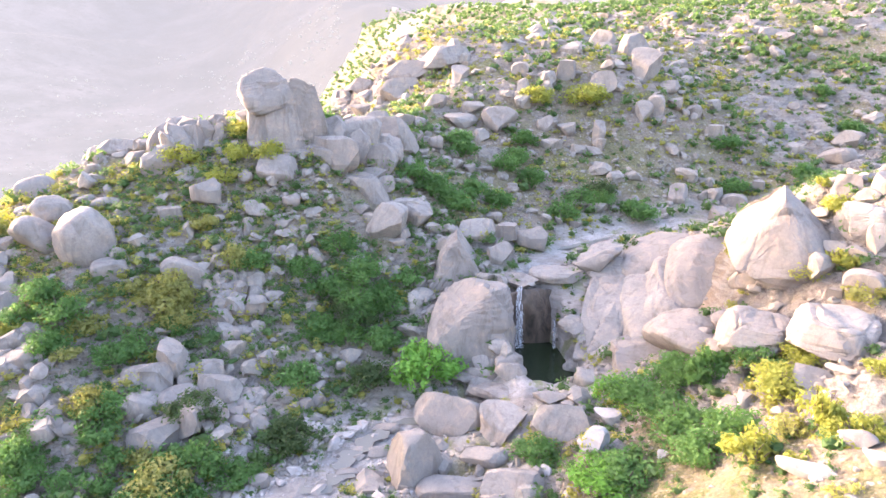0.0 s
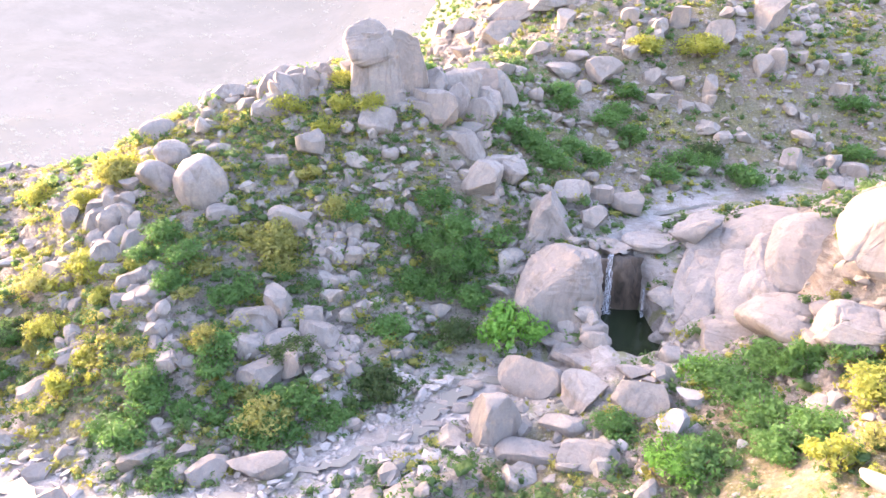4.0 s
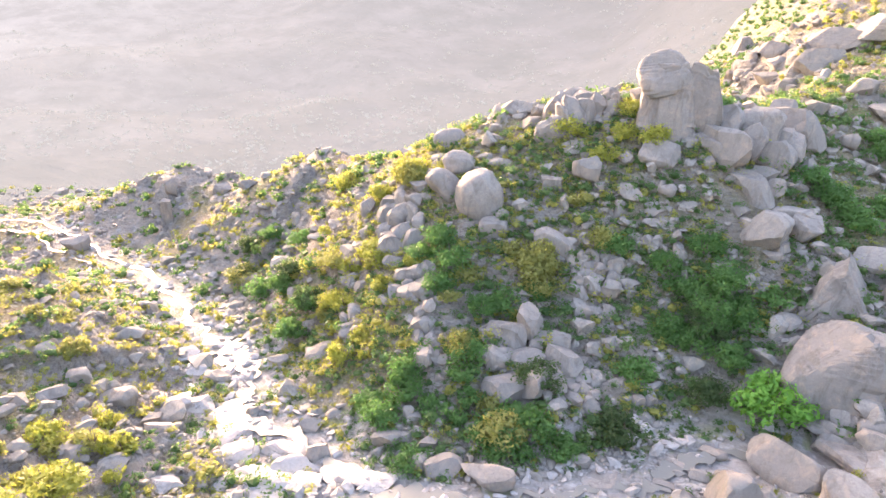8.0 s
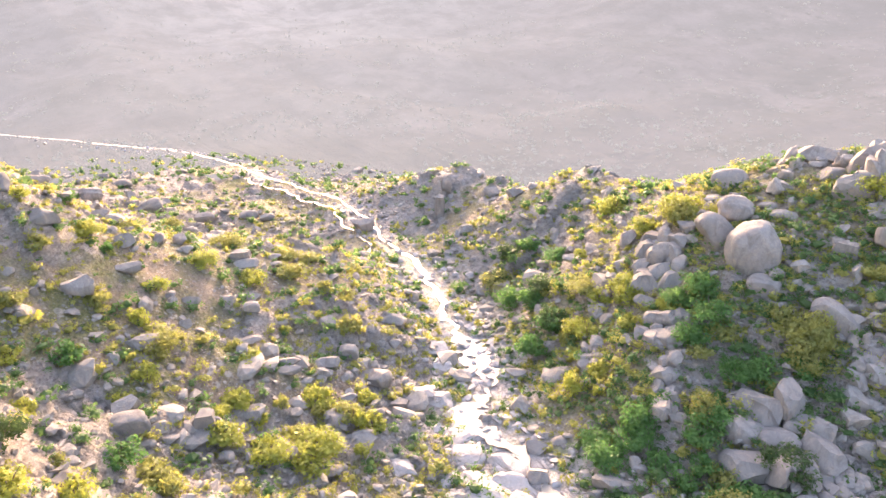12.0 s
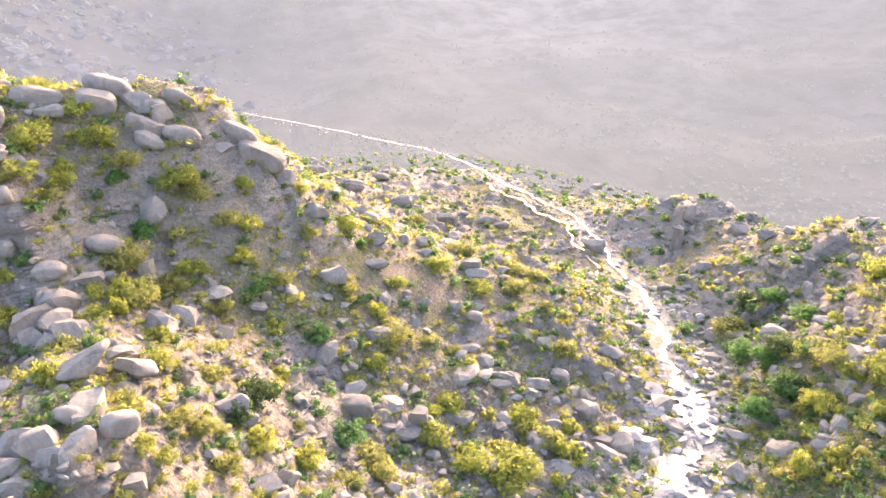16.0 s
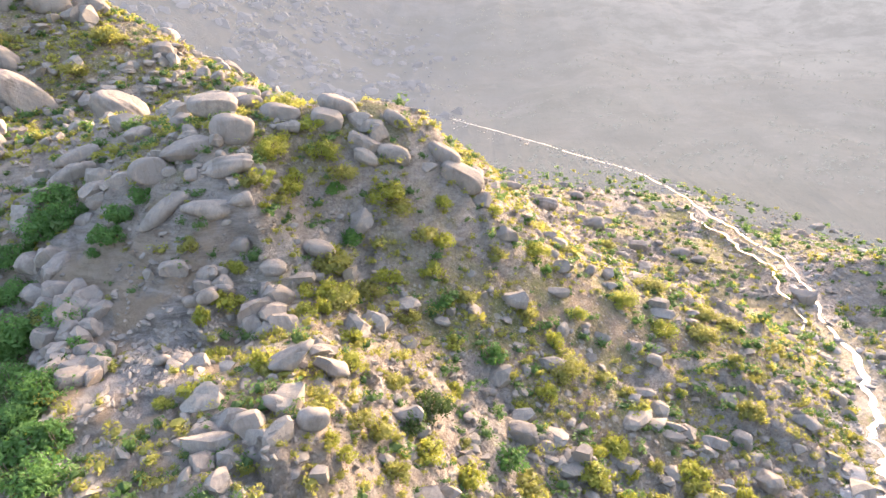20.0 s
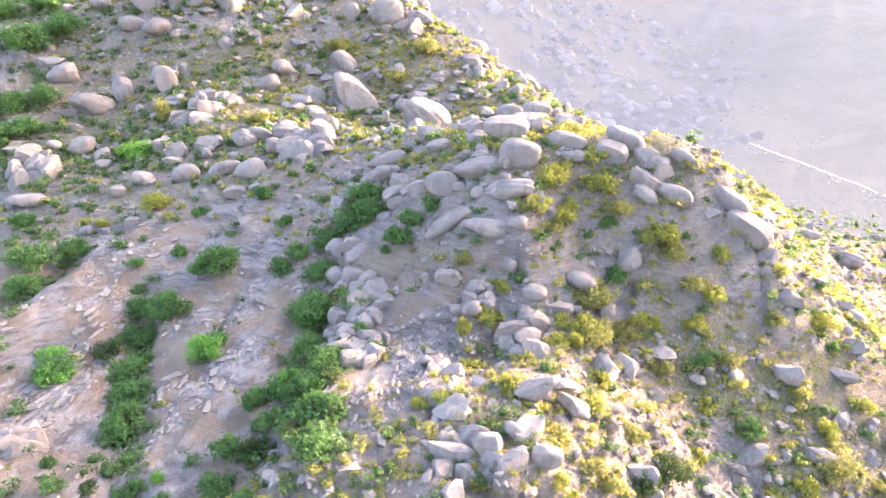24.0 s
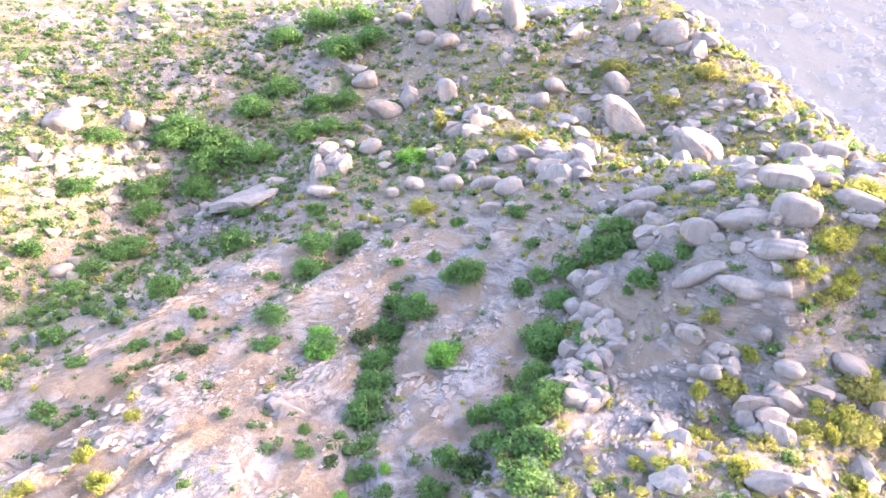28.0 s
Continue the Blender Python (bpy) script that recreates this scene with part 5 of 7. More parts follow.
boulder(-18.8, 42.7, 3.4, 1.2, 0.9, 0.9, 24, 0)
boulder(-11.4, 33.7, -0.6, 1.5, 1.1, 1.0, 19, 0)
boulder(-4.0, 92.9, 21.1, 7.2, 3.7, 3.4, 2, 0)
boulder(0.8, 92.5, 23.1, 7.5, 3.8, 3.0, -0, 0)
boulder(2.5, 86.9, 20.9, 2.4, 2.0, 2.5, -2, 0)
boulder(-5.4, 91.2, 18.9, 5.9, 3.0, 3.3, 3, 0)
boulder(-0.7, 79.5, 18.0, 2.9, 1.9, 2.1, 1, 0)
boulder(3.6, 78.7, 17.5, 2.9, 1.5, 1.4, -3, 0)
boulder(6.7, 77.0, 16.0, 4.3, 3.1, 3.4, -5, 0)
boulder(9.9, 85.4, 21.4, 2.2, 1.7, 2.0, -7, 0)
boulder(9.9, 81.8, 19.3, 1.5, 1.3, 2.5, -7, 0)
boulder(12.5, 84.0, 20.7, 1.7, 1.2, 1.4, -8, 0)
boulder(15.5, 84.8, 21.2, 2.6, 2.2, 2.9, -10, 0)
boulder(12.3, 81.9, 19.1, 2.7, 1.4, 1.7, -9, -30)
boulder(12.0, 77.4, 15.4, 2.2, 1.8, 2.4, -9, 0)
boulder(14.4, 76.9, 14.9, 2.2, 1.6, 1.8, -11, 0)
boulder(24.7, 105.4, 24.7, 4.2, 3.2, 3.9, -13, 0)
boulder(26.8, 96.3, 23.6, 4.9, 3.9, 4.6, -16, 0)
boulder(25.9, 85.9, 21.6, 3.9, 3.3, 4.7, -17, 0)
boulder(19.7, 82.6, 19.6, 3.5, 3.0, 3.4, -13, 0)
boulder(20.9, 85.7, 21.7, 1.9, 1.3, 1.6, -14, 0)
boulder(17.9, 75.6, 14.4, 1.6, 1.3, 3.5, -13, 0)
boulder(23.8, 78.6, 16.5, 2.2, 1.9, 3.0, -17, 0)
boulder(25.4, 79.5, 17.1, 2.2, 1.9, 2.9, -18, 0)
boulder(28.3, 83.7, 19.1, 2.3, 1.6, 1.8, -19, 0)
boulder(30.3, 80.9, 16.4, 2.3, 1.5, 1.7, -21, 0)
boulder(32.0, 78.1, 14.2, 2.5, 1.7, 1.9, -22, 0)
boulder(33.6, 94.6, 20.4, 1.7, 1.3, 1.5, -20, 0)
boulder(25.4, 78.3, 15.6, 2.0, 1.2, 1.4, -18, 0)
boulder(28.2, 81.0, 17.3, 1.8, 1.5, 1.7, -19, 0)
boulder(46.6, 106.5, 21.9, 2.3, 1.2, 1.4, -24, 0)
boulder(54.3, 115.4, 25.9, 3.7, 1.9, 1.9, -25, 0)
boulder(56.1, 112.2, 25.0, 3.0, 1.5, 1.9, -27, 0)
boulder(46.7, 88.9, 16.1, 1.6, 1.0, 1.1, -28, 0)
boulder(48.3, 78.7, 12.9, 3.7, 2.3, 2.5, -32, 0)
boulder(27.6, 64.2, 7.7, 1.9, 1.6, 1.8, -23, 0)
boulder(28.0, 67.1, 7.9, 1.8, 1.3, 1.4, -23, 0)
boulder(30.6, 67.5, 8.3, 2.6, 1.6, 1.6, -24, 0)
boulder(24.9, 68.3, 8.9, 2.0, 1.7, 2.5, -20, 0)
boulder(44.5, 74.0, 11.6, 4.2, 2.4, 2.6, -31, 0)
boulder(34.0, 70.0, 9.3, 1.6, 1.4, 1.5, -26, 0)
boulder(-0.7, 69.9, 14.5, 1.7, 1.5, 1.9, 1, 0)
boulder(-2.6, 70.4, 15.3, 1.3, 1.1, 1.2, 2, 0)
boulder(2.8, 67.9, 12.1, 1.3, 1.1, 1.2, -2, 0)
boulder(-2.1, 62.1, 12.3, 0.9, 0.8, 1.4, 2, 0)
boulder(4.3, 74.5, 14.7, 2.1, 1.5, 1.7, -3, 0)
outcrop(17.2, 38.0, 5.9, 2.5, 1.3, 3.0, -24, 0)
boulder(26.0, 41.5, 15.0, 1.8, 1.5, 2.1, -32, 0)
boulder(26.6, 40.4, 14.7, 2.0, 1.2, 1.3, -33, 0)
boulder(27.4, 40.1, 15.5, 1.5, 1.3, 1.8, -34, 0)
boulder(25.7, 37.1, 12.7, 1.5, 1.2, 2.4, -35, 0)
boulder(24.0, 35.4, 10.9, 2.1, 1.5, 1.5, -34, 0)
boulder(20.3, 41.3, 8.8, 1.7, 1.2, 1.2, -26, 0)
boulder(19.8, 42.3, 8.5, 0.8, 0.7, 1.6, -25, 0)
boulder(22.8, 36.1, 10.0, 1.1, 0.7, 0.7, -32, 0)
boulder(15.0, 23.6, 7.0, 2.4, 1.2, 0.9, -32, 0)
boulder(17.4, 24.3, 7.9, 1.6, 1.0, 0.9, -36, 0)
boulder(17.2, 22.8, 8.0, 1.0, 0.8, 0.8, -37, 0)
boulder(20.0, 29.9, 8.3, 1.6, 0.8, 0.3, -34, 0)
boulder(16.0, 31.2, 5.8, 1.3, 1.1, 1.0, -27, 0)
boulder(17.5, 32.1, 6.6, 0.8, 0.7, 1.0, -29, 0)
boulder(19.0, 30.0, 7.3, 0.5, 0.4, 0.5, -32, 0)
boulder(16.3, 28.7, 6.7, 0.6, 0.5, 0.5, -30, 0)
boulder(15.8, 38.9, 5.1, 1.2, 1.0, 1.4, -22, 0)
outcrop(-34.5, 46.3, 7.1, 4.0, 2.0, 4.9, 36, 0)
outcrop(-29.1, 40.6, 4.6, 3.4, 1.7, 3.1, 34, 0)
outcrop(-33.4, 37.1, 1.3, 1.5, 0.7, 2.7, 41, 0)
outcrop(-26.2, 37.8, 3.1, 1.5, 0.8, 3.0, 33, 0)
boulder(-37.4, 48.3, 8.1, 1.8, 1.6, 1.5, 37, 0)
smooth_boulder(-35.8, 48.1, 8.0, 2.4, 1.2, 0.9, 36, 0)
boulder(-39.9, 48.3, 7.2, 1.6, 1.4, 2.0, 38, 0)
boulder(-34.7, 49.7, 9.8, 1.8, 1.4, 1.4, 34, 0)
boulder(-32.7, 42.6, 5.2, 2.0, 1.2, 1.2, 36, 0)
boulder(-34.9, 40.9, 3.0, 1.8, 1.0, 0.9, 39, 0)
boulder(-25.9, 39.3, 4.6, 0.8, 0.7, 0.7, 32, 0)
boulder(-23.3, 36.6, 2.3, 1.0, 0.7, 0.7, 31, 0)
boulder(-31.3, 35.0, 0.6, 1.8, 0.9, 0.8, 40, 0)
boulder(-75.4, 59.4, -0.4, 2.8, 1.9, 1.9, 51, 0)
boulder(-67.7, 57.6, 2.1, 2.6, 1.5, 1.5, 49, 0)
boulder(-51.2, 48.0, 0.1, 1.4, 1.0, 0.9, 46, 0)
boulder(-56.0, 43.4, -4.0, 1.9, 1.6, 1.7, 51, 0)
boulder(-37.5, 42.8, 3.6, 1.5, 1.3, 1.4, 40, 0)
boulder(-79.7, 52.9, -3.1, 1.8, 1.5, 5.0, 56, 0)
boulder(-82.6, 56.2, -0.6, 1.7, 1.4, 3.2, 55, 0)
boulder(-68.3, 46.9, -3.0, 1.9, 1.2, 1.2, 55, 0)
boulder(-39.1, 33.9, -2.6, 2.0, 1.3, 1.2, 48, 0)
boulder(-44.3, 32.7, -3.2, 1.2, 0.6, 0.5, 53, 0)
boulder(-35.5, 27.6, -2.5, 1.2, 0.8, 0.8, 51, 0)
boulder(-30.0, 28.4, -2.2, 1.9, 1.2, 1.1, 45, 0)
boulder(-30.8, 29.9, -2.1, 1.5, 0.8, 0.7, 44, 0)
boulder(-29.5, 30.1, -1.9, 1.4, 1.0, 0.9, 43, 0)
boulder(-24.9, 30.0, -1.3, 1.4, 1.0, 0.9, 38, 0)
boulder(-23.4, 31.4, -0.2, 0.9, 0.8, 1.3, 35, 0)
boulder(-23.0, 31.5, -0.4, 1.1, 0.8, 0.7, 34, 0)
boulder(-21.8, 33.0, -0.1, 1.1, 0.9, 0.9, 32, 0)
boulder(-21.3, 31.6, -0.3, 1.2, 0.9, 0.8, 32, 0)
boulder(-21.0, 30.1, -0.9, 1.7, 1.1, 1.0, 33, 0)
boulder(-19.3, 30.8, -1.2, 1.7, 0.9, 0.7, 30, 0)
boulder(-19.0, 28.9, -1.2, 2.9, 2.1, 1.9, 31, 0)
boulder(-15.8, 29.3, -0.7, 3.6, 2.0, 1.8, 26, 0)
boulder(-17.0, 32.1, -1.1, 1.3, 0.7, 0.6, 26, 0)
boulder(-15.5, 31.8, -1.0, 0.8, 0.7, 0.8, 24, 0)
boulder(-27.2, 28.9, -2.1, 1.2, 0.6, 0.4, 42, 0)
boulder(-27.7, 26.3, -2.0, 1.8, 1.5, 1.3, 45, 0)
boulder(-50.4, 27.5, -0.3, 2.9, 1.5, 1.4, 60, 20)
boulder(-49.5, 20.3, 2.2, 1.6, 1.3, 1.2, 67, 0)
boulder(-46.7, 25.7, -0.5, 1.2, 1.0, 1.0, 60, 0)
boulder(-46.0, 20.6, 0.8, 1.8, 1.5, 1.6, 65, 0)
boulder(-44.5, 17.9, 1.6, 2.2, 1.1, 0.8, 67, 0)
boulder(-42.4, 21.2, -0.1, 2.9, 1.9, 1.7, 62, 0)
boulder(-39.8, 21.8, -1.3, 2.0, 1.1, 1.0, 60, 0)
boulder(-37.9, 18.8, 0.4, 1.3, 0.9, 0.8, 62, 0)
boulder(-40.4, 17.7, 0.7, 1.5, 0.8, 0.7, 65, 0)
boulder(-44.0, 14.2, 2.6, 2.4, 1.2, 0.7, 71, 0)
boulder(-43.0, 16.7, 1.4, 0.9, 0.8, 0.7, 68, 0)
boulder(-38.1, 15.6, 0.9, 1.7, 1.2, 1.1, 67, 0)
boulder(-35.6, 16.7, 0.2, 1.8, 1.1, 0.9, 64, 0)
boulder(-37.2, 13.9, 0.6, 1.8, 0.9, 0.7, 68, 0)
boulder(-34.0, 13.1, 0.5, 1.9, 1.0, 0.6, 68, 0)
boulder(-38.9, 9.0, 2.8, 0.7, 0.6, 0.7, 76, 0)
boulder(-38.8, 7.2, 3.9, 1.1, 0.9, 1.1, 79, 0)
boulder(-51.3, 14.3, 4.9, 1.4, 1.0, 0.9, 74, 0)
boulder(-58.9, 16.5, 5.4, 2.6, 1.3, 0.8, 74, 0)
boulder(-59.7, 19.6, 4.2, 1.5, 0.8, 0.6, 71, 0)
boulder(-107.5, 32.1, -8.2, 2.8, 1.4, 1.4, 73, 0)
boulder(-104.3, 34.4, -8.1, 2.2, 1.1, 1.1, 71, 0)
boulder(-47.8, 12.7, 3.9, 2.2, 1.1, 0.5, 74, 0)
boulder(-84.0, 41.9, -4.7, 3.6, 2.6, 2.6, 63, 0)
bleached_slab(-28.5, 22.4, -2.1, 5.0, 2.6, 1.3, 50, 0)
bleached_slab(-34.8, 24.2, -2.6, 4.7, 2.4, 1.2, 54, 0)
bleached_slab(-27.6, 24.2, -2.4, 3.5, 2.0, 1.7, 47, 0)
bleached_slab(-39.8, 25.4, -2.5, 3.2, 1.6, 1.3, 56, 0)
bleached_slab(-28.2, 20.6, -1.8, 4.5, 2.3, 0.3, 52, 0)
bleached_slab(-46.9, 30.0, -2.6, 3.1, 1.6, 1.1, 56, 0)
bleached_slab(-22.2, 25.7, -1.5, 3.0, 1.5, 0.4, 39, 0)
bleached_slab(-29.9, 25.4, -2.5, 3.3, 1.7, 1.5, 48, 0)
bleached_slab(-32.6, 23.4, -2.6, 3.3, 1.8, 1.5, 53, 0)
bleached_slab(-31.6, 20.5, -2.4, 2.7, 1.4, 1.1, 56, 0)
bleached_slab(-26.7, 23.3, -2.2, 3.4, 1.8, 1.3, 47, 0)
bleached_slab(-40.8, 24.6, -1.8, 2.7, 1.4, 0.9, 58, 0)
bleached_slab(-44.3, 28.9, -2.7, 2.5, 1.3, 0.8, 56, 0)
bleached_slab(-24.6, 25.5, -1.8, 3.1, 1.6, 0.4, 42, 0)
bleached_slab(-33.0, 18.0, -0.9, 2.3, 1.2, 0.7, 60, 0)
boulder(-56.9, -10.5, 23.2, 2.2, 1.7, 1.8, 100, 0)
smooth_boulder(-59.4, -9.0, 23.8, 2.9, 1.5, 1.6, 99, 30)
smooth_boulder(-56.3, -8.9, 21.6, 3.1, 1.6, 1.7, 99, 20)
smooth_boulder(-54.9, -11.1, 21.6, 2.6, 1.4, 1.4, 101, 30)
smooth_boulder(-59.4, -4.8, 20.7, 3.6, 1.9, 1.9, 94, 35)
boulder(-57.1, -6.1, 20.1, 1.9, 1.1, 1.1, 96, 0)
smooth_boulder(-58.8, -3.2, 18.8, 4.5, 2.4, 2.4, 93, 28)
boulder(-58.5, -1.4, 16.7, 2.2, 1.7, 1.7, 91, 0)
smooth_boulder(-88.7, -34.2, 20.9, 4.3, 2.2, 2.4, 111, 0)
boulder(-59.6, -19.9, 25.3, 2.0, 1.0, 0.9, 109, 0)
boulder(-54.1, -17.4, 24.3, 2.1, 1.2, 1.3, 108, 0)
boulder(-46.6, -15.5, 18.3, 1.3, 0.7, 0.7, 109, 0)
boulder(-43.9, -13.1, 15.4, 1.3, 0.7, 0.7, 107, 0)
boulder(-45.4, -14.7, 17.6, 0.6, 0.5, 0.5, 108, 0)
boulder(-41.1, -16.0, 15.8, 1.2, 1.0, 1.0, 111, 0)
boulder(-31.6, -15.0, 15.5, 0.9, 0.7, 0.6, 116, 0)
boulder(-25.5, -10.3, 15.8, 0.7, 0.6, 0.7, 112, 0)
boulder(-24.6, -9.4, 14.3, 1.1, 0.7, 0.6, 111, 0)
boulder(-28.8, -3.6, 9.4, 2.3, 1.2, 0.9, 97, 0)
boulder(-30.1, -2.1, 8.4, 1.2, 0.9, 0.8, 94, 0)
boulder(-39.3, 2.3, 5.8, 2.5, 1.8, 1.6, 86, 0)
boulder(-38.9, 3.7, 5.0, 1.8, 0.9, 0.8, 84, 0)
boulder(-37.7, 3.0, 5.0, 1.0, 0.7, 0.6, 85, 0)
boulder(-39.0, 6.6, 4.5, 1.6, 1.4, 1.4, 80, 0)
boulder(-51.1, 2.0, 10.4, 2.2, 1.9, 1.9, 88, 0)
smooth_boulder(-110.4, 8.7, -1.2, 4.8, 2.6, 2.6, 85, 0)
smooth_boulder(-101.4, 2.3, 4.9, 3.9, 2.0, 1.6, 89, 0)
smooth_boulder(-112.5, 17.5, -5.3, 4.5, 2.7, 2.6, 81, 0)
smooth_boulder(-135.8, 17.5, -8.0, 3.2, 2.3, 2.3, 82, 0)
boulder(-65.4, 5.8, 10.6, 1.6, 0.9, 0.9, 85, 0)
boulder(-58.2, 6.4, 10.5, 1.8, 1.4, 1.3, 83, 0)
boulder(-60.7, 9.5, 8.9, 1.2, 1.1, 1.4, 81, 0)
boulder(-61.9, 11.5, 8.0, 1.3, 1.1, 1.2, 79, 0)
boulder(-59.8, 11.6, 7.7, 1.2, 0.9, 0.9, 79, 0)
smooth_boulder(-106.2, 24.5, -6.9, 3.3, 1.9, 1.8, 77, 0)
smooth_boulder(-106.1, 31.7, -7.9, 3.3, 1.9, 1.8, 73, 0)
boulder(-102.9, 33.8, -7.8, 2.6, 1.6, 1.6, 72, 0)
boulder(-60.1, 16.2, 5.9, 2.5, 1.3, 1.2, 74, 0)
boulder(-94.6, 21.9, -6.2, 1.8, 1.2, 1.1, 77, 0)
boulder(-61.4, 19.9, 4.3, 2.0, 1.0, 0.6, 72, 0)
boulder(-54.6, 5.7, 9.5, 2.5, 1.3, 1.0, 84, 0)
boulder(-52.2, 9.7, 6.4, 1.7, 1.0, 1.0, 79, 0)
boulder(-52.6, 12.7, 5.3, 1.7, 1.2, 1.1, 76, 0)
boulder(-53.1, 14.7, 4.6, 2.3, 1.2, 1.1, 74, 0)
boulder(-49.7, 8.5, 5.9, 1.1, 0.9, 0.8, 80, 0)
boulder(-52.6, 8.2, 7.2, 1.1, 0.8, 0.7, 81, 0)
boulder(-49.6, 5.5, 7.4, 0.9, 0.7, 0.7, 83, 0)
boulder(-44.6, 14.5, 2.7, 2.3, 1.1, 0.9, 71, 0)
boulder(-38.7, 15.9, 0.7, 2.1, 1.4, 1.3, 67, 0)
boulder(-36.1, 16.7, 0.2, 1.8, 1.2, 1.0, 64, 0)
boulder(-36.3, 7.1, 3.0, 1.1, 0.9, 0.8, 78, 0)
boulder(-35.3, 7.5, 2.3, 0.8, 0.7, 0.6, 77, 0)
boulder(-42.2, -0.2, 7.2, 1.4, 0.8, 0.7, 90, 0)
boulder(-41.0, -1.6, 8.2, 0.9, 0.5, 0.5, 92, 0)
boulder(-53.5, -3.2, 14.6, 1.3, 0.9, 0.9, 93, 0)
boulder(-51.6, -1.9, 12.5, 1.0, 0.9, 0.8, 92, 0)
boulder(-56.4, 1.2, 14.3, 2.4, 1.3, 1.2, 89, 30)
boulder(-42.9, -8.0, 12.0, 1.6, 1.0, 0.9, 100, 0)
boulder(-36.1, 5.9, 3.6, 0.7, 0.6, 0.7, 80, 0)
standing_boulder(-50.7, -10.9, 17.2, 2.0, 1.7, 2.6, 102, 0)
outcrop(-40.3, -19.3, 16.1, 2.1, 1.0, 2.2, 116, 0)
smooth_boulder(-85.8, -65.0, 25.7, 5.1, 2.7, 3.0, 127, 30)
boulder(-47.5, -24.9, 22.2, 1.1, 0.9, 0.9, 118, 0)
boulder(-46.2, -22.5, 22.4, 1.1, 0.9, 1.0, 116, 0)
smooth_boulder(-55.8, -27.0, 24.3, 2.7, 1.4, 1.2, 116, 0)
boulder(-53.4, -39.8, 19.9, 1.5, 1.0, 1.0, 127, 0)
smooth_boulder(-66.1, -82.8, 24.1, 3.5, 3.0, 4.7, 142, 0)
smooth_boulder(-62.6, -88.0, 22.9, 3.0, 2.6, 4.2, 145, 0)
smooth_boulder(-58.1, -88.6, 21.5, 5.9, 3.3, 3.6, 147, 0)
smooth_boulder(-73.5, -70.3, 23.7, 4.1, 2.7, 2.9, 134, 0)
smooth_boulder(-78.3, -71.4, 25.2, 3.3, 2.8, 3.0, 133, 0)
smooth_boulder(-58.6, -57.9, 20.7, 3.1, 2.0, 2.0, 135, 0)
boulder(-57.9, -52.9, 20.4, 1.8, 1.5, 1.7, 133, 0)
smooth_boulder(-56.1, -52.5, 20.1, 3.8, 2.0, 2.1, 133, 30)
boulder(-52.9, -68.5, 19.3, 2.5, 1.5, 1.6, 143, 0)
boulder(-47.3, -72.3, 17.6, 2.0, 1.4, 1.4, 147, 0)
boulder(-47.4, -51.1, 17.5, 2.5, 1.4, 1.4, 138, 0)
smooth_boulder(-49.0, -48.8, 18.2, 2.7, 1.4, 1.1, 135, 0)
boulder(-37.5, -62.3, 14.4, 1.4, 1.2, 1.2, 149, 0)
boulder(-40.4, -59.1, 15.0, 1.8, 1.2, 1.2, 146, 0)
smooth_boulder(-77.0, -98.4, 35.3, 6.6, 5.6, 6.5, 142, 0)
smooth_boulder(-79.6, -93.7, 35.9, 4.3, 3.7, 6.5, 140, 0)
smooth_boulder(-83.2, -86.1, 34.7, 4.2, 3.6, 7.4, 136, 0)
smooth_boulder(-91.4, -87.4, 34.9, 5.5, 2.8, 2.6, 134, 0)
smooth_boulder(-74.0, -105.5, 33.7, 3.4, 2.3, 2.7, 145, 0)
smooth_boulder(-50.8, -55.9, 18.6, 3.8, 2.0, 2.0, 138, -25)
smooth_boulder(-97.7, -65.2, 32.6, 6.0, 4.2, 4.8, 124, 0)
smooth_boulder(-101.2, -59.9, 31.5, 4.1, 2.1, 2.4, 121, 30)
smooth_boulder(-94.4, -69.8, 32.5, 2.6, 2.2, 3.4, 127, 0)
boulder(-96.9, -76.2, 35.6, 2.5, 2.2, 4.2, 128, 0)
smooth_boulder(-95.7, -48.2, 25.6, 2.9, 2.4, 3.0, 117, 0)
boulder(-93.3, -41.6, 22.9, 2.0, 1.7, 1.8, 114, 0)
boulder(-92.3, -39.2, 22.7, 2.0, 1.7, 1.8, 113, 0)
smooth_boulder(-15.9, -108.3, 21.7, 5.4, 3.5, 3.7, 172, 0)
boulder(-18.4, -112.8, 22.8, 1.9, 1.6, 3.6, 171, 0)
smooth_boulder(-25.4, -108.5, 20.5, 3.4, 2.9, 3.5, 167, 0)
smooth_boulder(-28.9, -107.8, 20.2, 2.9, 2.0, 2.1, 165, 0)
boulder(-19.3, -99.8, 15.9, 2.4, 1.2, 1.2, 170, 0)
boulder(-13.1, -99.0, 17.2, 2.5, 1.7, 1.8, 173, 0)
boulder(-11.2, -101.3, 19.3, 2.2, 1.8, 2.3, 174, 0)
smooth_boulder(-8.9, -81.4, 9.8, 2.9, 1.8, 1.8, 174, 0)
smooth_boulder(-36.4, -82.6, 15.1, 3.1, 1.6, 1.3, 157, 0)
boulder(-24.9, -99.7, 15.0, 2.2, 1.4, 1.4, 166, 0)
smooth_boulder(-50.6, -117.5, 27.2, 2.7, 1.9, 2.1, 157, 0)
boulder(-40.5, -22.1, 17.4, 2.0, 1.3, 1.2, 119, 0)
boulder(-34.2, -16.3, 14.1, 0.8, 0.7, 0.8, 116, 0)
boulder(-43.3, -18.4, 18.0, 1.6, 1.3, 1.4, 113, 0)
boulder(-43.0, -14.1, 15.8, 2.5, 1.3, 0.6, 108, 0)
slab(-31.5, -82.7, 13.4, 9.8, 5.0, 1.9, 160, -14)
slab(-38.3, -73.1, 15.7, 4.3, 2.2, 1.7, 153, 0)
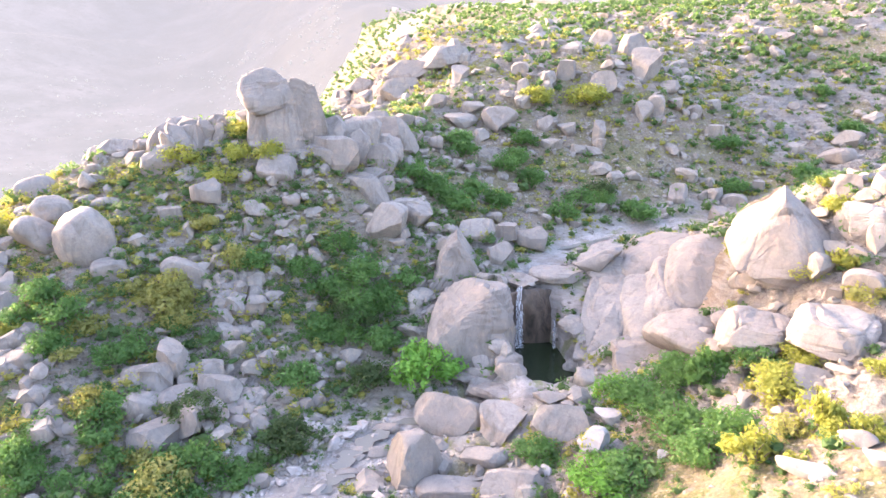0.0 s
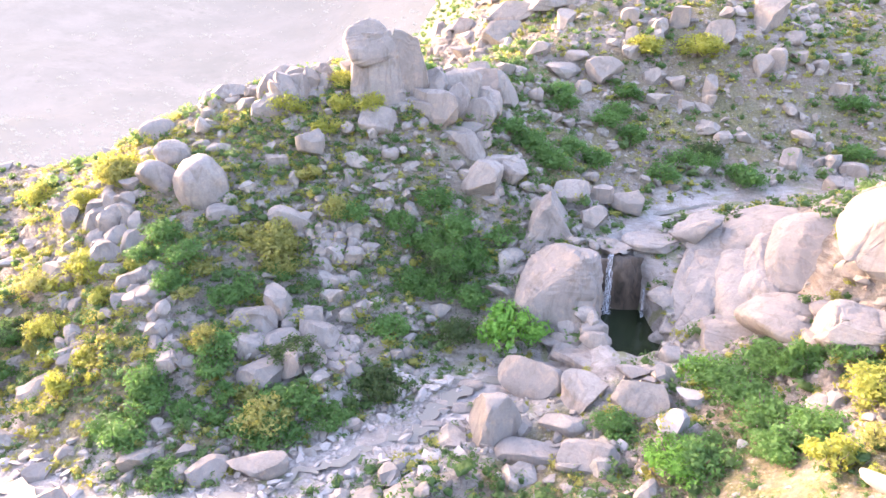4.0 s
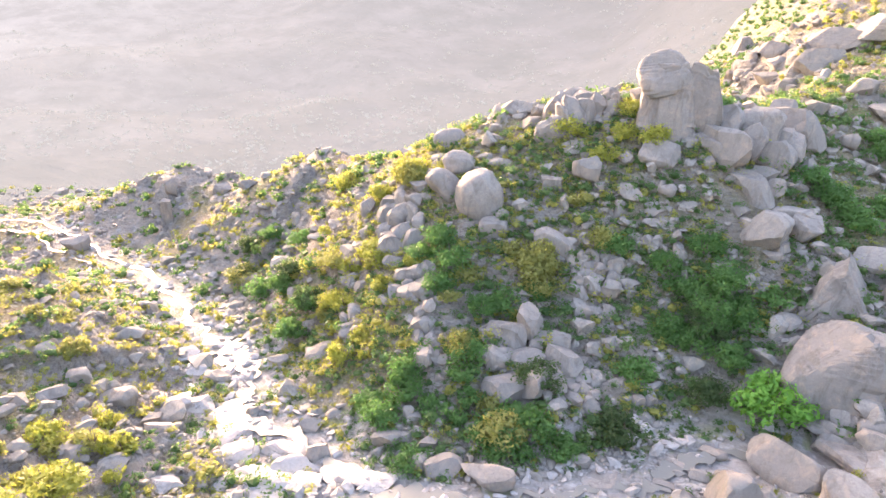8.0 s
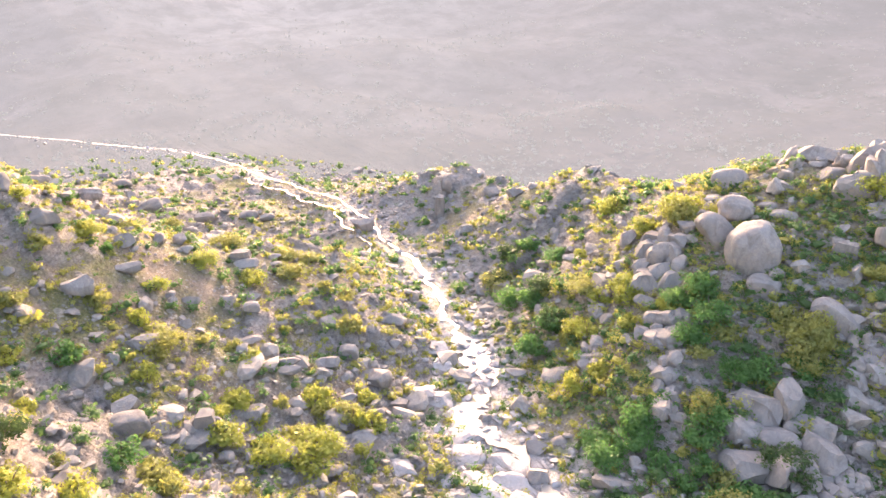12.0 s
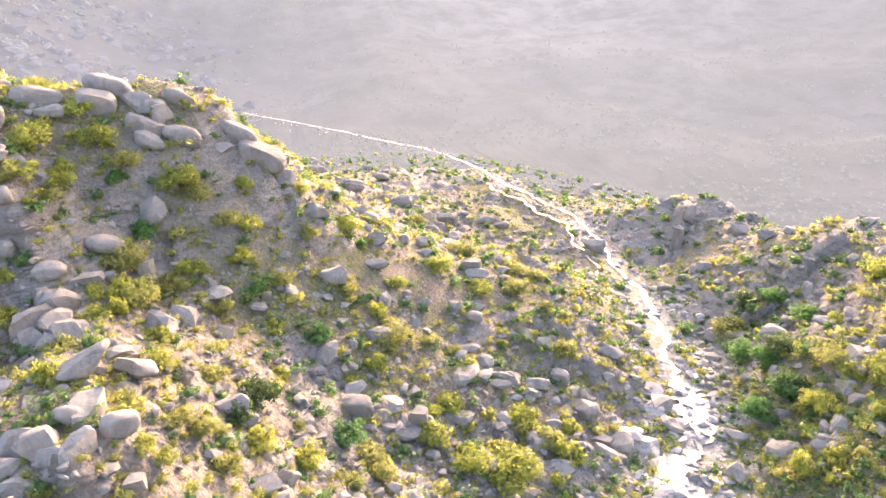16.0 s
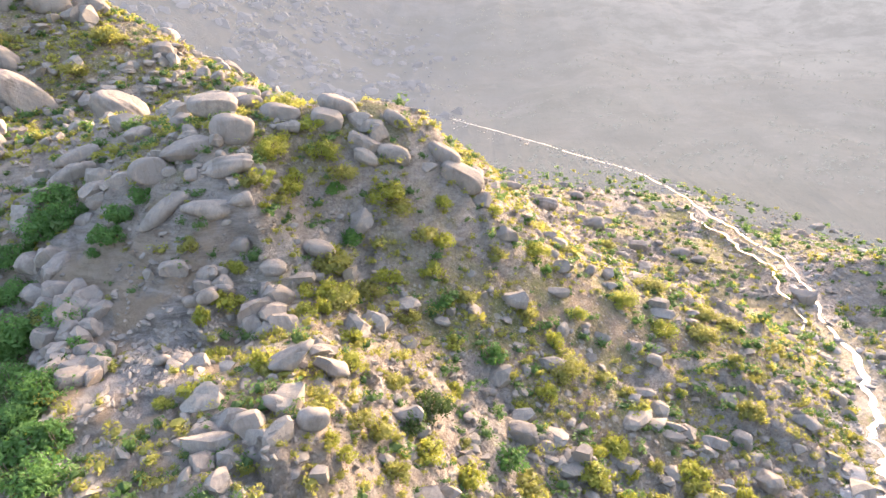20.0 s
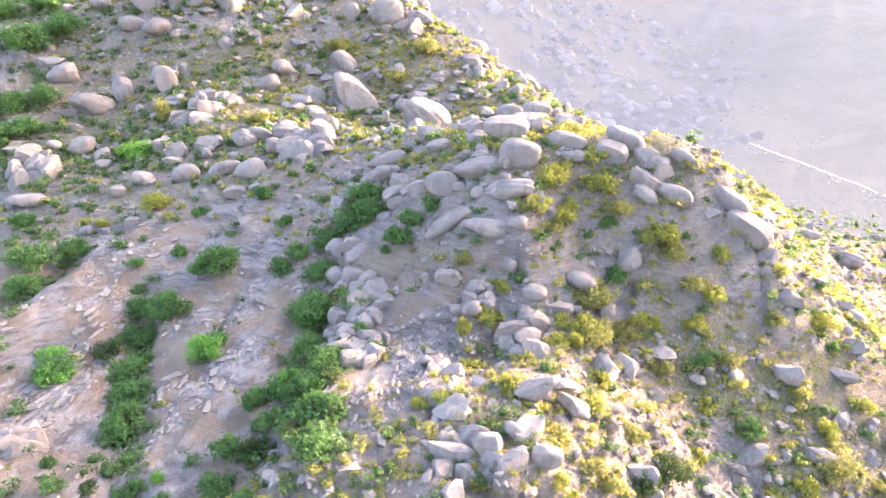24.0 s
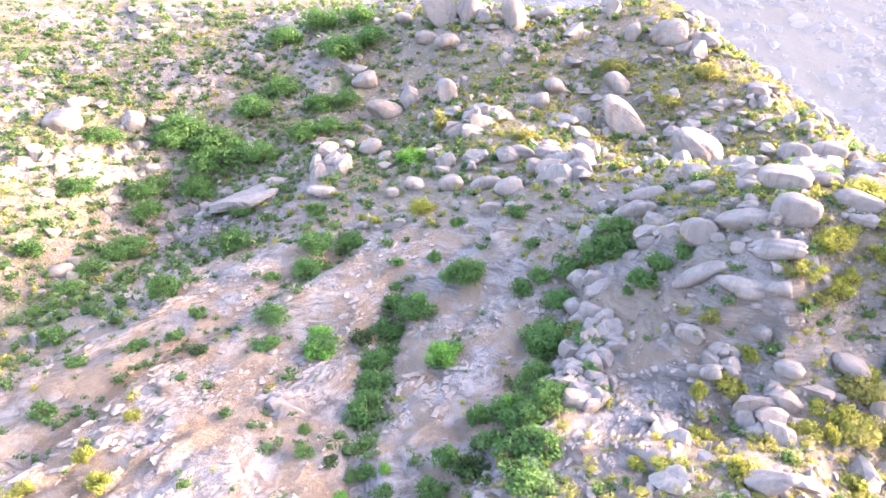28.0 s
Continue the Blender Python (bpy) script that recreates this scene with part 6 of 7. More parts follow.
outcrop(-16.6, -39.1, 11.9, 1.6, 0.8, 1.9, 158, 0)
bedrock_face(-48.6, -31.1, 20.4, 5.3, 3.2, 2.6, 123, 0)
bedrock_face(-25.6, -12.8, 15.1, 3.3, 2.0, 2.6, 117, 0)
bedrock_face(-32.6, -17.9, 15.1, 2.3, 1.4, 2.2, 119, 0)
bedrock_face(-16.9, -39.8, 11.6, 2.5, 1.5, 2.1, 158, 0)
# landmarks of the gorge, the hilltop and the crest
pyramid_boulder(0.9, 53.6, 6.9, 7.4, 7.0, 6.0, -1, 0)
fall_shoulder(2.0, 46.5, 3.8, 6.9, 5.3, 6.9, -2, 0)
sunlit_pinnacle(21.8, 41.2, 12.1, 6.6, 6.0, 6.5, -28, 0)
gorge_block(18.4, 35.9, 7.5, 4.4, 3.5, 3.0, -27, 0)
gorge_block(21.2, 33.1, 8.7, 4.5, 3.6, 2.9, -33, 0)
gorge_block(25.8, 38.9, 13.6, 3.4, 2.7, 2.4, -34, -12)
cracked_face(-17.9, 39.4, 6.4, 6.6, 24)
outcrop(-13.3, 38.9, 2.0, 2.2, 1.1, 3.3, 19, 0)
outcrop(-9.4, 40.6, 1.9, 1.7, 0.8, 3.0, 13, 0)
outcrop(-7.8, 62.7, 17.5, 6.4, 3.2, 7.9, 7, 18)
boulder(-6.5, 68.0, 17.3, 2.4, 1.7, 1.7, 5, 0)
boulder(-5.7, 64.3, 15.2, 2.6, 1.8, 1.9, 5, 0)
tower_column(-15.2, 60.7, 18.0, 5.4, 4.6, 7.6, 14, -4)
tower_cap(-15.8, 60.6, 20.8, 4.8, 4.4, 3.8, 14, -14)
tower_side(-12.2, 61.6, 18.5, 4.2, 3.6, 6.2, 11, 10)
bedrock_ribs(15.6, 46.0)
smooth_boulder(-76.5, -45.0, 20.9, 7.2, 5.0, 4.9, 120, 40)
smooth_boulder(-79.9, -59.3, 21.9, 8.7, 4.8, 4.4, 127, 40)
outcrop(-58.2, -50.0, 23.1, 5.6, 3.9, 7.0, 131, 10)
bedrock_face(-63.0, -71.6, 23.1, 8.4, 5.2, 4.8, 139, -38)
smooth_boulder(-60.4, -98.0, 24.9, 4.5, 3.1, 3.2, 148, 0)
smooth_boulder(-73.5, -92.0, 30.6, 4.4, 3.1, 3.2, 142, -20)
smooth_boulder(-72.9, -96.8, 31.0, 4.4, 3.1, 2.9, 143, 0)
outcrop(-42.6, -78.8, 19.3, 4.6, 3.3, 6.5, 152, 0)
smooth_boulder(-50.0, -79.8, 18.4, 3.5, 2.5, 2.5, 148, -25)
smooth_boulder(-48.5, -59.6, 18.1, 3.1, 2.2, 2.2, 141, 0)
smooth_boulder(-47.3, -81.4, 19.0, 1.7, 1.2, 1.2, 150, 0)
smooth_boulder(-55.1, -24.1, 25.8, 4.2, 2.7, 2.1, 114, 0)
smooth_boulder(-58.2, -22.1, 25.5, 2.5, 1.7, 1.6, 111, 0)
smooth_boulder(-51.1, -21.0, 24.8, 3.5, 2.4, 2.5, 112, 0)
smooth_boulder(-48.9, -23.8, 23.6, 4.4, 2.1, 1.9, 116, -8)
smooth_boulder(-47.5, -26.5, 22.3, 3.0, 2.1, 2.2, 119, -20)
smooth_boulder(-47.1, -20.1, 22.9, 4.0, 1.8, 1.6, 113, -8)
smooth_boulder(-44.3, -20.7, 20.4, 3.9, 2.1, 1.8, 115, -5)
smooth_boulder(-45.0, -18.5, 21.0, 1.7, 1.2, 1.2, 112, 0)
smooth_boulder(-44.3, -24.0, 20.1, 4.4, 2.0, 1.7, 118, -38)
smooth_boulder(-52.0, -35.9, 20.4, 4.3, 2.2, 1.9, 125, -30)
smooth_boulder(-54.3, -36.6, 21.5, 4.1, 1.5, 1.3, 124, -18)
smooth_boulder(-47.9, -38.2, 17.4, 3.7, 1.6, 1.4, 129, -46)
smooth_boulder(-58.3, -14.1, 25.3, 3.8, 2.2, 1.9, 103, 25)
boulder(-57.4, -12.0, 24.2, 2.2, 1.5, 1.6, 102, 0)
smooth_boulder(-56.3, -14.7, 24.4, 2.9, 2.0, 2.1, 104, 15)
slab_block(-56.0, -11.4, 22.4, 3.4, 2.2, 1.7, 101, 30)
smooth_boulder(-55.5, -18.4, 25.3, 3.4, 1.7, 1.5, 108, 8)
smooth_boulder(-55.5, -31.3, 23.2, 2.6, 1.6, 1.4, 119, 0)
smooth_boulder(-85.0, -36.7, 20.8, 4.0, 2.8, 2.7, 113, -10)
smooth_boulder(-56.8, -58.7, 20.5, 3.1, 2.2, 2.2, 136, 15)
outcrop(-42.6, -33.8, 16.4, 3.5, 2.4, 3.2, 129, -30)
outcrop(-37.9, -28.7, 16.3, 2.8, 1.9, 4.5, 127, -60)
outcrop(-33.0, -26.7, 15.1, 2.6, 1.8, 3.4, 129, -40)
outcrop(-35.7, -27.7, 15.5, 2.6, 1.8, 3.3, 128, -50)
smooth_boulder(-51.0, -52.2, 19.1, 3.3, 2.3, 2.2, 136, -15)
smooth_boulder(-59.8, -54.8, 21.0, 3.2, 2.2, 2.3, 133, 0)
smooth_boulder(-53.2, -36.4, 20.6, 1.7, 1.2, 1.1, 124, 0)
smooth_boulder(-45.9, -63.5, 17.6, 2.6, 1.8, 1.8, 144, 0)
smooth_boulder(-43.2, -64.4, 16.8, 1.6, 1.1, 1.2, 146, 0)
smooth_boulder(-52.6, -70.9, 18.8, 2.7, 1.9, 1.7, 144, 0)
smooth_boulder(-27.3, -8.9, 15.6, 1.7, 1.2, 1.2, 108, 0)
slab_block(-32.0, -11.2, 16.1, 2.8, 2.0, 1.4, 110, -25)
slab_block(-33.1, -9.4, 14.8, 2.2, 1.5, 1.1, 106, 30)
outcrop(-39.1, -14.7, 15.4, 3.8, 2.7, 3.1, 111, -25)
smooth_boulder(-28.0, -10.9, 15.8, 1.7, 1.2, 1.2, 112, 10)
boulder(-25.8, -11.4, 15.5, 1.4, 1.0, 1.0, 114, -15)
smooth_boulder(-32.6, -19.4, 15.1, 1.0, 0.7, 0.7, 121, -20)
smooth_boulder(-38.8, -20.2, 15.8, 1.4, 1.0, 1.0, 118, 0)
smooth_boulder(-38.7, -19.1, 16.3, 1.4, 1.0, 1.0, 117, -20)
smooth_boulder(-42.5, -15.7, 16.7, 2.0, 1.4, 1.4, 110, 0)
smooth_boulder(-46.1, -13.3, 16.8, 2.6, 1.8, 1.3, 106, 20)
outcrop(-39.2, -29.3, 15.9, 2.7, 1.9, 3.3, 127, -40)
outcrop(-32.6, -24.0, 16.0, 2.0, 1.4, 4.2, 127, 20)
smooth_boulder(-33.2, -27.4, 14.0, 1.0, 0.7, 0.7, 130, -15)
outcrop(-23.0, -11.2, 15.4, 2.2, 1.6, 1.5, 116, -10)
boulder(-25.2, -8.3, 13.9, 1.2, 0.9, 0.9, 108, 0)
boulder(-33.3, -5.0, 11.5, 2.0, 1.4, 1.4, 98, 0)
boulder(-33.1, -4.2, 10.4, 1.3, 0.9, 0.9, 97, 0)
# ---- shrubs ----
SHRUBS = {}
SHRUB_COUNT = [0]


def shrub(kind, leaves, label, x, y, w, h, variants=5, name="shrub", category="shrub", group="wild shrubs"):
    SHRUB_COUNT[0] += 1
    n = SHRUB_COUNT[0]
    k = (n % variants, w > 2.4)
    if (kind, k) not in SHRUBS:
        r = np.random.RandomState(40 + 3 * k[0] + (60 if k[1] else 0))
        lv, lf = leaf_cloud(r, 2100 if k[1] else 800, 32 if k[1] else 14, 0.06 if k[1] else 0.096)
        sv, sf = stem_shape(r, 6)
        SHRUBS[kind, k] = (mesh_from("foliage", lv, lf, leaves, False), mesh_from("trunk", sv, sf, BARK))
    crown, stems = SHRUBS[kind, k]
    root = new(name)
    s = w / 1.55
    root.matrix_world = pose(x, y, float(height(x, y)) - 0.05, 0, 0, (n * 67) % 360) @ Matrix.Diagonal((s, s, max(h, 0.7 * s) / 1.15, 1))
    part("foliage", crown, root)
    part("trunk", stems, root, "thin forked brown trunk")
    return tagged(root, label, category, group)


def green_shrub(x, y, w, h):
    shrub("green", LEAF_GREEN, "leafy green wild shrub on the stony slope", x, y, w, h)


def bright_shrub(x, y, w, h):
    shrub("bright", LEAF_BRIGHT, "dense bright-green leafy bush among granite boulders", x, y, w, h)


def dark_shrub(x, y, w, h):
    shrub("dark", LEAF_DARK, "dense dark olive-green bush at the slope's foot", x, y, w, h)


def olive_shrub(x, y, w, h):
    shrub("olive", LEAF_OLIVE, "dry olive-green thorn bush on sandy ground", x, y, w, h, 5, "thorn_bush", "bush", "thorn bushes")


def yellow_shrub(x, y, w, h):
    shrub("yellow", LEAF_YELLOW, "yellow-green sunlit thorn bush among stones", x, y, w, h, 5, "thorn_bush", "bush", "thorn bushes")


# ---- shrubs: foot, width, height ----
bright_shrub(-1.4, 43.6, 4.8, 3.1)
bright_shrub(10.6, 37.3, 2.5, 2.0)
bright_shrub(7.9, 29.3, 3.2, 1.6)
dark_shrub(-10.0, 37.0, 3.6, 1.9)
dark_shrub(-5.3, 42.8, 3.0, 1.9)
dark_shrub(-16.1, 37.4, 3.1, 1.7)
dark_shrub(16.0, 53.3, 1.9, 1.5)
green_shrub(11.5, 36.3, 3.5, 1.9)
green_shrub(14.3, 36.6, 3.1, 1.9)
green_shrub(15.5, 35.4, 2.4, 2.4)
green_shrub(18.1, 34.5, 2.6, 1.6)
green_shrub(12.7, 31.9, 3.3, 1.9)
green_shrub(14.7, 29.6, 3.1, 1.9)
green_shrub(12.7, 28.5, 2.8, 1.6)
green_shrub(9.3, 29.3, 3.2, 1.9)
green_shrub(5.3, 33.6, 2.7, 1.6)
green_shrub(12.6, 34.4, 3.1, 1.7)
green_shrub(-19.8, 44.7, 2.9, 1.7)
green_shrub(-16.7, 34.0, 3.6, 1.9)
green_shrub(-19.8, 34.2, 2.0, 1.4)
green_shrub(-21.6, 32.5, 2.3, 1.3)
green_shrub(-22.3, 38.9, 1.5, 0.9)
green_shrub(-6.6, 50.1, 3.1, 1.9)
green_shrub(-8.7, 52.5, 3.0, 1.9)
green_shrub(-12.0, 63.9, 3.0, 2.0)
green_shrub(-6.5, 47.6, 2.6, 2.1)
green_shrub(-9.8, 46.2, 2.6, 1.4)
green_shrub(3.1, 63.6, 3.1, 1.9)
green_shrub(16.1, 66.6, 3.1, 1.9)
green_shrub(20.3, 64.5, 2.8, 1.8)
green_shrub(-2.8, 61.8, 3.1, 1.9)
green_shrub(0.3, 60.7, 3.1, 1.9)
green_shrub(2.3, 70.8, 3.1, 1.9)
green_shrub(7.9, 71.8, 3.1, 1.9)
green_shrub(31.5, 69.9, 3.1, 1.9)
green_shrub(33.1, 76.2, 3.2, 1.9)
green_shrub(51.1, 82.5, 3.2, 1.9)
green_shrub(39.5, 70.4, 3.0, 1.9)
green_shrub(19.3, 53.0, 1.4, 0.9)
green_shrub(-5.3, 49.8, 3.0, 2.0)
green_shrub(-8.4, 49.2, 2.7, 1.8)
green_shrub(-4.3, 46.7, 2.2, 1.4)
green_shrub(-11.2, 50.3, 2.7, 1.8)
green_shrub(53.0, 94.5, 3.1, 1.9)
yellow_shrub(13.8, 25.8, 2.3, 1.8)
yellow_shrub(17.1, 26.6, 1.8, 2.3)
yellow_shrub(17.6, 31.1, 3.0, 1.5)
yellow_shrub(17.1, 24.9, 1.5, 1.2)
yellow_shrub(18.3, 24.9, 1.5, 1.0)
yellow_shrub(19.8, 33.0, 2.5, 1.3)
yellow_shrub(23.9, 37.6, 2.0, 1.4)
yellow_shrub(22.6, 38.6, 2.5, 1.2)
yellow_shrub(25.7, 40.8, 2.5, 1.3)
yellow_shrub(25.5, 43.5, 0.9, 0.7)
yellow_shrub(21.2, 28.9, 1.7, 0.8)
yellow_shrub(14.8, 24.3, 1.0, 0.8)
yellow_shrub(-30.1, 42.6, 1.6, 1.3)
yellow_shrub(17.5, 80.7, 5.4, 2.7)
yellow_shrub(11.4, 80.5, 4.1, 2.2)
yellow_shrub(-18.2, 60.7, 3.1, 1.5)
yellow_shrub(-18.0, 57.9, 2.5, 1.6)
olive_shrub(16.1, 26.9, 1.6, 1.1)
olive_shrub(21.1, 39.8, 1.4, 0.7)
olive_shrub(23.7, 34.8, 2.2, 1.1)
olive_shrub(18.8, 40.2, 1.0, 0.6)
olive_shrub(21.0, 44.8, 2.0, 1.9)
olive_shrub(15.7, 40.8, 1.9, 1.2)
olive_shrub(-20.6, 46.3, 3.4, 3.0)
olive_shrub(-18.4, 34.4, 1.7, 1.4)
olive_shrub(-16.4, 49.8, 2.7, 2.2)
olive_shrub(-25.2, 43.3, 2.4, 1.3)
olive_shrub(-25.4, 39.9, 1.9, 0.9)
olive_shrub(-19.6, 52.1, 2.3, 1.2)
olive_shrub(-22.9, 46.0, 2.1, 1.3)
yellow_shrub(-49.1, 16.3, 1.1, 0.7)
yellow_shrub(-45.1, 11.9, 1.9, 1.1)
yellow_shrub(-41.2, 9.3, 2.1, 1.1)
yellow_shrub(-37.5, 7.8, 1.9, 1.0)
yellow_shrub(-41.8, 15.4, 1.3, 1.0)
yellow_shrub(-37.1, 17.2, 1.2, 1.5)
yellow_shrub(-34.8, 12.7, 3.8, 1.9)
yellow_shrub(-35.8, 9.6, 2.6, 1.3)
yellow_shrub(-34.7, 15.9, 1.3, 1.0)
yellow_shrub(-39.9, 7.9, 1.3, 0.8)
yellow_shrub(-56.3, 16.0, 2.7, 1.4)
yellow_shrub(-53.6, 22.3, 1.5, 0.7)
yellow_shrub(-45.5, 48.1, 1.8, 1.0)
yellow_shrub(-35.7, 44.0, 3.2, 1.6)
yellow_shrub(-30.8, 42.9, 1.5, 1.0)
yellow_shrub(-32.3, 40.5, 1.4, 1.0)
yellow_shrub(-35.6, 39.0, 2.0, 1.6)
yellow_shrub(-31.3, 36.5, 1.4, 0.7)
yellow_shrub(-31.9, 33.9, 1.9, 2.2)
yellow_shrub(-29.8, 34.3, 0.9, 1.1)
yellow_shrub(-19.3, 29.4, 1.5, 0.8)
olive_shrub(-61.6, 21.4, 2.6, 1.3)
olive_shrub(-60.2, 28.4, 2.3, 1.1)
olive_shrub(-38.1, 16.8, 2.3, 1.6)
olive_shrub(-39.6, 15.3, 1.9, 1.2)
olive_shrub(-40.2, 12.3, 1.1, 1.2)
olive_shrub(-57.7, 20.1, 3.0, 1.6)
olive_shrub(-48.7, 21.9, 1.9, 1.5)
olive_shrub(-54.3, 24.4, 2.0, 1.0)
olive_shrub(-36.8, 50.7, 3.9, 2.7)
olive_shrub(-54.9, 44.2, 3.9, 2.1)
olive_shrub(-39.8, 43.0, 3.3, 1.8)
olive_shrub(-37.3, 38.5, 1.6, 2.1)
olive_shrub(-16.5, 32.7, 3.5, 2.5)
olive_shrub(-22.4, 36.7, 2.6, 2.0)
green_shrub(-50.1, 48.8, 3.0, 1.6)
green_shrub(-56.2, 50.2, 2.7, 1.6)
green_shrub(-40.0, 36.6, 2.1, 1.7)
green_shrub(-26.7, 31.2, 2.6, 1.4)
green_shrub(-25.6, 34.0, 3.0, 2.1)
green_shrub(-22.4, 32.4, 1.6, 1.3)
green_shrub(-20.2, 32.7, 1.6, 1.3)
green_shrub(-21.0, 28.4, 2.7, 1.3)
green_shrub(-19.1, 35.5, 1.2, 1.3)
olive_shrub(-51.3, -17.8, 2.5, 1.3)
olive_shrub(-52.7, -12.6, 2.6, 1.4)
olive_shrub(-47.7, -16.5, 2.0, 1.3)
olive_shrub(-52.7, -8.2, 2.7, 1.4)
olive_shrub(-46.4, -18.3, 1.5, 1.2)
olive_shrub(-45.9, -12.4, 3.6, 1.9)
olive_shrub(-43.0, -11.3, 3.1, 1.8)
olive_shrub(-46.1, -9.6, 2.5, 1.3)
olive_shrub(-51.8, -6.1, 2.3, 1.5)
olive_shrub(-45.0, -6.4, 1.7, 1.3)
olive_shrub(-31.3, -12.6, 1.1, 0.9)
olive_shrub(-39.2, -13.5, 1.0, 1.1)
olive_shrub(-30.0, -9.2, 1.7, 1.1)
olive_shrub(-35.9, -6.3, 1.7, 1.1)
olive_shrub(-30.4, -6.1, 1.5, 1.2)
olive_shrub(-30.3, -7.3, 1.8, 0.9)
olive_shrub(-28.8, -5.1, 1.7, 1.2)
olive_shrub(-35.2, -1.5, 1.1, 0.7)
olive_shrub(-46.5, 5.8, 3.2, 1.6)
olive_shrub(-47.3, 9.0, 1.1, 0.8)
olive_shrub(-47.0, 11.2, 1.4, 1.1)
olive_shrub(-38.0, 12.6, 2.1, 1.3)
olive_shrub(-35.1, 12.5, 2.4, 1.6)
olive_shrub(-35.1, 2.4, 2.2, 1.1)
olive_shrub(-33.6, 3.3, 1.8, 1.7)
olive_shrub(-31.9, 1.4, 1.4, 0.8)
olive_shrub(-48.7, 22.6, 1.5, 1.2)
olive_shrub(-54.2, 22.4, 1.6, 1.1)
olive_shrub(-61.5, 23.8, 2.2, 1.2)
olive_shrub(-49.1, -2.0, 1.8, 1.1)
olive_shrub(-50.3, 3.0, 1.9, 1.1)
olive_shrub(-54.1, 0.5, 2.0, 1.2)
olive_shrub(-100.7, 18.0, 3.7, 1.9)
olive_shrub(-65.0, 16.5, 3.1, 1.5)
olive_shrub(-63.9, 7.7, 2.3, 1.2)
yellow_shrub(-53.0, -14.4, 2.6, 1.7)
yellow_shrub(-50.3, -16.0, 2.1, 1.3)
yellow_shrub(-53.2, -9.0, 3.2, 1.8)
yellow_shrub(-59.5, -19.4, 2.8, 1.4)
yellow_shrub(-42.1, -13.1, 1.5, 1.2)
yellow_shrub(-47.7, -8.5, 2.1, 1.4)
yellow_shrub(-49.6, -4.9, 2.2, 1.4)
yellow_shrub(-41.8, -18.5, 1.4, 0.9)
yellow_shrub(-39.3, -18.3, 1.7, 0.9)
yellow_shrub(-29.3, -10.5, 0.8, 0.9)
yellow_shrub(-40.8, -11.8, 0.9, 1.5)
yellow_shrub(-34.7, -8.8, 1.9, 1.3)
yellow_shrub(-39.2, -9.3, 1.4, 0.7)
yellow_shrub(-31.9, -3.6, 1.9, 1.3)
yellow_shrub(-26.9, -7.9, 0.8, 0.8)
yellow_shrub(-26.8, -7.3, 1.1, 0.6)
yellow_shrub(-43.4, 4.3, 1.7, 1.4)
yellow_shrub(-42.0, 2.2, 1.3, 0.8)
yellow_shrub(-44.9, -2.9, 1.7, 1.0)
yellow_shrub(-40.2, -2.5, 1.2, 0.9)
yellow_shrub(-49.0, 5.2, 1.4, 1.5)
yellow_shrub(-52.9, 7.3, 2.0, 1.0)
yellow_shrub(-41.5, 9.5, 1.7, 1.4)
yellow_shrub(-37.9, 7.4, 2.0, 1.3)
yellow_shrub(-39.4, 10.3, 1.3, 1.3)
yellow_shrub(-40.8, 15.3, 2.2, 1.4)
yellow_shrub(-36.5, 9.6, 1.6, 1.3)
yellow_shrub(-32.4, -1.2, 1.7, 1.6)
yellow_shrub(-39.7, 19.0, 1.3, 1.4)
yellow_shrub(-37.0, 18.0, 2.1, 1.3)
yellow_shrub(-55.1, -15.8, 2.2, 1.1)
yellow_shrub(-55.2, -4.8, 1.9, 1.1)
yellow_shrub(-52.3, -4.4, 1.8, 1.5)
yellow_shrub(-58.0, -0.2, 2.0, 1.0)
yellow_shrub(-58.0, 3.8, 2.6, 1.3)
yellow_shrub(-58.0, 12.5, 2.8, 1.4)
green_shrub(-49.4, -11.7, 2.1, 1.4)
green_shrub(-36.1, 1.4, 2.2, 1.4)
green_shrub(-45.3, -0.0, 2.4, 1.7)
green_shrub(-47.5, -4.1, 1.7, 1.4)
green_shrub(-56.8, 4.9, 1.0, 0.8)
green_shrub(-51.5, -13.3, 1.7, 1.0)
dark_shrub(-35.9, -3.8, 2.5, 1.7)
dark_shrub(-32.8, -4.8, 1.9, 1.5)
dark_shrub(-55.3, 44.5, 3.0, 1.9)
dark_shrub(-57.6, 48.5, 3.1, 1.9)
dark_shrub(-45.7, 42.8, 3.1, 1.9)
dark_shrub(-40.7, 39.7, 3.0, 1.9)
green_shrub(-25.9, -41.9, 2.9, 1.9)
green_shrub(-24.6, -39.5, 3.2, 2.2)
green_shrub(-21.9, -36.4, 2.6, 2.1)
green_shrub(-23.0, -45.4, 2.9, 1.6)
green_shrub(-30.5, -36.9, 2.3, 1.3)
green_shrub(-30.0, -45.4, 3.1, 1.7)
green_shrub(-32.4, -48.0, 2.7, 1.8)
green_shrub(-37.5, -45.7, 2.8, 1.4)
green_shrub(-42.3, -38.3, 2.1, 1.7)
green_shrub(-45.2, -42.4, 1.7, 1.3)
green_shrub(-36.6, -31.9, 3.2, 2.6)
green_shrub(-27.5, -24.9, 2.6, 1.8)
green_shrub(-25.8, -28.5, 1.2, 1.6)
green_shrub(-22.2, -26.5, 1.4, 1.1)
green_shrub(-24.8, -25.7, 1.8, 1.8)
green_shrub(-19.7, -25.6, 1.7, 1.1)
green_shrub(-25.9, -21.9, 1.4, 0.8)
green_shrub(-31.1, -26.0, 1.6, 1.3)
green_shrub(-16.7, -30.0, 0.8, 0.7)
green_shrub(-18.9, -32.2, 1.1, 1.2)
green_shrub(-16.7, -36.3, 0.9, 0.8)
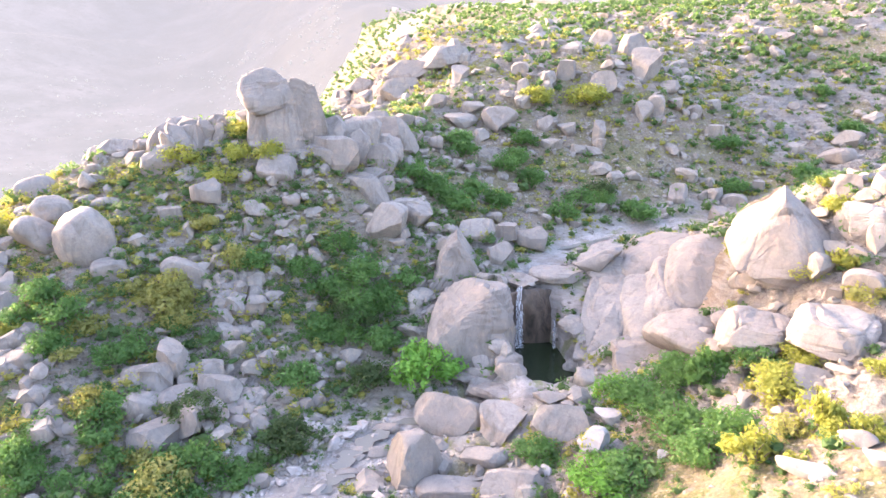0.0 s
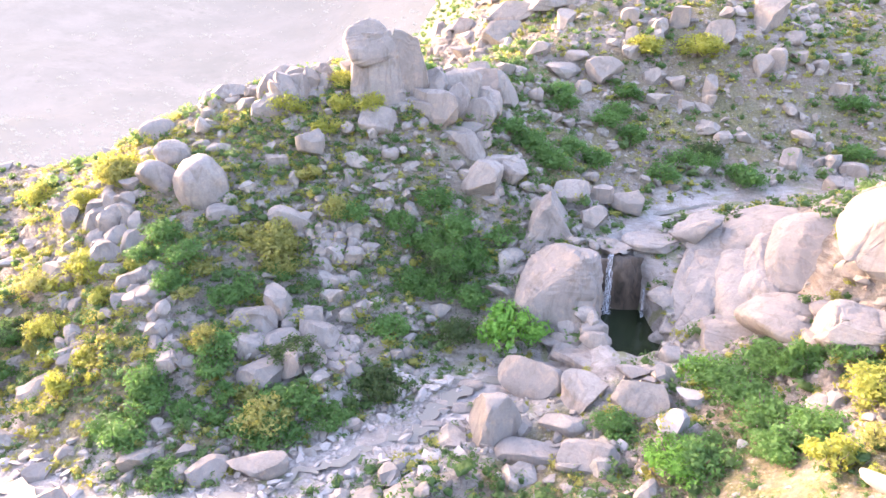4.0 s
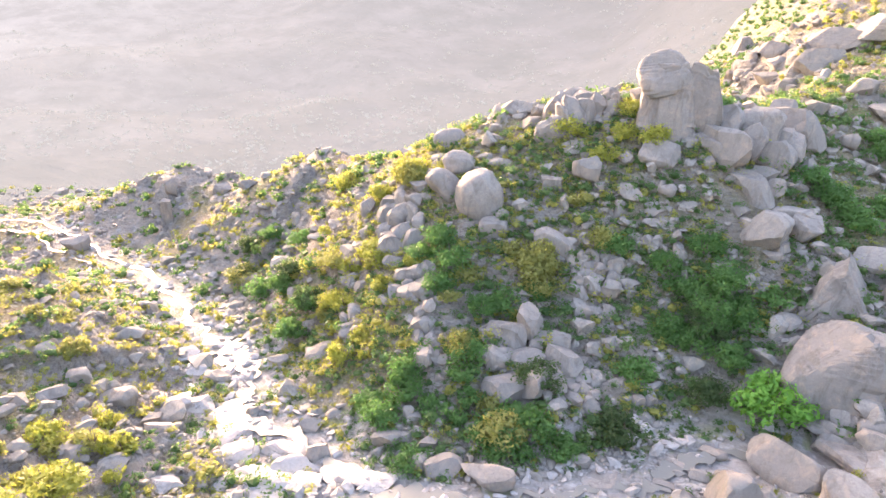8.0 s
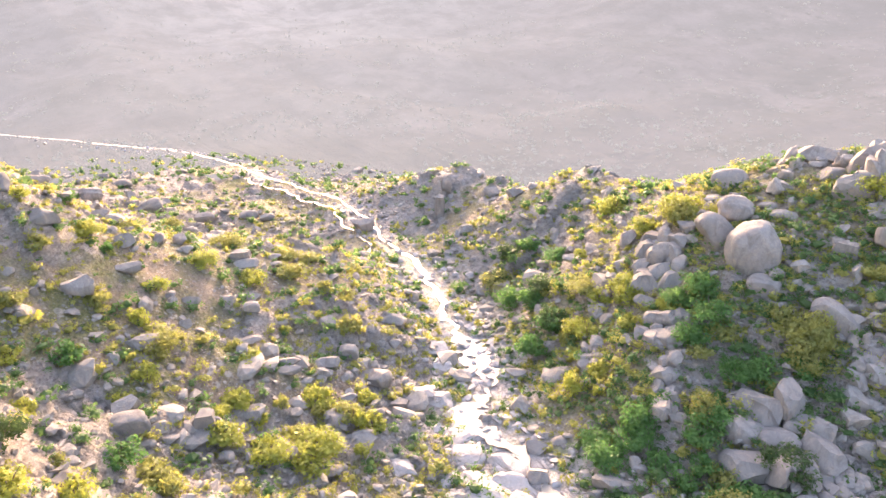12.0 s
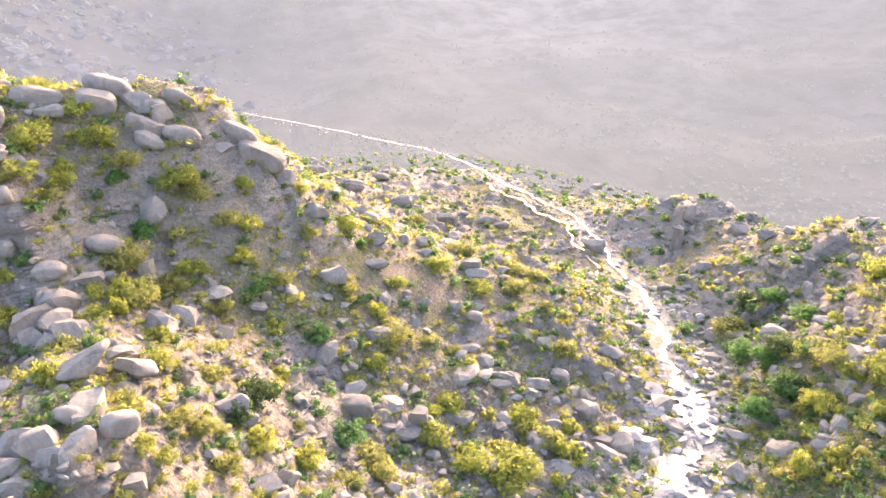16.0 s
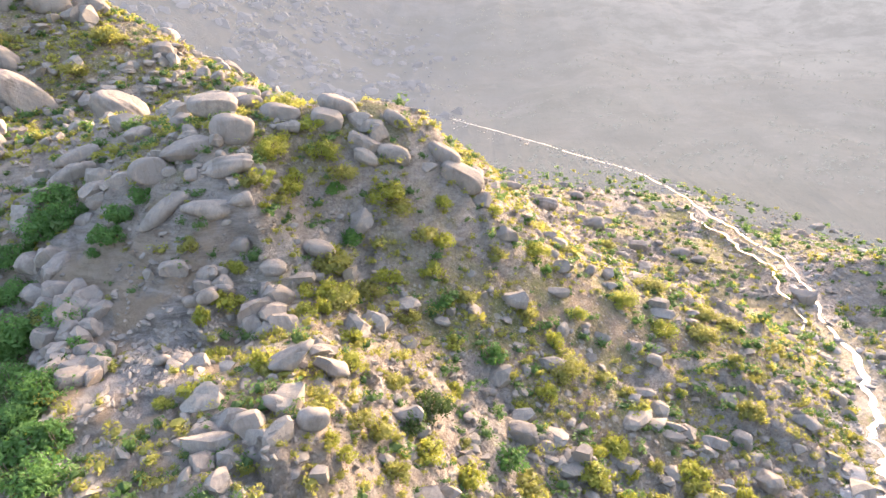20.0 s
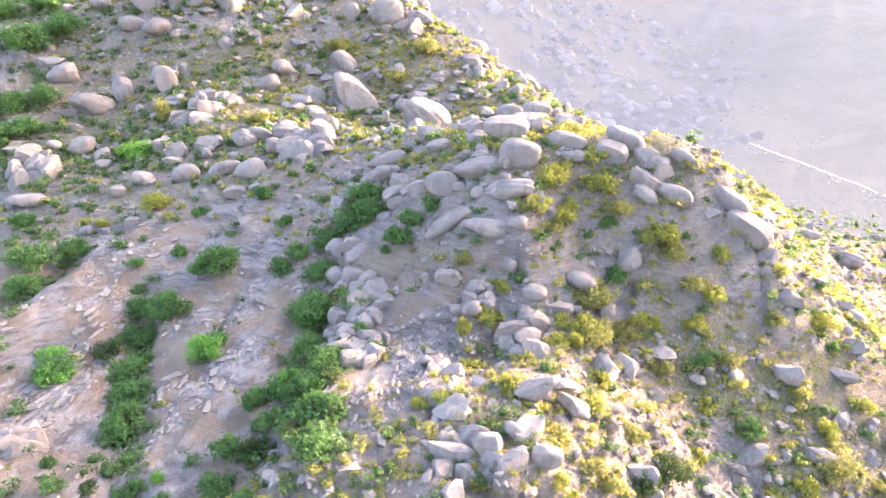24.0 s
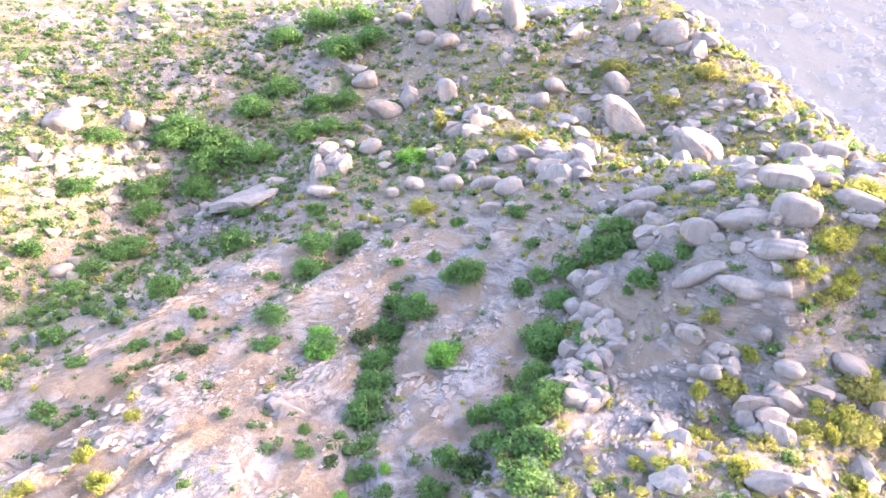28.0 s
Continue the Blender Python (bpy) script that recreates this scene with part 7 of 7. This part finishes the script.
green_shrub(-15.2, -33.2, 1.2, 0.8)
green_shrub(-24.4, -58.5, 1.7, 0.9)
green_shrub(-33.6, -49.7, 1.7, 0.9)
green_shrub(-35.1, -51.9, 1.7, 1.1)
green_shrub(-38.7, -49.9, 1.4, 1.4)
green_shrub(-2.5, -49.6, 1.9, 1.3)
green_shrub(-5.2, -65.0, 2.3, 1.9)
green_shrub(-4.7, -72.4, 1.7, 1.4)
green_shrub(-5.7, -56.6, 1.9, 1.0)
green_shrub(-9.3, -68.3, 1.7, 1.1)
green_shrub(-15.5, -64.1, 3.4, 2.7)
green_shrub(-16.5, -57.7, 1.6, 1.0)
green_shrub(-8.5, -75.8, 3.1, 1.8)
green_shrub(-6.5, -85.5, 3.3, 2.3)
green_shrub(-11.6, -80.3, 3.9, 2.1)
green_shrub(-17.0, -84.3, 4.2, 2.3)
green_shrub(-29.2, -94.0, 4.1, 2.6)
green_shrub(-35.4, -98.0, 7.7, 3.9)
green_shrub(-31.2, -102.7, 5.2, 2.8)
green_shrub(-20.1, -105.2, 4.9, 2.6)
green_shrub(-30.5, -80.6, 3.7, 1.8)
green_shrub(-14.5, -96.0, 4.5, 2.4)
green_shrub(-21.9, -95.4, 4.7, 2.5)
green_shrub(-31.2, -61.6, 4.3, 2.2)
green_shrub(-35.0, -60.8, 3.2, 2.0)
green_shrub(-49.3, -91.3, 5.3, 2.6)
green_shrub(-35.4, -69.4, 2.7, 1.6)
green_shrub(-47.7, -47.8, 2.4, 1.2)
green_shrub(-44.0, -52.8, 1.9, 1.2)
green_shrub(-49.8, -35.6, 2.1, 1.3)
green_shrub(-46.9, -35.7, 3.7, 1.8)
green_shrub(-43.3, -28.7, 1.8, 1.2)
green_shrub(-42.4, -29.1, 1.1, 0.7)
green_shrub(-32.9, -23.7, 1.6, 0.9)
green_shrub(-21.2, -51.5, 3.1, 1.6)
green_shrub(-19.2, -48.5, 2.4, 1.2)
green_shrub(-13.6, -54.8, 1.5, 1.0)
green_shrub(-10.5, -55.7, 2.0, 1.0)
green_shrub(-12.6, -40.0, 0.9, 0.7)
bright_shrub(-23.9, -47.6, 2.0, 1.2)
bright_shrub(-34.4, -47.0, 1.3, 1.0)
bright_shrub(-39.3, -45.2, 1.7, 1.1)
bright_shrub(-28.6, -28.1, 2.0, 1.3)
bright_shrub(-31.3, -28.0, 1.2, 1.0)
bright_shrub(-18.4, -28.7, 0.7, 1.1)
bright_shrub(-51.1, -71.2, 4.6, 2.3)
dark_shrub(-26.9, -45.3, 2.0, 1.6)
dark_shrub(-22.5, -25.2, 1.8, 1.4)
dark_shrub(-16.3, -31.6, 1.1, 0.7)
dark_shrub(-14.0, -50.2, 1.4, 1.1)
yellow_shrub(-7.2, -43.4, 1.2, 1.0)
yellow_shrub(-3.7, -41.2, 1.4, 1.0)
yellow_shrub(-4.0, -37.9, 1.6, 1.3)
yellow_shrub(0.0, -40.6, 1.7, 1.1)
yellow_shrub(-43.1, -58.4, 2.6, 2.1)
yellow_shrub(-39.1, -61.8, 1.6, 1.1)
yellow_shrub(-50.6, -17.9, 2.5, 2.0)
yellow_shrub(-47.6, -17.9, 2.4, 1.3)
yellow_shrub(-52.3, -17.6, 1.7, 1.7)
yellow_shrub(-48.7, -16.2, 2.0, 1.3)
yellow_shrub(-45.7, -17.1, 0.9, 0.6)
yellow_shrub(-41.7, -17.9, 1.2, 0.6)
yellow_shrub(-37.2, -18.8, 1.1, 1.5)
yellow_shrub(-39.5, -17.6, 1.9, 1.0)
yellow_shrub(-29.6, -19.4, 1.0, 0.7)
yellow_shrub(-28.2, -17.1, 1.3, 0.6)
yellow_shrub(-28.7, -15.9, 1.3, 0.6)
yellow_shrub(-31.9, -13.1, 1.3, 1.3)
yellow_shrub(-34.6, -17.0, 1.4, 0.9)
yellow_shrub(-43.1, -11.8, 2.2, 2.0)
yellow_shrub(-40.3, -12.7, 1.8, 1.1)
yellow_shrub(-46.9, -12.5, 1.5, 1.8)
yellow_shrub(-44.0, -10.6, 1.5, 1.7)
yellow_shrub(-39.0, -9.5, 1.7, 1.1)
olive_shrub(-38.4, -30.4, 2.3, 1.5)
olive_shrub(-23.6, -22.9, 1.4, 1.1)
olive_shrub(-40.9, -14.5, 1.1, 0.7)
olive_shrub(-41.8, -21.2, 1.6, 1.3)
olive_shrub(-63.3, -62.2, 3.0, 1.8)
olive_shrub(-59.4, -75.6, 2.5, 3.3)
olive_shrub(-88.2, -67.7, 4.5, 2.2)
olive_shrub(-94.0, -55.6, 5.1, 2.5)
olive_shrub(-86.8, -56.9, 4.1, 2.1)
green_shrub(-36.9, -32.0, 4.2, 2.7)
green_shrub(-29.3, -24.8, 3.1, 2.0)
green_shrub(-27.2, -25.4, 2.7, 1.9)
green_shrub(-22.2, -20.1, 2.8, 1.6)
green_shrub(-37.7, -28.9, 3.0, 1.8)
green_shrub(-41.4, -34.9, 3.3, 2.0)
green_shrub(-32.7, -29.5, 2.8, 2.2)
green_shrub(-25.3, -21.3, 1.7, 1.3)
green_shrub(-43.3, -28.2, 2.1, 1.3)
green_shrub(-49.4, -36.4, 3.2, 1.9)
green_shrub(-45.0, -28.3, 2.1, 1.7)
green_shrub(-44.1, -36.4, 2.6, 1.7)
green_shrub(-34.1, -26.0, 2.1, 1.4)
green_shrub(-46.4, -26.9, 1.7, 1.4)
green_shrub(-7.1, 48.3, 3.1, 1.9)
green_shrub(-9.3, 49.8, 3.1, 1.9)
green_shrub(-6.7, 51.5, 3.0, 1.9)
green_shrub(-7.6, 46.3, 2.7, 1.7)
green_shrub(-5.3, 46.0, 3.0, 1.9)
green_shrub(-4.4, 49.0, 2.8, 1.7)
green_shrub(-9.6, 46.6, 2.7, 1.7)
green_shrub(-2.9, 51.2, 2.4, 1.5)
green_shrub(-10.4, 42.2, 3.0, 1.9)
green_shrub(-29.3, 44.7, 3.1, 1.9)
green_shrub(-26.9, 42.9, 3.0, 1.9)
green_shrub(-30.1, 43.2, 2.8, 1.7)
green_shrub(-21.5, 42.6, 3.0, 1.9)
green_shrub(-22.6, 40.7, 2.6, 1.6)
green_shrub(-27.0, 41.0, 3.0, 1.9)
green_shrub(-21.6, 36.5, 2.8, 1.8)
green_shrub(-21.4, 35.2, 2.4, 1.5)
green_shrub(-24.8, 35.8, 2.0, 1.3)
green_shrub(-24.7, 32.8, 3.0, 1.9)
green_shrub(-25.2, 30.6, 3.0, 1.9)
green_shrub(-17.5, 32.6, 3.4, 1.9)
green_shrub(-14.8, 34.2, 3.0, 1.9)
green_shrub(-15.5, 31.8, 3.1, 1.9)
green_shrub(-12.6, 33.7, 2.7, 1.6)
green_shrub(2.0, 72.4, 3.1, 1.9)
green_shrub(6.7, 69.9, 3.1, 1.9)
green_shrub(9.5, 69.0, 3.1, 1.9)
green_shrub(14.2, 66.7, 3.1, 1.9)
green_shrub(1.3, 59.9, 3.1, 1.9)
green_shrub(-0.9, 61.5, 3.0, 1.9)
green_shrub(5.5, 63.5, 3.0, 2.0)
green_shrub(19.6, 65.5, 3.1, 1.9)
green_shrub(11.9, 64.3, 3.0, 2.0)
green_shrub(9.1, 74.7, 3.0, 1.9)
green_shrub(-11.7, 64.4, 3.1, 1.9)
green_shrub(-15.2, 49.9, 2.9, 1.8)
green_shrub(-39.8, 36.3, 2.7, 1.7)
green_shrub(-49.5, 41.6, 3.0, 1.9)
green_shrub(-45.7, 41.3, 3.1, 1.9)
green_shrub(-40.4, 39.4, 3.1, 1.9)
dark_shrub(16.9, 68.4, 3.2, 1.9)
dark_shrub(-6.7, 47.4, 2.7, 1.7)
dark_shrub(-8.0, 48.3, 2.8, 1.7)
olive_shrub(-20.8, 45.8, 4.2, 2.6)
olive_shrub(-19.4, 44.7, 3.2, 2.0)
yellow_shrub(-19.0, 56.0, 2.6, 1.6)
yellow_shrub(-22.9, 57.9, 3.2, 2.0)
yellow_shrub(-15.3, 58.2, 3.1, 1.9)
yellow_shrub(-37.0, 51.7, 3.7, 2.3)
yellow_shrub(-47.7, 54.8, 3.5, 2.2)
yellow_shrub(-39.1, 49.7, 2.6, 1.6)
yellow_shrub(-35.0, 43.0, 2.9, 1.8)
yellow_shrub(-37.8, 42.7, 2.4, 1.5)
yellow_shrub(-32.4, 40.1, 1.8, 1.1)
yellow_shrub(-30.6, 42.7, 1.8, 1.1)
yellow_shrub(-31.2, 35.9, 1.7, 1.1)
yellow_shrub(-35.0, 37.4, 1.8, 1.1)
yellow_shrub(-36.9, 39.5, 2.8, 1.7)
green_shrub(-36.2, -31.8, 2.7, 1.8)
green_shrub(-33.8, -29.0, 1.6, 1.1)
green_shrub(-29.5, -26.8, 2.6, 1.8)
green_shrub(-27.9, -28.0, 2.0, 1.4)
green_shrub(-25.4, -22.5, 2.2, 1.5)
green_shrub(-23.9, -23.0, 2.2, 1.5)
green_shrub(-26.9, -28.7, 1.7, 1.2)
green_shrub(-21.6, -26.7, 1.8, 1.3)
green_shrub(-22.2, -25.3, 1.5, 1.0)
green_shrub(-19.6, -24.9, 1.2, 0.8)
green_shrub(-18.2, -21.5, 1.3, 0.9)
green_shrub(-23.3, -38.6, 2.2, 1.5)
green_shrub(-20.7, -36.0, 2.4, 1.7)
green_shrub(-28.1, -43.1, 2.2, 1.4)
green_shrub(-29.5, -45.9, 2.2, 1.5)
green_shrub(-32.3, -44.4, 3.4, 2.3)
green_shrub(-38.5, -44.4, 3.5, 2.5)
green_shrub(-40.2, -39.1, 2.3, 1.6)
green_shrub(-47.1, -33.9, 3.0, 2.1)
green_shrub(-45.6, -35.0, 2.2, 1.5)
green_shrub(-17.6, -30.0, 1.3, 0.9)
green_shrub(-17.6, -27.5, 1.0, 0.6)
green_shrub(-31.9, -105.0, 6.8, 4.2)
green_shrub(-35.0, -100.7, 6.8, 4.2)
green_shrub(-31.2, -97.8, 5.7, 3.5)
green_shrub(-28.8, -103.0, 4.9, 3.1)
green_shrub(-43.0, -103.7, 6.3, 3.9)
green_shrub(-49.4, -106.4, 5.6, 3.5)
green_shrub(-39.1, -92.5, 4.9, 3.1)
green_shrub(-45.6, -92.5, 5.1, 3.2)
green_shrub(-51.5, -97.4, 5.4, 3.3)
green_shrub(-55.8, -95.9, 4.6, 2.8)
green_shrub(-24.6, -97.2, 3.9, 2.4)
green_shrub(-29.0, -93.1, 4.7, 2.9)
green_shrub(-21.2, -91.7, 4.4, 2.7)
green_shrub(-60.8, -106.9, 6.9, 4.3)
green_shrub(-66.9, -105.5, 6.0, 3.7)
green_shrub(-66.6, -122.7, 7.7, 4.7)
green_shrub(-72.3, -117.5, 5.4, 3.4)
green_shrub(-57.2, -120.6, 6.2, 3.9)
green_shrub(-28.5, -58.5, 3.3, 2.3)
green_shrub(-35.2, -60.7, 2.7, 1.8)
green_shrub(-15.3, -83.2, 4.0, 2.5)
green_shrub(-26.0, -72.6, 3.9, 2.4)
bright_shrub(-22.4, -45.1, 2.4, 1.7)
bright_shrub(-29.3, -36.7, 2.7, 1.8)
bright_shrub(-15.4, -29.0, 0.9, 0.6)
dark_shrub(-37.0, -31.9, 2.2, 1.5)
dark_shrub(-31.5, -27.2, 2.2, 1.5)
dark_shrub(-27.0, -24.9, 1.9, 1.4)
dark_shrub(-38.3, -30.8, 1.9, 1.4)
dark_shrub(-32.7, -25.9, 1.5, 1.0)
dark_shrub(-22.7, -20.9, 1.7, 1.1)
dark_shrub(-31.2, -28.5, 1.9, 1.4)
dark_shrub(-25.7, -21.9, 1.2, 0.8)
